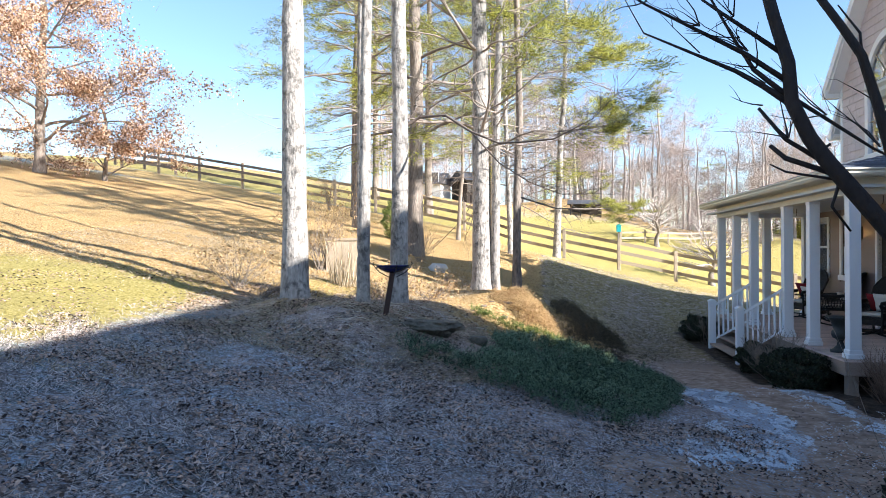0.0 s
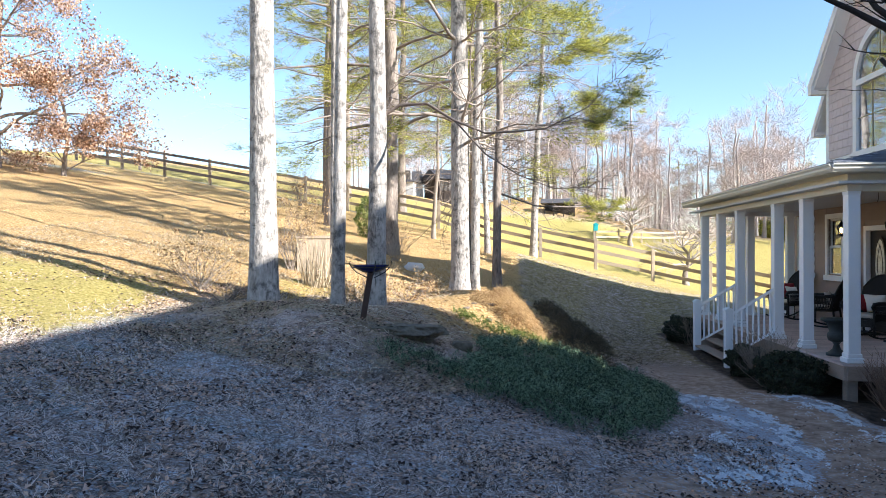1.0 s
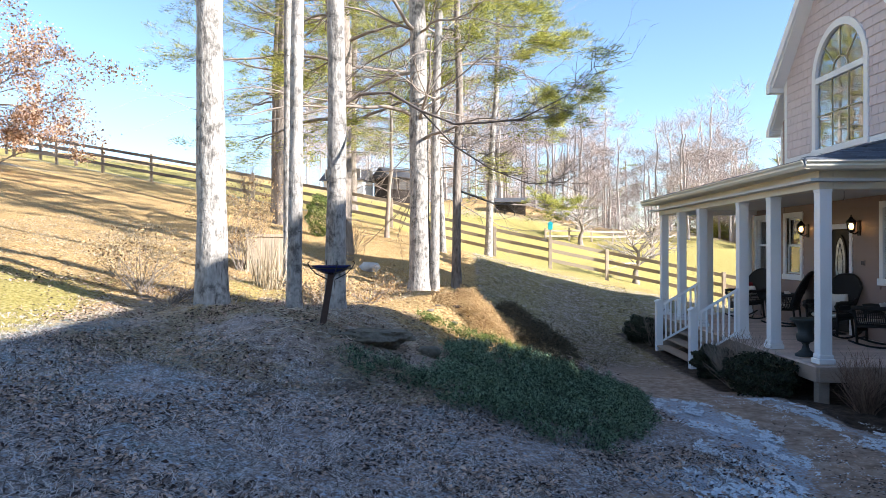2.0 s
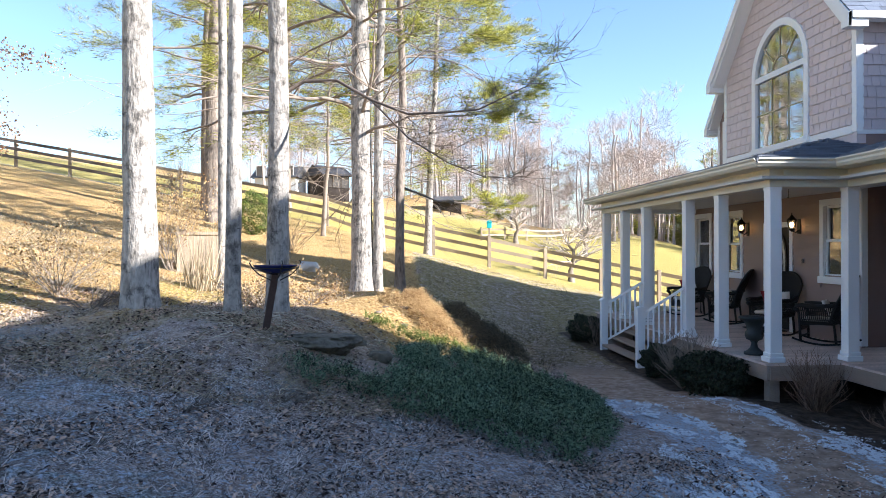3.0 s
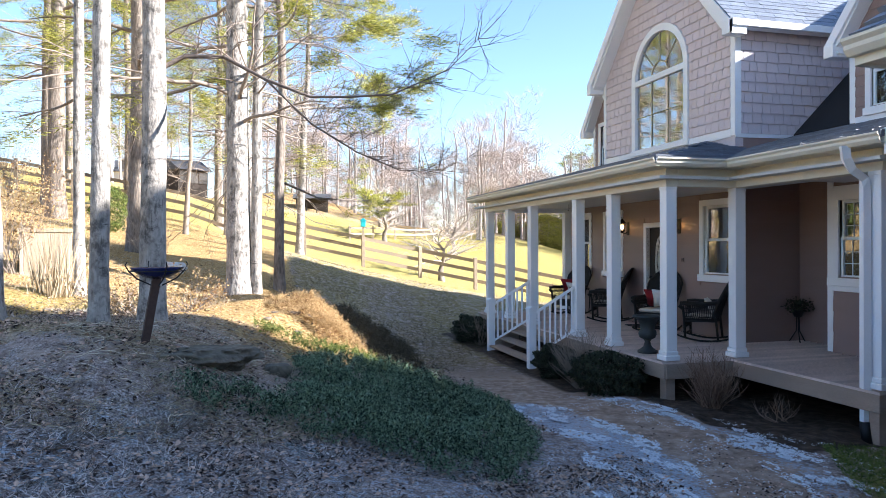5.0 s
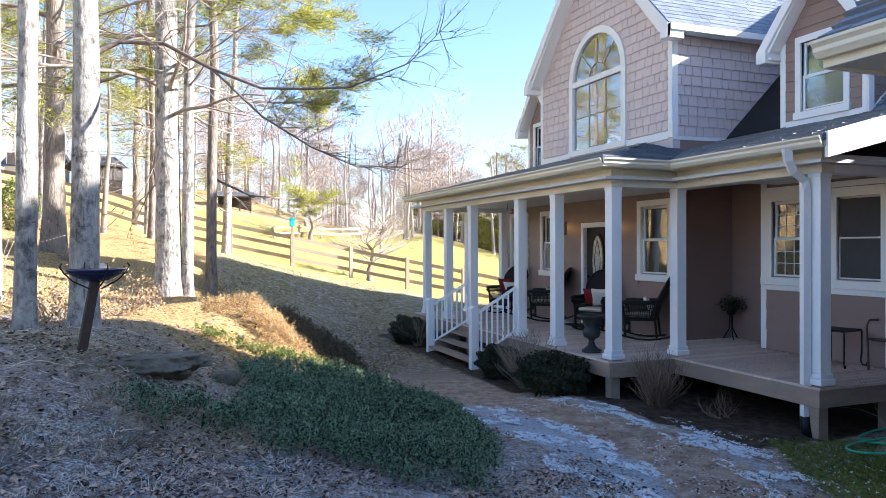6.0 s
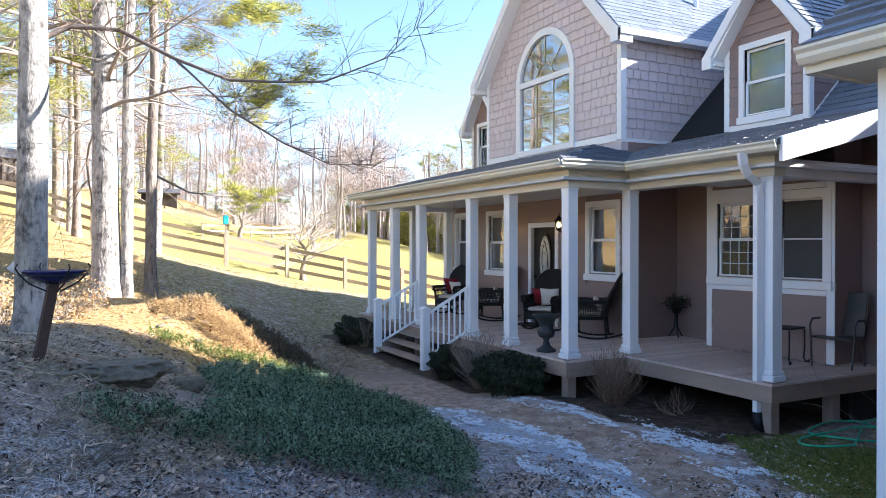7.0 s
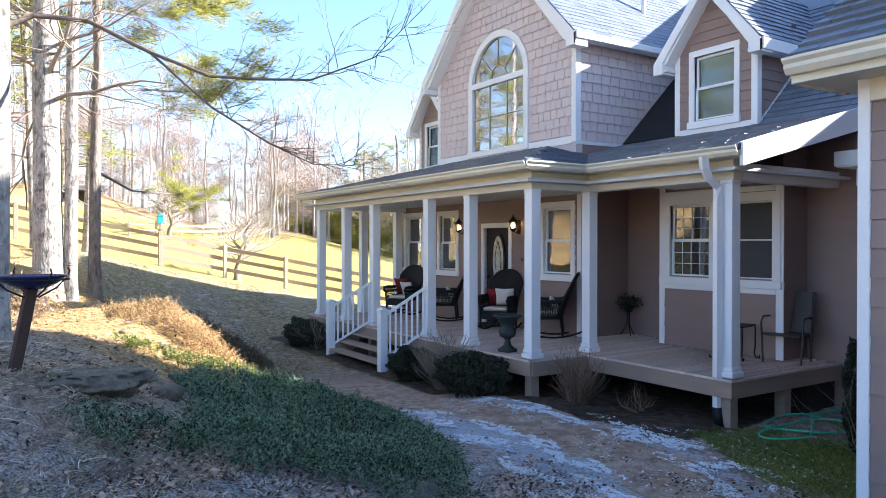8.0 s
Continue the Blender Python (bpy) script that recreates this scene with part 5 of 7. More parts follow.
yard_tree(-6.5, 20.5, 0.13, 12, (0.01, 0.0), 15, "bare hardwood behind the fence", 40, reach=3.8, dead_from=0.2, crown_from=0.2)
yard_tree(-9.6, 17.5, 0.10, 11, (0.02, 0.0), 17, "bare hardwood on the rise behind the pines", 60, reach=3.4, dead_from=0.2, crown_from=0.2)


def pine(x, y, r, h, seed, tufts=18, limbs=26, low=0.28, reach=3.0, label="tall pine with dark furrowed bark and sunlit needles", coarse=1.0):
    ob = thing("pine_tree", (0, 0, 0), label, "tree", "pines")
    pts, rad = trunk_line((x, y, gz(x, y)), (0.006, 0.0), h, r, seed, 0.2)
    quick("trunk", *bark_trunk(pts, rad, seed, 20, 90, 0.09), DARKBARK, ob, smooth=True)
    rng = random.Random(seed)
    lb, tips = Bundle(), []
    for i in range(limbs):
        t = low + (0.99 - low) * (i + rng.random()) / limbs
        k = t * (len(pts) - 1)
        p = Vector(pts[int(k)]).lerp(Vector(pts[min(int(k) + 1, len(pts) - 1)]), k - int(k))
        ang = i * 2.4 + rng.uniform(-0.5, 0.5)
        d = Vector((math.cos(ang), math.sin(ang), rng.uniform(-0.05, 0.35)))
        branch(lb, p, d, reach * (1.15 - 0.75 * t) * rng.uniform(0.7, 1.2), rad[int(k)] * 0.3, rng, 2, 0.03, 5, tips, 0.65, 2)
    tagged(lb.make("branchwork", DARKBARK, ob), kind="stuff")
    rng.shuffle(tips)
    needles("crown", ob, tips[:1100], tufts * 3, 0.19 * coarse, PINE, seed, 0.15 * min(1.0, reach / 2.4) * coarse, 0.0085 * coarse, 0.45)
    return ob


PINES = [(-11.2, 14.6, 0.25, 15, 61), (-8.25, 9.3, 0.23, 16, 62), (-12.5, 19.0, 0.2, 15, 63), (-7.0, 26.0, 0.2, 14, 64), (-10.5, 27.0, 0.22, 17, 65),
         (-15.0, 34.0, 0.22, 16, 67), (-6.3, 17.0, 0.13, 12, 70), (-10.4, 22.5, 0.16, 13, 74)]
for x, y, r, h, s in PINES:
    pine(x, y, r, h, s, reach=3.4, low=0.2 if s == 62 else 0.28)
bough_pine = pine(-5.17, 5.2, 0.10, 11.5, 68, 20, 30, 0.42, 2.6, "slim pine with long low boughs ending in sunlit needles")


def bough(parent, line, r, seed, tufts, spread=0.5):
    """A long bough along line, bare near the trunk, with needles towards its end."""
    rng = random.Random(seed)
    b, tips = Bundle(), []
    b.add(line, [r * (1 - 0.8 * i / (len(line) - 1)) for i in range(len(line))], 6)
    for i in range(46):
        k = rng.uniform(0.3, len(line) - 1.01)
        p = Vector(line[int(k)]).lerp(Vector(line[int(k) + 1]), k - int(k))
        ahead = Vector(line[-1]) - Vector(line[0])
        d = ahead.normalized() + Vector((rng.uniform(-1, 1), rng.uniform(-1, 1), rng.uniform(-0.35, 0.5))) * 1.1
        late = k > (len(line) - 1) * 0.55
        branch(b, p, d, spread * rng.uniform(0.6, 1.3), r * 0.28, rng, 2, 0.0, 4, tips if late else None, 0.7, 2)
    tagged(b.make("branchwork", DARKBARK, parent), kind="stuff")
    rng.shuffle(tips)
    needles("needles", parent, tips[:tufts], 26, 0.15, SUNLITPINE, seed, 0.06, 0.0055, 0.4)


# lighter copy of the pine needles; the sun on the boughs is in its colour
SUNLITPINE = leafy("sunlit_pine_needle", (0.20, 0.22, 0.035), (0.66, 0.62, 0.14), 0.5)
bough(bough_pine, [(-5.1, 5.3, 4.3), (-4.4, 6.0, 4.5), (-3.6, 6.6, 4.65), (-2.9, 7.0, 4.8), (-2.3, 7.2, 5.05)], 0.03, 71, 300, 0.75)
bough(bough_pine, [(-5.1, 5.3, 5.6), (-4.5, 5.9, 5.9), (-3.9, 6.4, 6.1), (-3.3, 6.8, 6.5)], 0.028, 72, 320, 0.9)
bough(bough_pine, [(-5.1, 5.4, 2.9), (-4.2, 7.6, 2.75), (-3.2, 9.8, 2.85), (-2.4, 11.2, 2.95), (-1.7, 11.9, 2.9)], 0.026, 73, 190, 0.55)

# ---- the leafy tree on the rise ----
maple = thing("oak_tree", (0, 0, 0), "spreading hardwood still holding rust-brown leaves on the rise", "tree")
mx, my = -25.4, 16.3
pts, rad = trunk_line((mx, my, gz(mx, my)), (0.02, 0), 9.5, 0.23, 80, 0.3)
mb = Bundle()
mb.add(pts, rad, 12)
mb.make("trunk", DARKBARK, maple)
mb, tips, rng = Bundle(), [], random.Random(81)
for i in range(30):
    k = 2 + (i / 30) * 11.5
    p = Vector(pts[int(k)])
    a = i * 2.4
    branch(mb, p, (math.cos(a), math.sin(a), rng.uniform(-0.05, 0.8)), rng.uniform(3.0, 5.4) * (1.15 - 0.045 * k), rad[int(k)] * 0.38, rng, 2, 0.05, 5, tips, 0.7, 3)
tagged(mb.make("branchwork", DARKBARK, maple), kind="stuff")
nr = np.random.default_rng(82)
c = np.array([tuple(p) for p, _ in tips])
c = np.repeat(c, 30, 0)
c = c + nr.normal(0, 0.22, c.shape)
flakes("crown", maple, c, nr.normal(0, 1, c.shape), 0.062, OAKLEAF, 83)
small = thing("oak_tree", (0, 0, 0), "small crooked hardwood with tan leaves under the larger one", "tree")
sx_, sy_ = -22.9, 17.0
pts, rad = trunk_line((sx_, sy_, gz(sx_, sy_)), (0.03, 0), 4.6, 0.10, 86, 0.3)
mb = Bundle()
mb.add(pts, rad, 8)
mb.make("trunk", DARKBARK, small)
mb, tips = Bundle(), []
for i in range(18):
    k = 1.5 + (i / 18) * 11.5
    a = i * 2.4
    branch(mb, Vector(pts[int(k)]), (math.cos(a), math.sin(a), rng.uniform(-0.15, 0.5)), rng.uniform(1.4, 2.6), rad[int(k)] * 0.35, rng, 2, 0.05, 5, tips, 0.7, 2)
tagged(mb.make("branchwork", DARKBARK, small), kind="stuff")
c = np.array([tuple(p) for p, _ in tips])
c = np.repeat(c, 30, 0)
c = c + nr.normal(0, 0.15, c.shape)
flakes("crown", small, c, nr.normal(0, 1, c.shape), 0.06, OAKLEAF, 87)

# ---- pruned tree beside the garage ----
near_tree = thing("pruned_tree", (0, 0, 0), "dark-barked yard tree with pruned stubs and bare twigs", "tree")
NY = -8.8
near_limbs = {
    "trunk": (0.062, 0.034, [(-2.75, gz(-2.75, NY) - 0.1), (-2.95, 0.6), (-3.2, 1.25), (-3.4, 1.61), (-3.57, 1.82), (-3.67, 1.94), (-3.74, 2.04), (-3.8, 2.17), (-3.81, 2.31), (-3.86, 2.48), (-3.92, 2.72)]),
    "lead": (0.04, 0.022, [(-2.95, 0.6), (-3.2, 1.2), (-3.33, 1.68), (-3.46, 1.96), (-3.51, 2.16), (-3.56, 2.33), (-3.63, 2.44), (-3.74, 2.6)]),
    "limb_a": (0.024, 0.006, [(-3.80, 2.16), (-3.89, 2.24), (-3.98, 2.3), (-4.12, 2.36), (-4.32, 2.44)]),
    "limb_b": (0.02, 0.005, [(-3.807, 2.24), (-3.95, 2.36), (-4.12, 2.46), (-4.31, 2.56), (-4.44, 2.63)]),
    "limb_c": (0.018, 0.008, [(-3.822, 2.34), (-4.0, 2.49), (-4.11, 2.58)]),
    "limb_d": (0.02, 0.007, [(-3.80, 2.18), (-3.92, 2.30), (-3.98, 2.41), (-4.1, 2.62)]),
    "limb_e": (0.016, 0.006, [(-3.79, 2.18), (-3.68, 2.12), (-3.5, 2.0), (-3.36, 1.92)]),
    "stub_a": (0.018, 0.011, [(-3.66, 1.93), (-3.81, 2.04), (-3.9, 2.16)]),
    "stub_b": (0.02, 0.014, [(-3.64, 1.90), (-3.81, 1.97), (-3.86, 2.02)]),
    "stub_c": (0.01, 0.005, [(-3.62, 1.88), (-3.81, 1.92), (-3.86, 1.95)]),
    "stub_d": (0.014, 0.007, [(-3.63, 1.90), (-3.65, 1.79), (-3.58, 1.7)]),
    "stub_e": (0.012, 0.009, [(-3.67, 1.94), (-3.68, 2.0), (-3.65, 2.02)]),
    "lead_fork": (0.012, 0.005, [(-3.56, 2.33), (-3.55, 2.42), (-3.62, 2.53)]),
}
rng = random.Random(90)
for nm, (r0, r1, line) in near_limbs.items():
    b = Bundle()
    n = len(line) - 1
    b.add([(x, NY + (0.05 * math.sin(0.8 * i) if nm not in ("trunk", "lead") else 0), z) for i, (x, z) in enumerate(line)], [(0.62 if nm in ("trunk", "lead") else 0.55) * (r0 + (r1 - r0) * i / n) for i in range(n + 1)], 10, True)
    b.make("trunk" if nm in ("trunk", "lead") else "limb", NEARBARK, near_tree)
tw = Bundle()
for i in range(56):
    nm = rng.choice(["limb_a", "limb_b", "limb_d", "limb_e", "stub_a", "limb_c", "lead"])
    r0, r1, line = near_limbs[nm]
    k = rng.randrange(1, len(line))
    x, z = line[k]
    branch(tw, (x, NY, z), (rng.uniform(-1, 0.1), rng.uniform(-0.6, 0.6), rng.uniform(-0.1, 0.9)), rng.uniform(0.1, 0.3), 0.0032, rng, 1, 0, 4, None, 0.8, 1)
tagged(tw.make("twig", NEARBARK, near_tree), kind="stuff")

# long bare limb that reaches over the bank
host = [o for o in scene.objects if o.name.startswith("yard_tree") and o.parent is None][2]
LIMBBARK = material("grey_brown_limb_bark", (0.17, 0.13, 0.105), 0.9, 0.4, 30, 4, 0.4)
ol = Bundle()
rng = random.Random(95)
main = [(-6.70, -1.2, 3.4), (-6.4, -1.15, 3.6), (-6.0, -1.3, 3.58), (-5.6, -1.8, 3.26), (-5.2, -2.15, 3.04), (-4.84, -2.35, 3.02), (-4.5, -2.6, 3.01), (-4.05, -2.85, 3.2), (-3.7, -2.85, 3.56)]
second = [(-5.6, -1.8, 3.26), (-5.2, -2.2, 2.78), (-4.8, -2.4, 2.5), (-4.4, -2.42, 2.34), (-4.0, -2.4, 2.36)]
ol.add(main, [0.026, 0.024, 0.020, 0.017, 0.013, 0.011, 0.009, 0.005, 0.002], 7)
ol.add(second, [0.012, 0.010, 0.0075, 0.005, 0.002], 6)
for line, n in ((main, 60), (second, 44)):
    for i in range(n):
        k = rng.uniform(0.8, len(line) - 1.01)
        p = Vector(line[int(k)]).lerp(Vector(line[int(k) + 1]), k - int(k))
        branch(ol, p, (rng.uniform(-0.2, 1.0), rng.uniform(-0.5, 0.5), rng.uniform(-0.35, 0.8)), rng.uniform(0.18, 0.55), 0.0042, rng, 2, 0.0, 4, None, 0.8, 2)
tagged(ol.make("branchwork", LIMBBARK, host), kind="stuff")

# ---- fences ----
def rail_fence(name, posts, label, rails, h, mat, group, behind=-1, post_mat=None):
    ob = thing(name, (0, 0, 0), label, "fence", group)
    for i, (x, y) in enumerate(posts):
        g = gz(x, y)
        bm = bmesh.new()
        box(bm, -0.065, 0.065, -0.065, 0.065, -0.3, h, 0.01)
        q = part("post", bm, post_mat or mat, ob)
        q.location = (x, y, g)
    for (x0, y0), (x1, y1) in zip(posts, posts[1:]):
        a, b = Vector((x0, y0, gz(x0, y0))), Vector((x1, y1, gz(x1, y1)))
        d = (b - a)
        n = Vector((d.y, -d.x, 0)).normalized() * 0.069 * -behind
        for rz in rails:
            bm = bmesh.new()
            p = [a + n + Vector((0, 0, rz - 0.07)), b + n + Vector((0, 0, rz - 0.07)), b + n + Vector((0, 0, rz + 0.07)), a + n + Vector((0, 0, rz + 0.07))]
            f = [bm.verts.new(v) for v in p]
            r = [bm.verts.new(v + n.normalized() * 0.03) for v in p]
            bm.faces.new(f)
            bm.faces.new(r[::-1])
            for i in range(4):
                j = (i + 1) % 4
                bm.faces.new((f[j], f[i], r[i], r[j]))
            bmesh.ops.recalc_face_normals(bm, faces=bm.faces[:])
            part("rail", bm, mat, ob)
    return ob


line_a = [(-25.9 + (24.6 * i / 11), 27.0 - 7.6 * i / 11) for i in range(11)]
PALEFENCE = material("sun_bleached_fence_board", (0.31, 0.25, 0.18), 0.85, 0.3, 25, 1.5, 0.3, stretch=(1, 1, 4), each=0.3)
rise_posts = [(-25.9 + 0.9554 * d, 27.0 - 0.2952 * d) for d in (-3.0, -0.1, 2.9, 5.9)] + [line_a[4]]
rail_fence("board_fence", rise_posts, "weathered dark three-board fence with bleached posts along the rise", (0.45, 0.85, 1.22), 1.36, FENCE, "yard fences", -1, PALEFENCE)
rail_fence("board_fence", line_a[4:] + [(-1.3, 19.4), (0.96, 19.15), (2.95, 18.1), (5.0, 17.3), (7.1, 16.5), (9.3, 15.7)], "sun-bleached three-board fence between yard and field", (0.38, 0.78, 1.16), 1.3, PALEFENCE, "yard fences", 1)
rail_fence("board_fence", [(-30.5 + 2.4 * i, 30 - 0.8 * i) for i in range(3)], "weathered three-board fence beyond the leafy hardwood", (0.45, 0.85, 1.22), 1.36, FENCE, "yard fences")
rail_fence("board_fence", [(1.4 + 2.0 * i, 42.6 + 1.7 * i) for i in range(6)], "pale far board fence across the field", (0.4, 0.8), 1.0, PALEFENCE, "far fences")
bird_box = thing("bird_box", (-1.3, 19.4, gz(-1.3, 19.4)), "small teal bird box on a fence post", "bird box")
TEAL = material("teal_paint", (0.02, 0.32, 0.36), 0.5, 0.2)
part("box_body", boxes((-0.09, 0.09, -0.09, 0.09, 1.62, 1.86), bevel=0.008), TEAL, bird_box)
bm = bmesh.new()
prism(bm, [(-0.13, 1.86), (0.13, 1.86), (0, 1.96)], "y", -0.12, 0.12)
part("box_roof", bm, TEAL, bird_box)
part("box_pole", boxes((-0.025, 0.025, -0.025, 0.025, 1.28, 1.62)), FENCE, bird_box)

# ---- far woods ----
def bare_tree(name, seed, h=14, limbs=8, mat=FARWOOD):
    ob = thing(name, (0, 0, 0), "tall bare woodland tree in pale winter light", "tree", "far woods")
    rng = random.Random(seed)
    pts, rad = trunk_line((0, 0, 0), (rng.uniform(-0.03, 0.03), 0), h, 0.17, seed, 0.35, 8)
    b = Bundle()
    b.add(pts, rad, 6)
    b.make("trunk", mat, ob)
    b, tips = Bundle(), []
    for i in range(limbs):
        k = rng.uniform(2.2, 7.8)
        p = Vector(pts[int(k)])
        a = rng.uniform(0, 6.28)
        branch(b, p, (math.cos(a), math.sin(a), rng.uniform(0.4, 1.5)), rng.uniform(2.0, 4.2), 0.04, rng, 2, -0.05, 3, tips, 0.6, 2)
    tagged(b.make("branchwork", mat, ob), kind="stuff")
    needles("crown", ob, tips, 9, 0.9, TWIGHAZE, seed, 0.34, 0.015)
    return ob


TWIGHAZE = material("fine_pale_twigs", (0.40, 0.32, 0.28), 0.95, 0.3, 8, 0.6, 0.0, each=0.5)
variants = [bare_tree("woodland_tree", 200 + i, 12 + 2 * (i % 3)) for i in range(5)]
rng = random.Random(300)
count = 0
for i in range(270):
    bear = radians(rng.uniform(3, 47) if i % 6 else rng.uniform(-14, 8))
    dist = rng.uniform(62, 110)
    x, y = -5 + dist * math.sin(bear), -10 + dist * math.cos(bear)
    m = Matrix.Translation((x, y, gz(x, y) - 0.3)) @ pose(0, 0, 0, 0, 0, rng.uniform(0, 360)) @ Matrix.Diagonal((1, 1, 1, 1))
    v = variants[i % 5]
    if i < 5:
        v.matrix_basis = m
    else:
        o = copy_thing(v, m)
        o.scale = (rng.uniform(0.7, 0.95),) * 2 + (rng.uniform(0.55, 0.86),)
# low spreading orchard trees in the field
for i, (x, y, h, s) in enumerate([(5.6, 33.0, 6.0, 1.0), (4.2, 44.0, 5.5, 0.9), (9.5, 44.0, 6.0, 1.0), (5.0, 50.0, 6.5, 1.0)]):
    ob = thing("orchard_tree", (0, 0, 0), "low spreading bare orchard tree in the field", "tree", "orchard trees")
    pts, rad = trunk_line((x, y, gz(x, y)), (0.03, 0), 2.4, 0.2, 400 + i, 0.4, 6)
    b = Bundle()
    b.add(pts, rad, 8)
    b.make("trunk", DARKBARK, ob)
    b = Bundle()
    r2 = random.Random(410 + i)
    for k in range(30):
        a = k * 2.4
        branch(b, pts[3 + k % 4], (math.cos(a), math.sin(a), r2.uniform(0.1, 1.3)), r2.uniform(1.8, 3.2), 0.05, r2, 3, 0.04, 4, None, 0.75, 2)
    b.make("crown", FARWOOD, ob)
for i, (x, y, h) in enumerate([(31, 66, 13), (36, 60, 12), (17, 84, 15), (28, 74, 13), (8, 88, 15), (41, 52, 11), (24.5, 55, 10), (27, 53, 12)]):
    pine(x, y, 0.2, h, 420 + i, 12, 22, 0.12, 2.6, "far evergreen among the bare woods" if h > 6 else "small yellow-green pine in the field")


r3 = random.Random(450)
for i in range(7):
    bear, dist = radians(21 + 1.7 * i + r3.uniform(-0.5, 0.5)), r3.uniform(66, 80)
    pine(-6.8 + dist * math.sin(bear), -8.2 + dist * math.cos(bear), 0.2, r3.uniform(4.2, 6.2), 460 + i, 6, 20, 0.06, 2.6, "dark evergreen at the edge of the far woods", 3.2)

# ---- far buildings ----
HWHITE = material("far_white_siding", (0.72, 0.72, 0.70), 0.7, 0.06)
HROOF = material("far_grey_roof", (0.075, 0.075, 0.08), 0.9, 0.2)
HBROWN = material("far_brown_boards", (0.05, 0.038, 0.03), 0.9, 0.3)


def far_house(x, y, w, d, h, turn, wall, label):
    ob = thing("far_house", pose(x, y, gz(x, y), 0, 0, turn), label, "house", "far houses")
    part("wall", boxes((-w / 2, w / 2, -d / 2, d / 2, -0.6, h)), wall, ob)
    bm = bmesh.new()
    prism(bm, [(-d / 2 - 0.4, h - 0.1), (d / 2 + 0.4, h - 0.1), (0, h + d * 0.36)], "x", -w / 2 - 0.3, w / 2 + 0.3)
    part("roof", bm, HROOF, ob)
    for i in range(3):
        cx = -w / 2 + w * (i + 0.5) / 3
        fr = part("window", boxes((cx - 0.5, cx + 0.5, -d / 2 - 0.05, -d / 2, 0.9, 2.1), bevel=0.01), wall, ob)
        part("pane", boxes((cx - 0.42, cx + 0.42, -d / 2 - 0.06, -d / 2 - 0.052, 0.98, 2.02)), DARKROOM, fr)


far_house(-15.6, 60, 4.0, 3, 1.0, -12, HWHITE, "white far house with a grey roof behind the pines")
far_house(-11.1, 60, 3.0, 2.6, 2.2, 40, HBROWN, "brown far cabin on the rise behind the trees")
shed = thing("open_shed", pose(-0.6, 50, gz(-0.6, 50), 0, 0, -8) @ Matrix.Diagonal((0.5, 0.5, 0.5, 1)), "open timber shed with a low roof across the field", "shed")
for sx in (-2.4, -0.8, 0.8, 2.4):
    for sy in (-1.3, 1.3):
        part("post", boxes((sx - 0.08, sx + 0.08, sy - 0.08, sy + 0.08, -0.4, 2.0)), HBROWN, shed)
bm = bmesh.new()
prism(bm, [(-1.8, 1.9), (1.8, 1.9), (0, 2.7)], "x", -3.0, 3.0)
part("roof", bm, HROOF, shed)
part("back_wall", boxes((-2.5, 2.5, 1.2, 1.3, -0.3, 1.9)), HBROWN, shed)

# ---- planting and ground clutter ----
def inside(poly, x, y):
    hit = np.zeros(np.shape(x), dtype=bool)
    n = len(poly)
    for i in range(n):
        (x0, y0), (x1, y1) = poly[i], poly[(i + 1) % n]
        cross = ((y0 > y) != (y1 > y)) & (x < (x1 - x0) * (y - y0) / (y1 - y0 + 1e-12) + x0)
        hit ^= cross
    return hit


def scatter(poly, count, seed):
    rng = np.random.default_rng(seed)
    p = np.array(poly)
    lo, hi = p.min(0), p.max(0)
    xy = rng.uniform(lo, hi, (count * 3, 2))
    xy = xy[inside(poly, xy[:, 0], xy[:, 1])][:count]
    return xy[:, 0], xy[:, 1], rng


def edge_distance(poly, x, y):
    best = np.full(np.shape(x), 1e9)
    n = len(poly)
    for i in range(n):
        (x0, y0), (x1, y1) = poly[i], poly[(i + 1) % n]
        dx, dy = x1 - x0, y1 - y0
        t = np.clip(((x - x0) * dx + (y - y0) * dy) / (dx * dx + dy * dy), 0, 1)
        best = np.minimum(best, np.hypot(x - x0 - t * dx, y - y0 - t * dy))
    return best


def blades(name, x, y, z, length, width, mat, seed, flat=0.5, parent=None):
    """Thin grass blades as triangles."""
    rng = np.random.default_rng(seed)
    n = len(x)
    b = np.stack((x, y, z), 1)
    d = rng.normal(0, 1, (n, 3))
    d[:, 2] = np.abs(d[:, 2]) * (1 - flat) + 0.15
    d /= np.linalg.norm(d, axis=1)[:, None]
    w = np.cross(d, rng.normal(0, 1, (n, 3)))
    w /= np.linalg.norm(w, axis=1)[:, None]
    ln = length * rng.uniform(0.5, 1.3, (n, 1))
    v = np.stack((b - w * width, b + w * width, b + d * ln), 1).reshape(-1, 3)
    return quick(name, v, np.arange(len(v)).reshape(-1, 3), mat, parent)


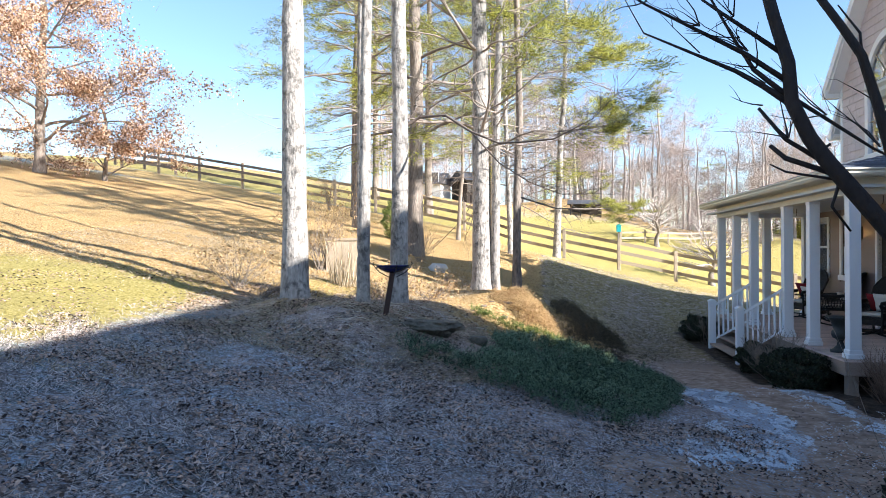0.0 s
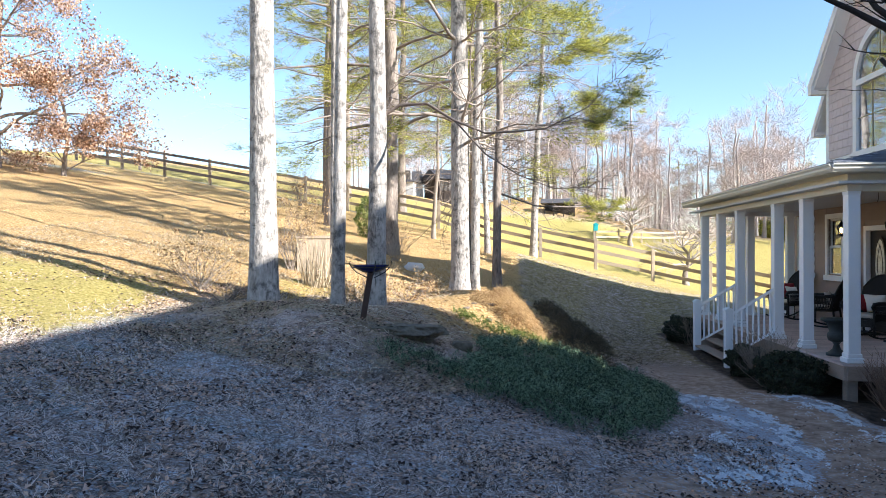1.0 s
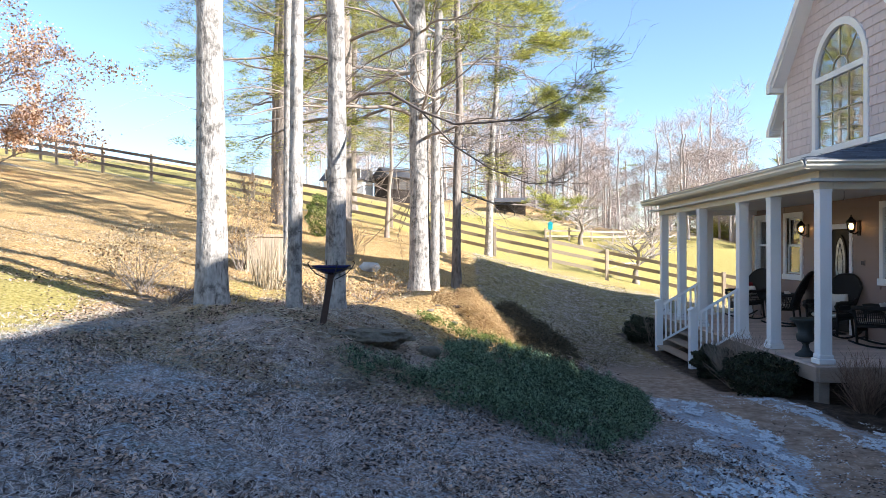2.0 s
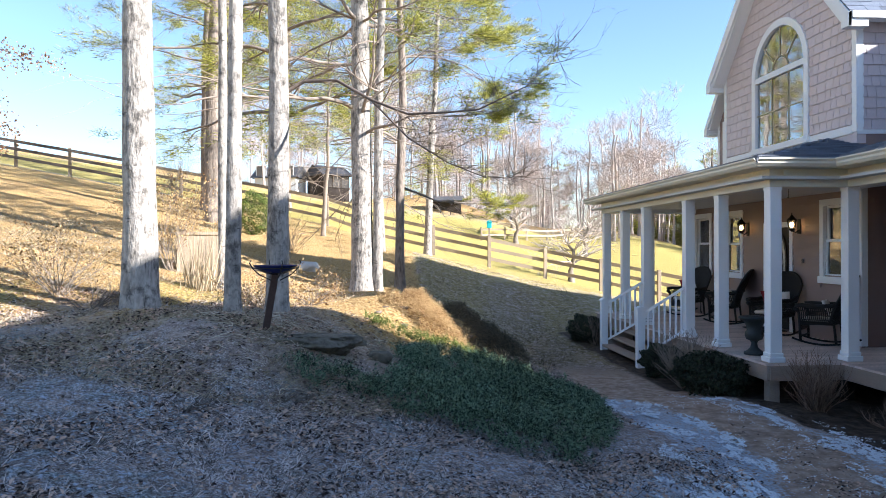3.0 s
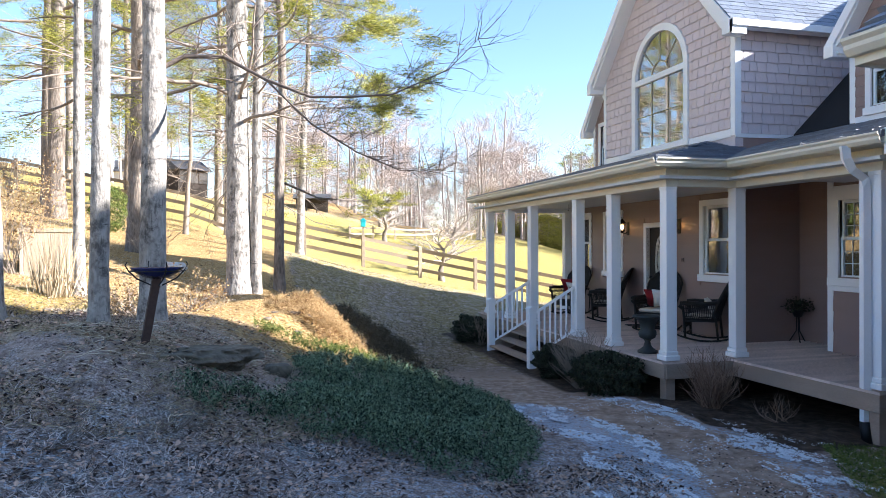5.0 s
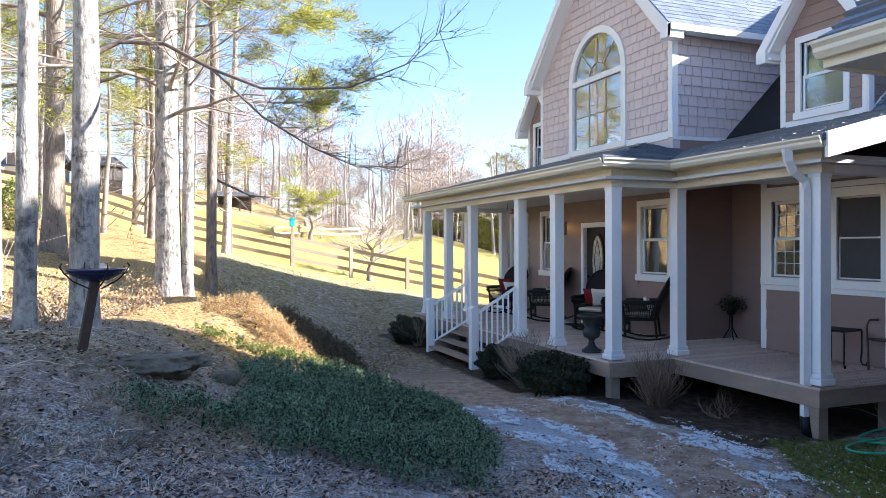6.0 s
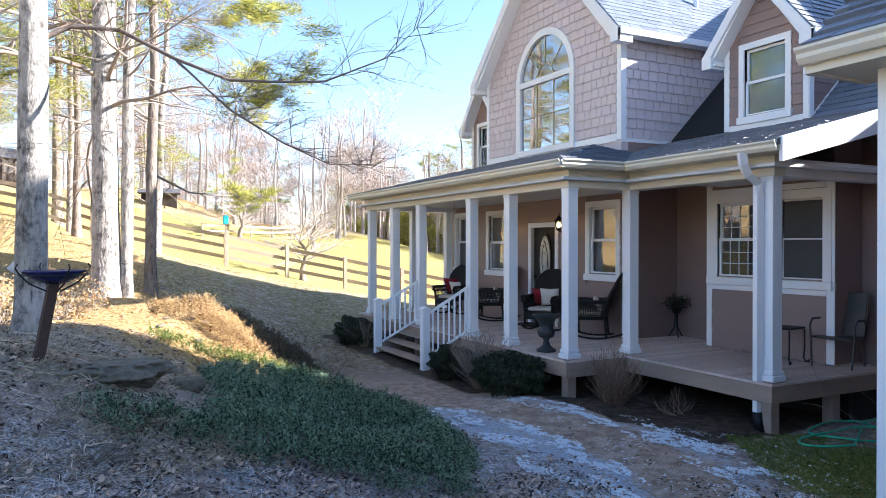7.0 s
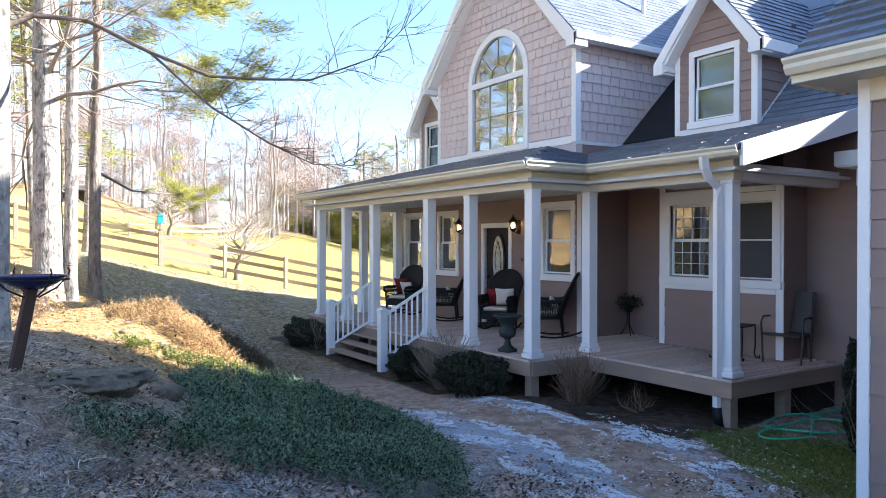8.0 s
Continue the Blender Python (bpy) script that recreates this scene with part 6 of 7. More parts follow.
def juniper(name, poly, count, tall, mat, seed, label, thin=None, leaf=0.017):
    """Creeping juniper: upright feathery sprigs in lumpy mounds, thinner at the edge."""
    x, y, rng = scatter(poly, count, seed)
    e = edge_distance(poly, x, y)
    clump = np.sin(5.1 * x + 2 * np.sin(3.3 * y)) * np.sin(4.3 * y + 1.7 * np.sin(4.1 * x))
    fine = np.sin(13 * x + 3 * np.sin(7 * y)) * np.sin(12 * y + 2 * np.sin(9 * x))
    keep = (e > 0.22 * (0.5 + 0.6 * clump + 0.5 * fine) + rng.normal(0, 0.04, x.shape)) & (fine + rng.normal(0, 0.25, x.shape) > -0.45)
    if thin is not None:
        keep &= rng.uniform(0, 1, x.shape) < thin(x, y) * (1 + 0.8 * fine)
    x, y, e, clump, fine = x[keep], y[keep], e[keep], clump[keep], fine[keep]
    top = tall * (0.35 + 0.65 * smooth(0, 0.5, e)) * (1 + 0.40 * clump + 0.60 * fine)
    foot = np.stack((x, y, height(x, y) + np.maximum(top, 0.03) * rng.uniform(0.6, 1.0, x.shape)), 1)
    d = rng.normal(0, 0.6, foot.shape) + (0.15, -0.25, 0.8)
    d /= np.linalg.norm(d, axis=1)[:, None]
    per = 12
    t = np.tile(np.linspace(0.1, 1.0, per), len(foot))[:, None]
    ln = np.repeat(rng.uniform(0.06, 0.13, (len(foot), 1)), per, 0)
    c = np.repeat(foot, per, 0) + np.repeat(d, per, 0) * ln * t
    out = rng.normal(0, 1, c.shape)
    c = c + out * 0.015 * (1.15 - t)
    return tagged(flakes(name, None, c, out + 0.3 * np.repeat(d, per, 0), leaf, mat, seed + 1, 0.24), label, "ground cover", kind="stuff")


IVYBED = [(-6.5, -3.2), (-6.0, -3.5), (-5.6, -3.35), (-5.1, -3.5), (-4.4, -4.0), (-3.8, -3.95), (-3.3, -3.3), (-2.95, -2.4), (-2.6, -0.9), (-2.45, 0.1), (-2.85, 0.5), (-3.4, 0.95), (-4.3, -0.75), (-5.0, -0.85), (-5.5, -1.5), (-5.45, -2.2), (-5.75, -2.75)]
juniper("ground_cover", IVYBED, 24000, 0.16, IVY, 500, "dense dark evergreen ground cover spilling down the bank", lambda x, y: 0.7 + 0.5 * smooth(-5.9, -4.9, x))
HEATH = [(-5.9, 1.9), (-5.0, 1.6), (-4.5, 1.1), (-4.3, -0.2), (-4.35, -0.7), (-5.0, -0.55), (-5.4, 0.1)]
juniper("heather_bed", HEATH, 6500, 0.17, RUSTSHRUB, 502, "rust-brown low heather along the bank", lambda x, y: 0.55 + 0.5 * smooth(-5.5, -4.7, x), 0.016)
# sun on the juniper along the shadow line, painted as a brighter green strip
juniper("green_edge", [(-5.9, -0.5), (-5.0, -0.6), (-4.4, -0.55), (-3.95, -1.0), (-4.1, -1.3), (-4.9, -0.95), (-5.6, -0.85)], 1500, 0.15, GREENGRASS, 504, "juniper sprigs along the crest, coloured yellow-green as if sunlit")
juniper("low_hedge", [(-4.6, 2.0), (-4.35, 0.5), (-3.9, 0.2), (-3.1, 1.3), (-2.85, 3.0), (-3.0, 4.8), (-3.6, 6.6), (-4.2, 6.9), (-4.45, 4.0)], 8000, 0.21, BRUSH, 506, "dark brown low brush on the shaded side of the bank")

lawn = [(-12.5, -9.5), (-1.2, -9.5), (-0.6, -4.6), (-2.2, -2.6), (-3.3, -3.4), (-4.3, -3.9), (-5.8, -2.2), (-6.5, -0.2), (-12.5, 0.0)]
x, y, rng = scatter(lawn, 210000, 520)
thick = np.array([noise.fractal(Vector((a * 4.5, b * 4.5, 3.3)), 1.0, 2.1, 3) for a, b in zip(x, y)])
bare = np.exp(-((x + 6.2) ** 2 / 2.6 + (y + 2.95) ** 2 / 0.8)) + np.exp(-((x + 8.6) ** 2 / 3.0 + (y + 2.3) ** 2 / 0.5))
near_path = path_distance(x, y)[0] < 0.55 + 0.5 * rng.random(x.shape)
keep = (thick + rng.normal(0, 0.16, x.shape) > -0.02) & ~near_path & (x > -9.5 + 0.25 * (y + 1) + rng.normal(0, 0.25, x.shape)) & (bare < rng.uniform(0.25, 0.8, x.shape))
x, y = x[keep], y[keep]
tagged(blades("turf", x, y, height(x, y) + 0.004, 0.07, 0.0036, GRASS, 521, 0.5), "short dry frosted winter turf", "grass", kind="stuff")
x, y, rng = scatter([(-0.9, -5.4), (2.6, -5.4), (2.4, -3.0), (0.2, -2.6), (-0.7, -3.9)], 26000, 522)
tagged(blades("green_turf", x, y, height(x, y) + 0.003, 0.06, 0.004, GREENGRASS, 523, 0.35), "green tufts of grass beside the frosted path", "grass", kind="stuff")
x, y, rng = scatter([(-15, -6), (-8.2, -6), (-6.0, 2.5), (-6.0, 8), (-15, 9)], 42000, 524)
# fewer blades where the ground colour carries the sunlit patch
sun_patch = smooth(8.9, 10.2, -x) * np.exp(-((x + 12.8) ** 2 / 36 + (y + 3.4) ** 2 / 12))
keep = rng.uniform(0.05, 0.75, x.shape) > sun_patch
x, y = x[keep], y[keep]
tagged(blades("hill_grass", x, y, height(x, y) + 0.003, 0.07, 0.005, STRAW, 525, 0.45), "tan dry grass over the sunlit rise", "grass", kind="stuff")
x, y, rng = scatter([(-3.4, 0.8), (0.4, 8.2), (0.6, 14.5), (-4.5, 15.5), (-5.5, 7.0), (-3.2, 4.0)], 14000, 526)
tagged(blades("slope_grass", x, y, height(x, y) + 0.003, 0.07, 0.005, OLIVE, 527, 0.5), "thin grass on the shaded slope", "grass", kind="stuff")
for nm, poly, n, s in (("leaf_litter", lawn, 36000, 530), ("leaf_litter", [(-15, -4), (-8.4, -4), (-6.6, -1), (-4.6, 2), (-5.6, 12), (-15, 13)], 3200, 531),
                       ("leaf_litter", [(-5.9, -1.9), (-4.5, -3.9), (-2.6, -2.6), (-1.0, -4.4), (-0.7, -2.6), (-2.4, -0.2), (-2.3, 6.0), (-3.0, 7.0)], 1900, 532)):
    x, y, rng = scatter(poly, n * 2, s)
    drift = np.array([noise.fractal(Vector((a * 1.3, b * 1.3, 9.0)), 1.0, 2.1, 4) for a, b in zip(x, y)])
    keep = (drift + rng.normal(0, 0.22, x.shape) > 0.0) & ((x > -9.5 + 0.25 * (y + 1)) | (rng.uniform(0, 1, x.shape) < 0.35))
    x, y = x[keep], y[keep]
    c = np.stack((x, y, height(x, y) + rng.uniform(0.008, 0.03, x.shape)), 1)
    tagged(flakes(nm, None, c, rng.normal(0, 0.35, c.shape) + (0, 0, 1), 0.022, LITTER, s + 5), "scattered brown fallen leaves", "leaves", kind="stuff")
# flattened dry grass, chaff and leaves over the bare mound
mound_patch = [(-9.2, -3.2), (-7.6, -3.9), (-6.2, -4.0), (-5.2, -3.3), (-5.3, -1.8), (-5.6, -0.6), (-7.0, -0.4), (-9.0, -0.9)]
x, y, rng = scatter(mound_patch, 26000, 534)
tagged(blades("dry_thatch", x, y, height(x, y) + 0.004, 0.09, 0.0035, STRAW, 535, 0.8), "flattened tan thatch over the bare mound", "grass", kind="stuff")
x, y, rng = scatter(mound_patch, 3000, 536)
c = np.stack((x, y, height(x, y) + rng.uniform(0.008, 0.03, x.shape)), 1)
tagged(flakes("leaf_litter", None, c, rng.normal(0, 0.45, c.shape) + (0, 0, 1), 0.024, LITTER, 537), "scattered brown fallen leaves", "leaves", kind="stuff")
# crystals of frost along the path
x, y, rng = scatter([(-3.4, -4.2), (-3.4, -5.7), (0.4, -5.2), (0.4, -2.5), (-0.4, -1.2), (-0.8, 0.6), (-2.8, 0.4)], 260000, 545)
d, side = path_distance(x, y)
want = np.where(side > 0, 0.6 * smooth(0.25, 0.5, d) * (1 - smooth(1.1, 1.5, d)), 0.7 * np.exp(-((d - 0.66) / 0.22) ** 2)) + 0.02
want = want * (1 - smooth(-0.4, 0.8, y)) * smooth(-5.3, -4.4, y)
def cells(s):
    return np.array([noise.fractal(Vector((a * s * 1.25, b * s * 0.7, 7.1)), 1.0, 2.1, 4) for a, b in zip(x, y)])
patchy = smooth(-0.02, 0.22, cells(2.6)) * smooth(-0.22, 0.10, cells(13.0))
keep = rng.uniform(0, 1, x.shape) < want * patchy * 2.7
x, y = x[keep], y[keep]
FROST = material("white_hoar_frost", (0.82, 0.86, 0.90), 0.6, 0.15, 200, 6, 0.2, each=0.3)
c = np.stack((x, y, height(x, y) + rng.uniform(0.006, 0.018, x.shape)), 1)
tagged(flakes("frost", None, c, rng.normal(0, 0.25, c.shape) + (0, 0, 1), 0.0125, FROST, 546), "white hoar frost crusting the path edges", "frost", kind="stuff")
# strands of dry straw on the bank
x, y, rng = scatter([(-7.6, -3.4), (-6.2, -3.6), (-5.2, -2.6), (-5.6, -1.0), (-7.4, -1.4)], 420, 540)
straws, rg = Bundle(), random.Random(541)
for a, b_ in zip(x, y):
    ang, ln = rg.gauss(0.5, 0.9) + (3.14 if rg.random() < 0.5 else 0), rg.uniform(0.06, 0.34)
    pts, p_, g_ = [], Vector((a, b_, 0)), rg.uniform(0.008, 0.03)
    for k in range(6):
        pts.append((p_.x, p_.y, gz(p_.x, p_.y) + g_ + rg.uniform(0, 0.014)))
        p_ = p_ + Vector((math.cos(ang), math.sin(ang), 0)) * ln / 5
        ang += rg.gauss(0, 0.35)
    w_ = rg.uniform(0.0016, 0.0042)
    straws.add(pts, [w_ * q for q in (0.8, 1, 1, 0.9, 0.7, 0.4)], 4)
tagged(straws.make("straw", PALESTRAW), "pale curling strands of cut straw on the bank", "straw", kind="stuff")


WHITESTONE = material("white_quartz_stone", (0.62, 0.60, 0.57), 0.85, 0.2, 14, 2.5, 0.5)


def rock(x, y, sx, sy, sz, turn, seed, mat, label, group="", lift=0.25):
    bm = bmesh.new()
    bmesh.ops.create_icosphere(bm, subdivisions=5 if sx > 0.3 else 3, radius=1)
    off = Vector((seed * 3.7, seed * 1.3, 0))
    for v in bm.verts:
        n = noise.noise(v.co * 1.3 + off) * 0.34 - abs(noise.noise(v.co * 3.1 + off)) * 0.26 + noise.noise(v.co * 9 + off) * 0.07 + noise.noise(v.co * 19 + off) * 0.035
        v.co = v.co * (1 + n)
        v.co.z = max(min(v.co.z, 0.5 + 0.12 * noise.noise(v.co * 3 + off)), -0.7)
        if v.co.z < -0.1:
            v.co.x, v.co.y = v.co.x * 0.8, v.co.y * 0.8
    me = part("rock", bm, mat, None, smooth=True)
    me.matrix_basis = pose(x, y, gz(x, y) + sz * lift, 0, 4, turn) @ Matrix.Diagonal((sx, sy, sz, 1))
    return tagged(me, label, "rock", group)


rock(-6.13, -2.5, 0.53, 0.30, 0.17, 36, 1, STONE, "flat lichen-grey boulder set in the bank", lift=0.12)
rock(-5.5, -1.95, 0.15, 0.12, 0.15, 20, 2, STONE, "small grey stone beside the boulder", "bank stones")
rock(-7.2, 6.6, 0.24, 0.18, 0.22, 10, 3, WHITESTONE, "pale rounded stone in the leaf litter", "bank stones", 0.5)
for i, (x, y, s) in enumerate([(-5.2, 0.35, 0.10), (-5.0, 0.65, 0.08), (-5.45, 0.2, 0.09), (-4.75, 0.95, 0.07), (-5.35, 0.7, 0.08), (-5.7, 0.3, 0.07), (-5.55, -0.15, 0.08), (-5.2, -0.4, 0.07), (-5.0, -0.9, 0.09), (-5.25, -1.2, 0.10), (-4.8, -0.6, 0.06), (-5.0, 5.0, 0.16), (-4.8, 5.35, 0.12)]):
    rock(x, y, s * 0.95, s * 0.6, s * 0.55, 40 * i, 5 + i, PALESTONE if i < 9 else STONE, "small pale stone on the crest of the bank", "bank stones")

# dry grass clump
clump = thing("dry_grass_clump", (-8.05, 0.6, gz(-8.05, 0.6)), "tall straw-coloured dry ornamental grass clump", "grass clump")
nr = np.random.default_rng(550)
for ox, oy in ((-0.12, 0.0), (0.1, -0.08), (0.02, 0.12)):
    n = 50
    a, r = nr.uniform(0, 6.28, n), nr.uniform(0, 0.15, n)
    base = np.stack((ox + r * np.cos(a), oy + r * np.sin(a), np.full(n, -0.02)), 1)
    d = np.stack((r * np.cos(a) * 0.9 + ox * 0.5, r * np.sin(a) * 0.9 + oy * 0.5, np.full(n, 1.0)), 1) + nr.normal(0, 0.17, (n, 3))
    d /= np.linalg.norm(d, axis=1)[:, None]
    w = np.cross(d, nr.normal(0, 1, (n, 3)))
    w /= np.linalg.norm(w, axis=1)[:, None]
    ln = nr.uniform(0.4, 1.15, (n, 1))
    v = np.stack((base - w * 0.007, base + w * 0.007, base + d * ln), 1).reshape(-1, 3)
    tagged(quick("tuft", v, np.arange(len(v)).reshape(-1, 3), STRAW, clump), kind="stuff")
box_post = thing("timber_box", pose(-8.75, 3.2, gz(-8.75, 3.2), 0, 0, 15) @ Matrix.Diagonal((1.25, 1.25, 1.45, 1)), "weathered low timber box behind the dry grass", "box")
part("side", boxes((-0.28, -0.24, -0.2, 0.2, -0.1, 0.45), bevel=0.005), PALEFENCE, box_post)
part("side", boxes((0.24, 0.28, -0.2, 0.2, -0.1, 0.45), bevel=0.005), PALEFENCE, box_post)
part("lid", boxes((-0.3, 0.3, -0.22, 0.22, 0.45, 0.49), bevel=0.006), PALEFENCE, box_post)
part("front", boxes((-0.24, 0.24, -0.2, -0.17, -0.1, 0.44), bevel=0.004), PALEFENCE, box_post)


def twig_shrub(x, y, h, r, seed, stems, label, mat=TWIG, leaf=None, leaves=0, name="twiggy_shrub", z=None):
    ob = thing(name, (x, y, gz(x, y) if z is None else z), label, "shrub", "shrubs")
    rng = random.Random(seed)
    b, tips = Bundle(), []
    for i in range(stems):
        a = rng.uniform(0, 6.28)
        branch(b, (rng.uniform(-0.06, 0.06), rng.uniform(-0.06, 0.06), -0.03), (math.cos(a) * r, math.sin(a) * r, h), h * rng.uniform(0.7, 1.05), 0.007, rng, 2, 0, 4, tips, 0.5, 3)
    tagged(b.make("stemwork", mat, ob), kind="stuff")
    if leaf:
        nr = np.random.default_rng(seed)
        c = np.array([tuple(p) for p, _ in tips])
        c = c[nr.integers(0, len(c), leaves)] + nr.normal(0, 0.04, (leaves, 3))
        flakes("foliage", ob, c, nr.normal(0, 1, c.shape), 0.02, leaf, seed)
    return ob


def wand_shrub(x, y, h, r, seed, stems, label, mat):
    """A dense fan of thin upright wands, each with a few side twigs."""
    ob = thing("twiggy_shrub", (x, y, gz(x, y)), label, "shrub", "shrubs")
    rng = random.Random(seed)
    b = Bundle()
    for i in range(stems):
        a, f = rng.uniform(0, 6.28), rng.uniform(0.1, 1.0) ** 0.7
        top = h * rng.uniform(0.4, 1.0) * (1 - 0.3 * f * f)
        bend = rng.uniform(-0.09, 0.09)
        def at(t):
            o = 0.10 * f + r * f * t ** 1.4
            return Vector((math.cos(a) * o + bend * math.sin(3 * t), math.sin(a) * o + bend * math.cos(4 * t), -0.03 + top * t))
        b.add([at(t) for t in (0, 0.3, 0.6, 0.85, 1.0)], [0.0065, 0.0056, 0.0046, 0.0034, 0.002], 4)
        for k in range(6):
            t = rng.uniform(0.3, 0.95)
            p = at(t)
            d = Vector((rng.uniform(-1, 1), rng.uniform(-1, 1), rng.uniform(0.4, 1.4))).normalized()
            ln = rng.uniform(0.06, 0.2)
            b.add([p, p + d * ln * 0.5, p + d * ln + Vector((0, 0, 0.02))], [0.0026, 0.002, 0.001], 3)
    tagged(b.make("stemwork", mat, ob), kind="stuff")
    return ob


def boxwood(x, y, rx, ry, h, seed, label, mat=BOXLEAF, name="boxwood"):
    ob = thing(name, (x, y, gz(x, y)), label, "shrub", "shrubs")
    nr = np.random.default_rng(seed)
    n = 7000
    d = nr.normal(0, 1, (n, 3))
    d /= np.linalg.norm(d, axis=1)[:, None]
    f = nr.uniform(0.6, 1.0, (n, 1)) ** 0.5 * (1 + 0.16 * np.sin(5 * d[:, :1] + seed) * np.sin(6 * d[:, 1:2]) + 0.1 * np.sin(11 * d[:, 2:] + 4 * d[:, :1]))
    c = d * f * (rx, ry, h * 0.52) + (0, 0, h * 0.5)
    c = c[c[:, 2] > 0.02]
    flakes("foliage", ob, c, nr.normal(0, 0.7, c.shape) + d[:len(c)] * 0.6, 0.026, mat, seed)
    b = Bundle()
    rg = random.Random(seed)
    for i in range(9):
        a = rg.uniform(0, 6.28)
        branch(b, (0, 0, -0.02), (math.cos(a), math.sin(a), 1.2), h * 0.75, 0.009, rg, 1, 0, 4)
    tagged(b.make("stemwork", TWIG, ob), kind="stuff")
    return ob


boxwood(-0.62, 0.62, 0.52, 0.62, 0.62, 560, "dark rounded boxwood before the porch")
boxwood(-0.75, 2.2, 0.36, 0.42, 0.55, 561, "dark low boxwood beside the porch steps")
boxwood(-0.75, 6.9, 0.45, 0.6, 0.6, 562, "dark low boxwood beyond the porch steps")
boxwood(-2.38, -7.6, 0.52, 0.52, 1.7, 563, "dark upright evergreen shrub before the garage")
wand_shrub(-0.7, 1.35, 1.05, 0.5, 570, 150, "bare twiggy shrub between the boxwoods", TWIG)
wand_shrub(0.15, -0.78, 0.88, 0.36, 571, 150, "bare reddish twiggy shrub before the porch", REDTWIG)
wand_shrub(0.75, -1.35, 0.32, 0.2, 572, 12, "small bare twigs at the foot of the porch", REDTWIG)
twig_shrub(-0.7, 6.4, 0.7, 0.5, 573, 14, "bare twiggy shrub by the porch corner")
twig_shrub(-9.5, -0.5, 0.75, 0.7, 574, 20, "low rusty shrub at the edge of the shade", leaf=RUSTSHRUB, leaves=900)
twig_shrub(-8.9, -1.1, 0.5, 0.8, 575, 14, "low dark brush heap beside the trunk", mat=DARKBARK)
twig_shrub(-7.0, -0.3, 0.5, 0.7, 576, 20, "low rusty shrub behind the bird bath", leaf=RUSTSHRUB, leaves=900)
twig_shrub(-6.5, 0.4, 0.45, 0.7, 577, 18, "low rusty shrub in the leaf litter", leaf=RUSTSHRUB, leaves=700)
twig_shrub(-7.0, -4.1, 0.22, 0.9, 578, 12, "small dark tuft of twigs on the lawn", mat=DARKBARK)
twig_shrub(-6.3, -3.7, 0.25, 0.9, 579, 14, "small dark tuft of twigs on the lawn", mat=DARKBARK)
twig_shrub(-13.9, 19.8, 2.4, 0.6, 580, 40, "tall bare reddish shrub on the rise", leaf=RUSTSHRUB, leaves=700)
twig_shrub(-9.15, 2.9, 1.05, 0.35, 581, 26, "rust-leaved shrub beside the timber box", leaf=RUSTSHRUB, leaves=2600)
twig_shrub(-7.9, 8.0, 0.9, 0.5, 582, 22, "bare pale shrub by the fence")
boxwood(-9.45, 12.6, 0.5, 0.5, 1.35, 583, "glossy green shrub on the sunlit slope", GREENGRASS, "evergreen_shrub")
boxwood(1.14, -4.1, 0.16, 0.17, 1.3, 584, "dark narrow evergreen beside the garage corner", BOXLEAF, "evergreen_shrub")

# ---- bird bath ----
bath = thing("bird_bath", (-6.6, -2.68, gz(-6.6, -2.68)), "dark blue bird bath bowl on a leaning timber post", "bird bath")
BLUEGLAZE = material("dark_blue_glaze", (0.016, 0.02, 0.09), 0.25, 0.3)
RUSTPOST = material("dark_brown_post", (0.06, 0.036, 0.028), 0.85, 0.3)
BX, BY, BZ = 0.10, -0.03, 0.63
b = Bundle()
b.add([(-0.02, 0.02, -0.1), (BX, BY, BZ - 0.06)], [0.045, 0.045], 4, True)
b.make("post", RUSTPOST, bath, smooth=False)
bm = turned([(0.02, -0.10), (0.09, -0.085), (0.16, -0.05), (0.205, -0.012), (0.212, 0.0), (0.198, 0.0), (0.14, -0.035), (0.05, -0.055), (0.0, -0.058)], 28)
bmesh.ops.translate(bm, verts=bm.verts, vec=(BX, BY, BZ))
part("bowl", bm, BLUEGLAZE, bath, "dark blue glazed bowl", True)
b = Bundle()
b.add([(BX + 0.22 * math.cos(t), BY + 0.22 * math.sin(t), BZ - 0.03) for t in np.linspace(0, 2 * math.pi, 25)], [0.005] * 25, 5)
b.make("wire_ring", IRON, bath)
for k in range(4):
    t = k * math.pi / 2 + 0.4
    b = Bundle()
    b.add([(BX + r * math.cos(t), BY + r * math.sin(t), BZ + z) for r, z in ((0.04, -0.15), (0.16, -0.09), (0.22, -0.03), (0.25, 0.02), (0.235, 0.045))], [0.006] * 5, 5)
    b.make("wire_arm", IRON, bath)

# ---- hose ----
hose = thing("garden_hose", (1.62, -3.1, gz(1.62, -3.1) + 0.03), "green garden hose lying in loose coils on the grass", "hose")
b = Bundle()
line = []
for i in range(90):
    t = i / 90 * 2 * math.pi * 1.7
    rr = 0.44 + 0.11 * math.sin(1.37 * t + 0.6) + 0.05 * math.sin(2.9 * t)
    line.append((rr * math.cos(t) * 1.35 + 0.16 * math.sin(0.43 * t), rr * math.sin(t) * 0.72 + 0.13 * math.cos(0.37 * t), 0.012 + 0.012 * (i / 30)))
line += [(0.75 + 0.1 * i, 0.25 + 0.03 * math.sin(i), 0.02) for i in range(8)]
b.add(line, [0.012] * len(line), 7)
b.make("hose_tube", HOSE, hose)

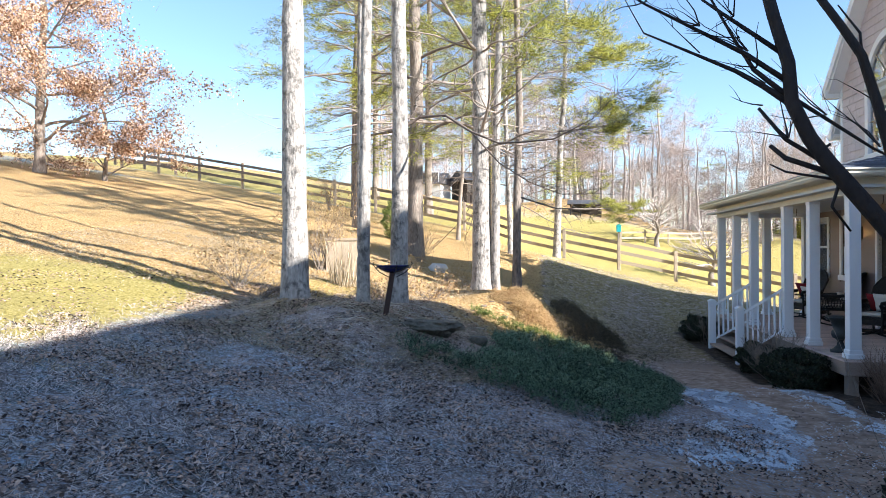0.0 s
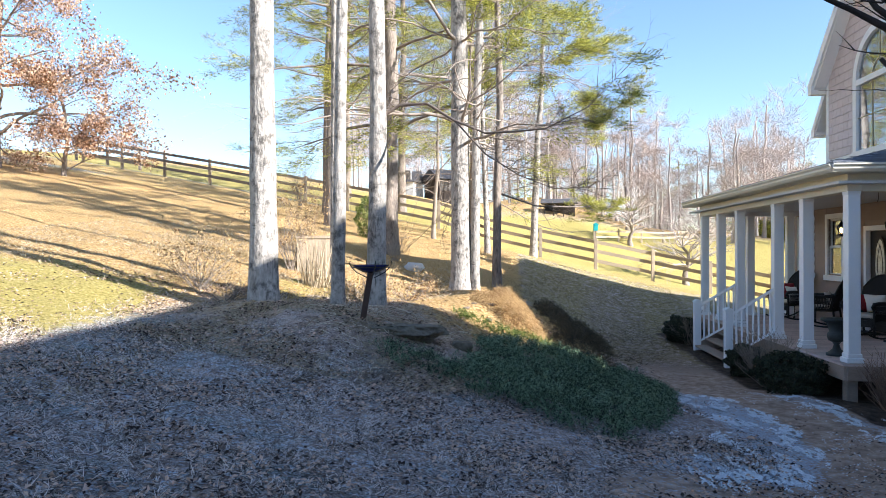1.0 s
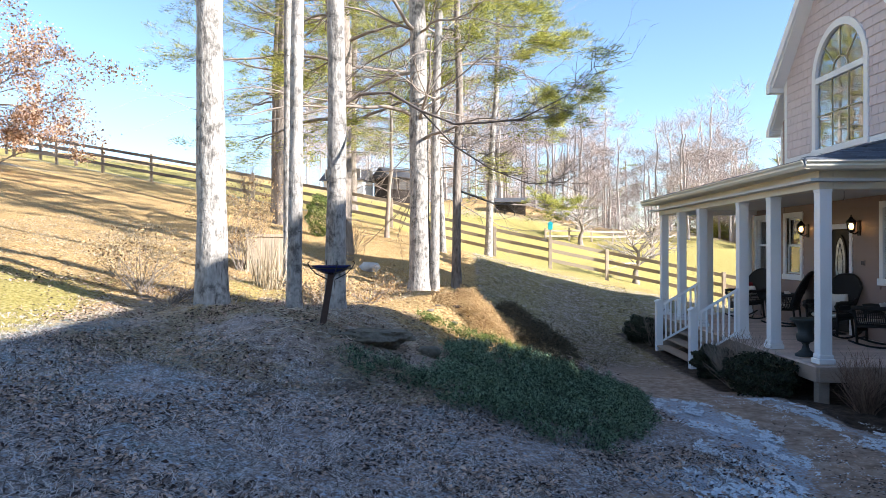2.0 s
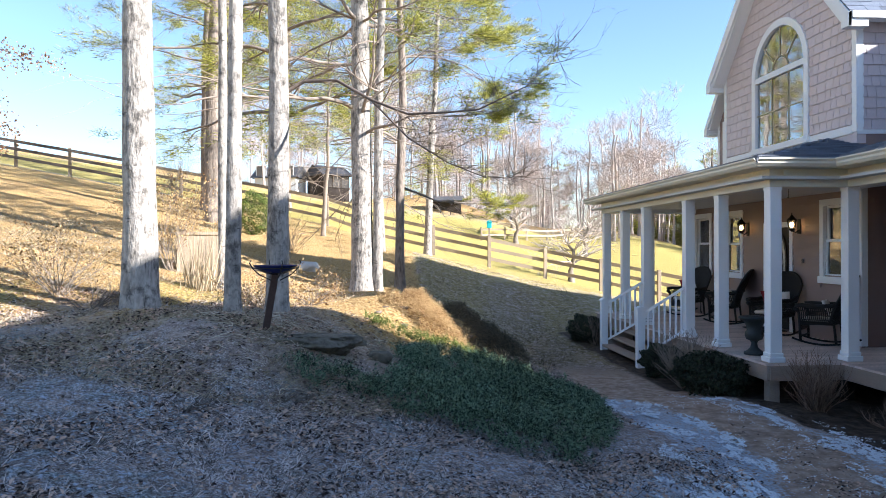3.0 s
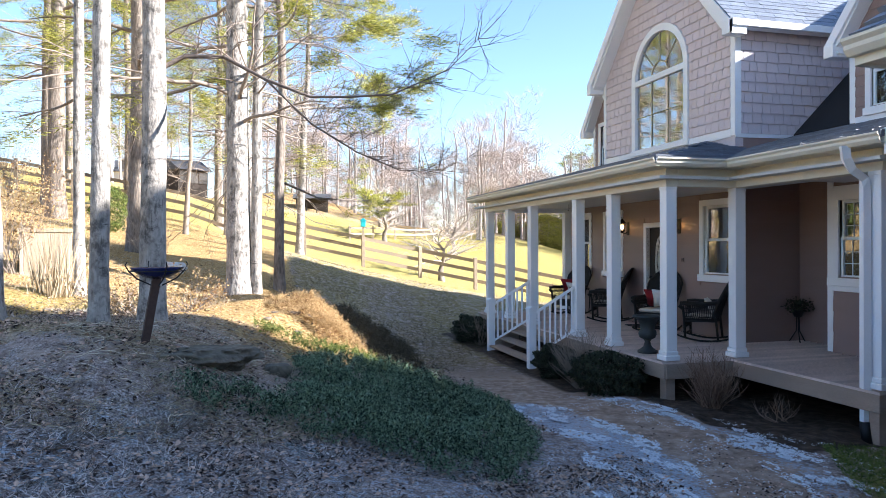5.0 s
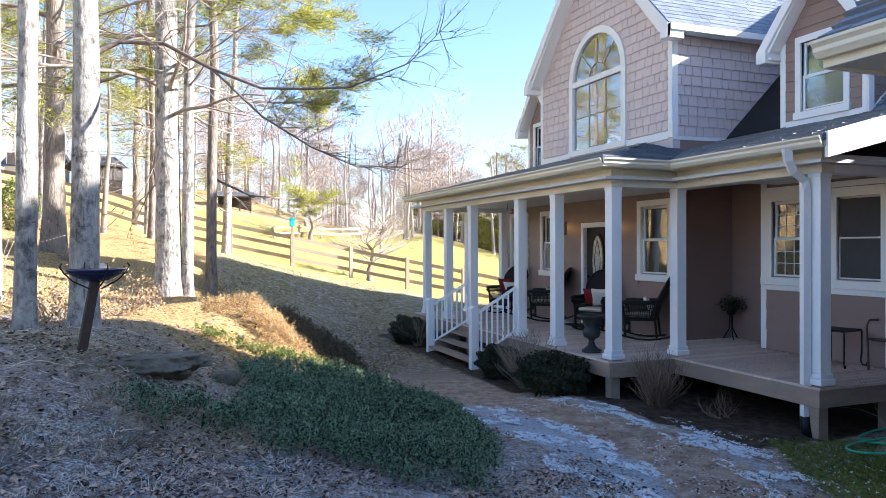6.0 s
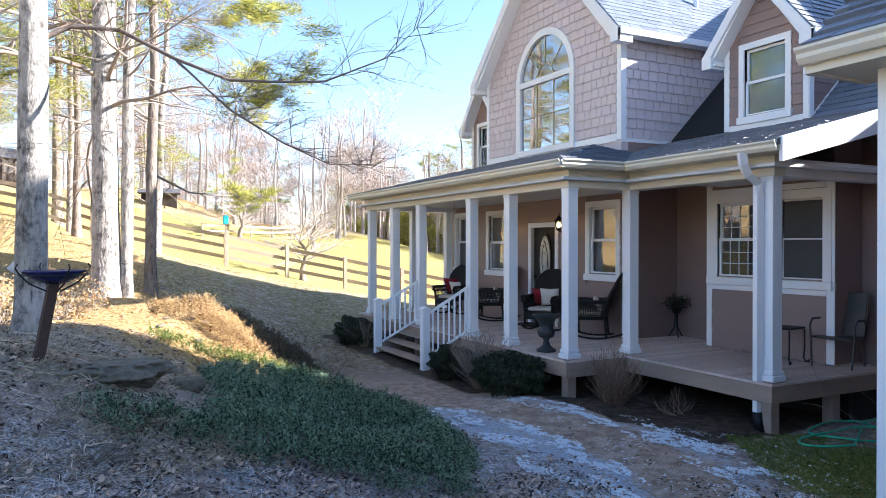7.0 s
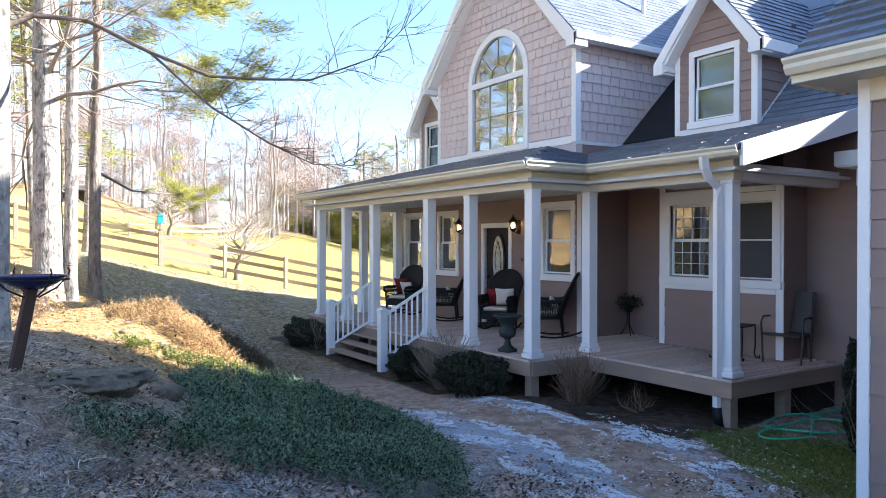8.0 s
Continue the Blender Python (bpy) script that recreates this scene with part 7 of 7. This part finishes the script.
# ---- porch furniture ----
def rocker():
    """A wicker rocking chair that faces -x; its rockers rest on the floor."""
    ob = thing("rocking_chair", (0, 0, 0), "black wicker rocking chair with a pale seat cushion", "chair", "porch rockers")
    def rod(name, line, r, sides=7):
        b = Bundle()
        b.add(line, [r] * len(line), sides, True)
        b.make(name, WICKER, ob)
    for s in (-1, 1):
        rod("rocker", [(x, s * 0.27, 0.018 + 0.10 * ((x - 0.06) / 0.5) ** 2) for x in np.linspace(-0.40, 0.62, 14)], 0.017)
        rod("front_leg", [(-0.27, s * 0.27, 0.05), (-0.28, s * 0.28, 0.34), (-0.30, s * 0.29, 0.58)], 0.022)
        rod("back_leg", [(0.26, s * 0.26, 0.04), (0.22, s * 0.25, 0.40)], 0.021)
        rod("arm", [(-0.30, s * 0.29, 0.56), (-0.35, s * 0.30, 0.60), (-0.33, s * 0.31, 0.645), (-0.22, s * 0.32, 0.655), (0.02, s * 0.33, 0.645), (0.22, s * 0.31, 0.66), (0.31, s * 0.28, 0.70)], 0.036, 9)
        rod("side_rail", [(-0.27, s * 0.28, 0.34), (0.22, s * 0.27, 0.36)], 0.016)
        b = Bundle()
        for i in range(17):
            x = -0.26 + 0.03 * i
            for lean in (-0.03, 0.03):
                b.add([(x, s * 0.28, 0.35), (x + lean, s * 0.31, 0.63)], [0.0055, 0.0055], 4)
        for z in (0.42, 0.49, 0.56):
            b.add([(-0.28, s * 0.29, z), (0.25, s * 0.29, z)], [0.006, 0.006], 4)
        b.make("side_lattice", WICKER, ob)
    part("seat", boxes((-0.28, 0.24, -0.265, 0.265, 0.335, 0.39), bevel=0.018), WICKER, ob)
    # a tall back, hollowed and flared, with a rolled edge
    nu, nv = 14, 12
    def back(u, v, off=0.0):
        wide = (0.245 + 0.085 * math.sin(1.5 * v)) 
        top = 0.76 * (1 - 0.30 * abs(u) ** 3)
        z = v * top
        x = 0.23 + z * 0.27 + 0.08 * v * v - 0.075 * (u * u) + off
        return (x, u * wide, 0.38 + z)
    grid = [[back(-1 + 2 * i / nu, j / nv, o) for j in range(nv + 1) for i in range(nu + 1)] for o in (0.0, 0.028)]
    verts = grid[0] + grid[1]
    m, w = len(grid[0]), nu + 1
    faces = [(j * w + i, j * w + i + 1, (j + 1) * w + i + 1, (j + 1) * w + i) for j in range(nv) for i in range(nu)]
    faces += [tuple(k + m for k in reversed(q)) for q in faces]
    raw("backrest", verts, faces, WICKER, ob, smooth=True)
    edge = [back(-1, j / nv, 0.014) for j in range(nv)] + [back(-1 + 2 * i / nu, 1, 0.014) for i in range(nu + 1)] + [back(1, j / nv, 0.014) for j in range(nv - 1, -1, -1)]
    rod("back_rim", edge, 0.026)
    part("apron", boxes((-0.29, -0.265, -0.26, 0.26, 0.23, 0.345), bevel=0.008), WICKER, ob)
    rod("stretcher", [(-0.26, -0.27, 0.14), (-0.26, 0.27, 0.14)], 0.014)
    part("seat_cushion", boxes((-0.26, 0.22, -0.24, 0.24, 0.39, 0.455), bevel=0.028), CUSHION, ob, "off-white seat cushion")
    return ob


def pillow(at, mat, label, size=0.2):
    bm = bmesh.new()
    bmesh.ops.create_cube(bm, size=1)
    bmesh.ops.subdivide_edges(bm, edges=bm.edges[:], cuts=5, use_grid_fill=True)
    for v in bm.verts:
        x, y = abs(v.co.x) * 2, abs(v.co.y) * 2
        v.co.z *= 0.32 * (1 - 0.8 * max(x, y) ** 3)
        v.co.x *= 1 - 0.08 * (1 - y)
        v.co.y *= 1 - 0.08 * (1 - x)
    ob = part("pillow", bm, mat, None, smooth=True)
    ob.matrix_basis = at @ Matrix.Diagonal((size * 2, size * 2, size * 2, 1))
    return tagged(ob, label, "pillow", "porch pillows")


first = rocker()
CH = [(1.80, 1.72, 44), (1.66, 3.0, -32), (1.75, 5.05, 38), (1.62, 6.7, -25)]
# turn: 0 faces the yard, 90 faces away along the porch
spots = [pose(x, y, 0, 0, 0, -t) for x, y, t in CH]
first.matrix_basis = spots[0] @ Matrix.Diagonal((1.0, 1.0, 1.0, 1))
for m in spots[1:]:
    copy_thing(first, m @ Matrix.Diagonal((1.0, 1.0, 1.0, 1)))
WHITECLOTH = material("white_pillow_cloth", (0.74, 0.70, 0.66), 0.9, 0.08, 120, 6, 0.3)
spots = [m @ Matrix.Diagonal((1.0, 1.0, 1.0, 1)) for m in spots]
pillow(spots[1] @ pose(0.06, -0.10, 0.64, 0, 66, 12), WHITECLOTH, "white square pillow on a wicker rocker", 0.18)
pillow(spots[1] @ pose(0.13, 0.10, 0.63, 0, 66, -4), REDCLOTH, "dark red pillow on a wicker rocker", 0.18)
pillow(spots[0] @ pose(0.10, 0, 0.60, 0, 60, 0), WHITECLOTH, "white pillow leaning in a wicker rocker", 0.15)
pillow(spots[2] @ pose(0.10, 0, 0.60, 0, 60, 0), WHITECLOTH, "white pillow leaning in a wicker rocker", 0.15)
pillow(spots[3] @ pose(0.05, -0.08, 0.62, 0, 66, 0), WHITECLOTH, "white pillow on a wicker rocker", 0.16)
pillow(spots[3] @ pose(0.13, 0.1, 0.66, 0, 66, 0), REDCLOTH, "dark red pillow on a wicker rocker", 0.2)

urn = thing("urn_planter", (0.10, 0.72, 0), "dark cast-iron pedestal urn on the porch edge", "urn")
part("pedestal", turned([(0.15, 0), (0.15, 0.035), (0.115, 0.05), (0.06, 0.10), (0.04, 0.17), (0.06, 0.20)], 20), URN, urn, "", True)
part("bowl", turned([(0.05, 0.20), (0.115, 0.23), (0.135, 0.28), (0.13, 0.33), (0.105, 0.36), (0.115, 0.43), (0.15, 0.50), (0.205, 0.535), (0.222, 0.545), (0.22, 0.57), (0.17, 0.565), (0.12, 0.52), (0.0, 0.5)], 24), URN, urn, "", True)

patio = thing("patio_chair", pose(2.85, -2.2, 0, 0, 0, 14), "brown metal patio armchair with a sling seat", "chair")
for s in (-1, 1):
    b = Bundle()
    b.add([(-0.27, s * 0.25, 0.0), (-0.25, s * 0.27, 0.3), (-0.26, s * 0.28, 0.56), (-0.18, s * 0.28, 0.64), (0.1, s * 0.27, 0.63), (0.22, s * 0.25, 0.58)], [0.014] * 6, 7)
    b.make("arm", BRONZE, patio)
    b = Bundle()
    b.add([(0.22, s * 0.24, 0.0), (0.18, s * 0.24, 0.38), (0.22, s * 0.25, 0.6), (0.34, s * 0.25, 0.98)], [0.014] * 4, 7)
    b.make("back_post", BRONZE, patio)
    b = Bundle()
    b.add([(-0.25, s * 0.25, 0.40), (0.18, s * 0.24, 0.37)], [0.013] * 2, 7)
    b.make("seat_rail", BRONZE, patio)
part("seat", boxes((-0.25, 0.19, -0.235, 0.235, 0.375, 0.395), bevel=0.006), BRONZE, patio)
bm = boxes((-0.008, 0.008, -0.235, 0.235, 0.0, 0.60), bevel=0.005)
bmesh.ops.transform(bm, matrix=pose(0.19, 0, 0.40, 0, 14, 0), verts=bm.verts)
part("backrest", bm, BRONZE, patio)


def side_table(x, y, turn, h=0.5):
    ob = thing("side_table", pose(x, y, 0, 0, 0, turn), "small black iron side table with curled feet", "table", "porch tables")
    part("tabletop", boxes((-0.22, 0.22, -0.22, 0.22, h - 0.025, h), bevel=0.01), IRON, ob)
    for sx in (-1, 1):
        for sy in (-1, 1):
            b = Bundle()
            b.add([(sx * 0.21, sy * 0.21, h - 0.03), (sx * 0.21, sy * 0.21, 0.2), (sx * 0.20, sy * 0.2, 0.07), (sx * 0.22, sy * 0.22, 0.02), (sx * 0.25, sy * 0.25, 0.02), (sx * 0.255, sy * 0.255, 0.055)], [0.011] * 6, 6)
            b.make("leg", IRON, ob)
    return ob


side_table(2.45, -1.62, 10)
side_table(2.0, 7.05, 5, 0.6)
orn = thing("iron_plant_stand", (3.2, 1.12, 0), "black iron plant stand with a dark dried arrangement", "plant stand")
b = Bundle()
for k in range(3):
    a = k * 2.1
    b.add([(0.14 * math.cos(a), 0.14 * math.sin(a), 0.0), (0.03 * math.cos(a), 0.03 * math.sin(a), 0.18), (0.02 * math.cos(a), 0.02 * math.sin(a), 0.42)], [0.011] * 3, 6)
b.make("stem", IRON, orn)
part("pot", turned([(0.06, 0.42), (0.11, 0.52), (0.12, 0.54), (0.1, 0.54)], 14), IRON, orn)
nr = np.random.default_rng(600)
c = nr.normal(0, 0.08, (260, 3)) * (1.3, 1.3, 0.7) + (0, 0, 0.62)
flakes("dried_leaves", orn, c, nr.normal(0, 1, c.shape), 0.03, BOXLEAF, 601)
mat_ = thing("doormat", (1.95, 3.86, 0.0), "dark woven doormat before the door", "mat")
part("mat_body", boxes((-0.24, 0.24, -0.4, 0.4, 0.0, 0.018), bevel=0.004), WICKER, mat_)

# ---- wall lanterns ----
BULB = glow("warm_bulb", (1.0, 0.48, 0.13), 6.0)
LANTERNGLASS = pane_glass("lantern_glass", 1.3)


def lantern(y):
    ob = thing("wall_lantern", (WALL, y, 2.02), "lit black iron wall lantern with warm glass", "lamp", "wall lanterns")
    part("wall_plate", boxes((-0.04, -0.018, -0.05, 0.05, -0.16, 0.12), bevel=0.008), IRON, ob)
    b = Bundle()
    b.add([(-0.03, 0, -0.08), (-0.10, 0, -0.13), (-0.17, 0, -0.10)], [0.012] * 3, 7)
    b.make("bracket", IRON, ob)
    def at(prof, sides=10):
        bm = turned(prof, sides)
        bmesh.ops.translate(bm, verts=bm.verts, vec=(-0.17, 0, 0))
        return bm
    part("base_cup", at([(0.0, -0.12), (0.03, -0.10), (0.06, -0.075), (0.062, -0.06)]), IRON, ob)
    part("roof", at([(0.095, 0.09), (0.08, 0.115), (0.045, 0.15), (0.02, 0.19), (0.0, 0.20)]), IRON, ob)
    part("finial", at([(0.0, 0.19), (0.014, 0.21), (0.0, 0.24)], 8), IRON, ob)
    part("bulb", at([(0.0, -0.05), (0.035, -0.02), (0.042, 0.02), (0.025, 0.06), (0.0, 0.07)]), BULB, ob, "glowing warm bulb")
    g = part("glass", at([(0.06, -0.06), (0.082, 0.09), (0.08, 0.09), (0.058, -0.06)]), LANTERNGLASS, ob)
    for k in range(6):
        a = k * math.pi / 3
        b = Bundle()
        b.add([(-0.17 + 0.062 * math.cos(a), 0.062 * math.sin(a), -0.06), (-0.17 + 0.086 * math.cos(a), 0.086 * math.sin(a), 0.092)], [0.005] * 2, 4)
        b.make("bar", IRON, ob)
    return ob


lantern(3.10)
lantern(5.02)
for x, y in ((1.1, 5.6), (1.1, 1.5)):
    hook = thing("hanging_hook", (x, y, 2.58), "thin black hook under the porch ceiling", "hook", "porch hooks")
    b = Bundle()
    b.add([(0, 0, 0), (0, 0, -0.14), (0, 0.02, -0.17), (0, 0.04, -0.15)], [0.005] * 4, 5)
    b.make("hook_wire", IRON, hook)

plate = thing("number_plate", (WALL - 0.024, 2.98, 1.36), "small plate with two dark bars beside the door", "plate")
part("plate_back", boxes((-0.006, 0.0, -0.05, 0.05, -0.05, 0.05), bevel=0.002), SIDING, plate)
for s in (-0.02, 0.02):
    part("bar", boxes((-0.012, -0.006, s - 0.008, s + 0.008, -0.035, 0.035)), IRON, plate)

lay_siding()
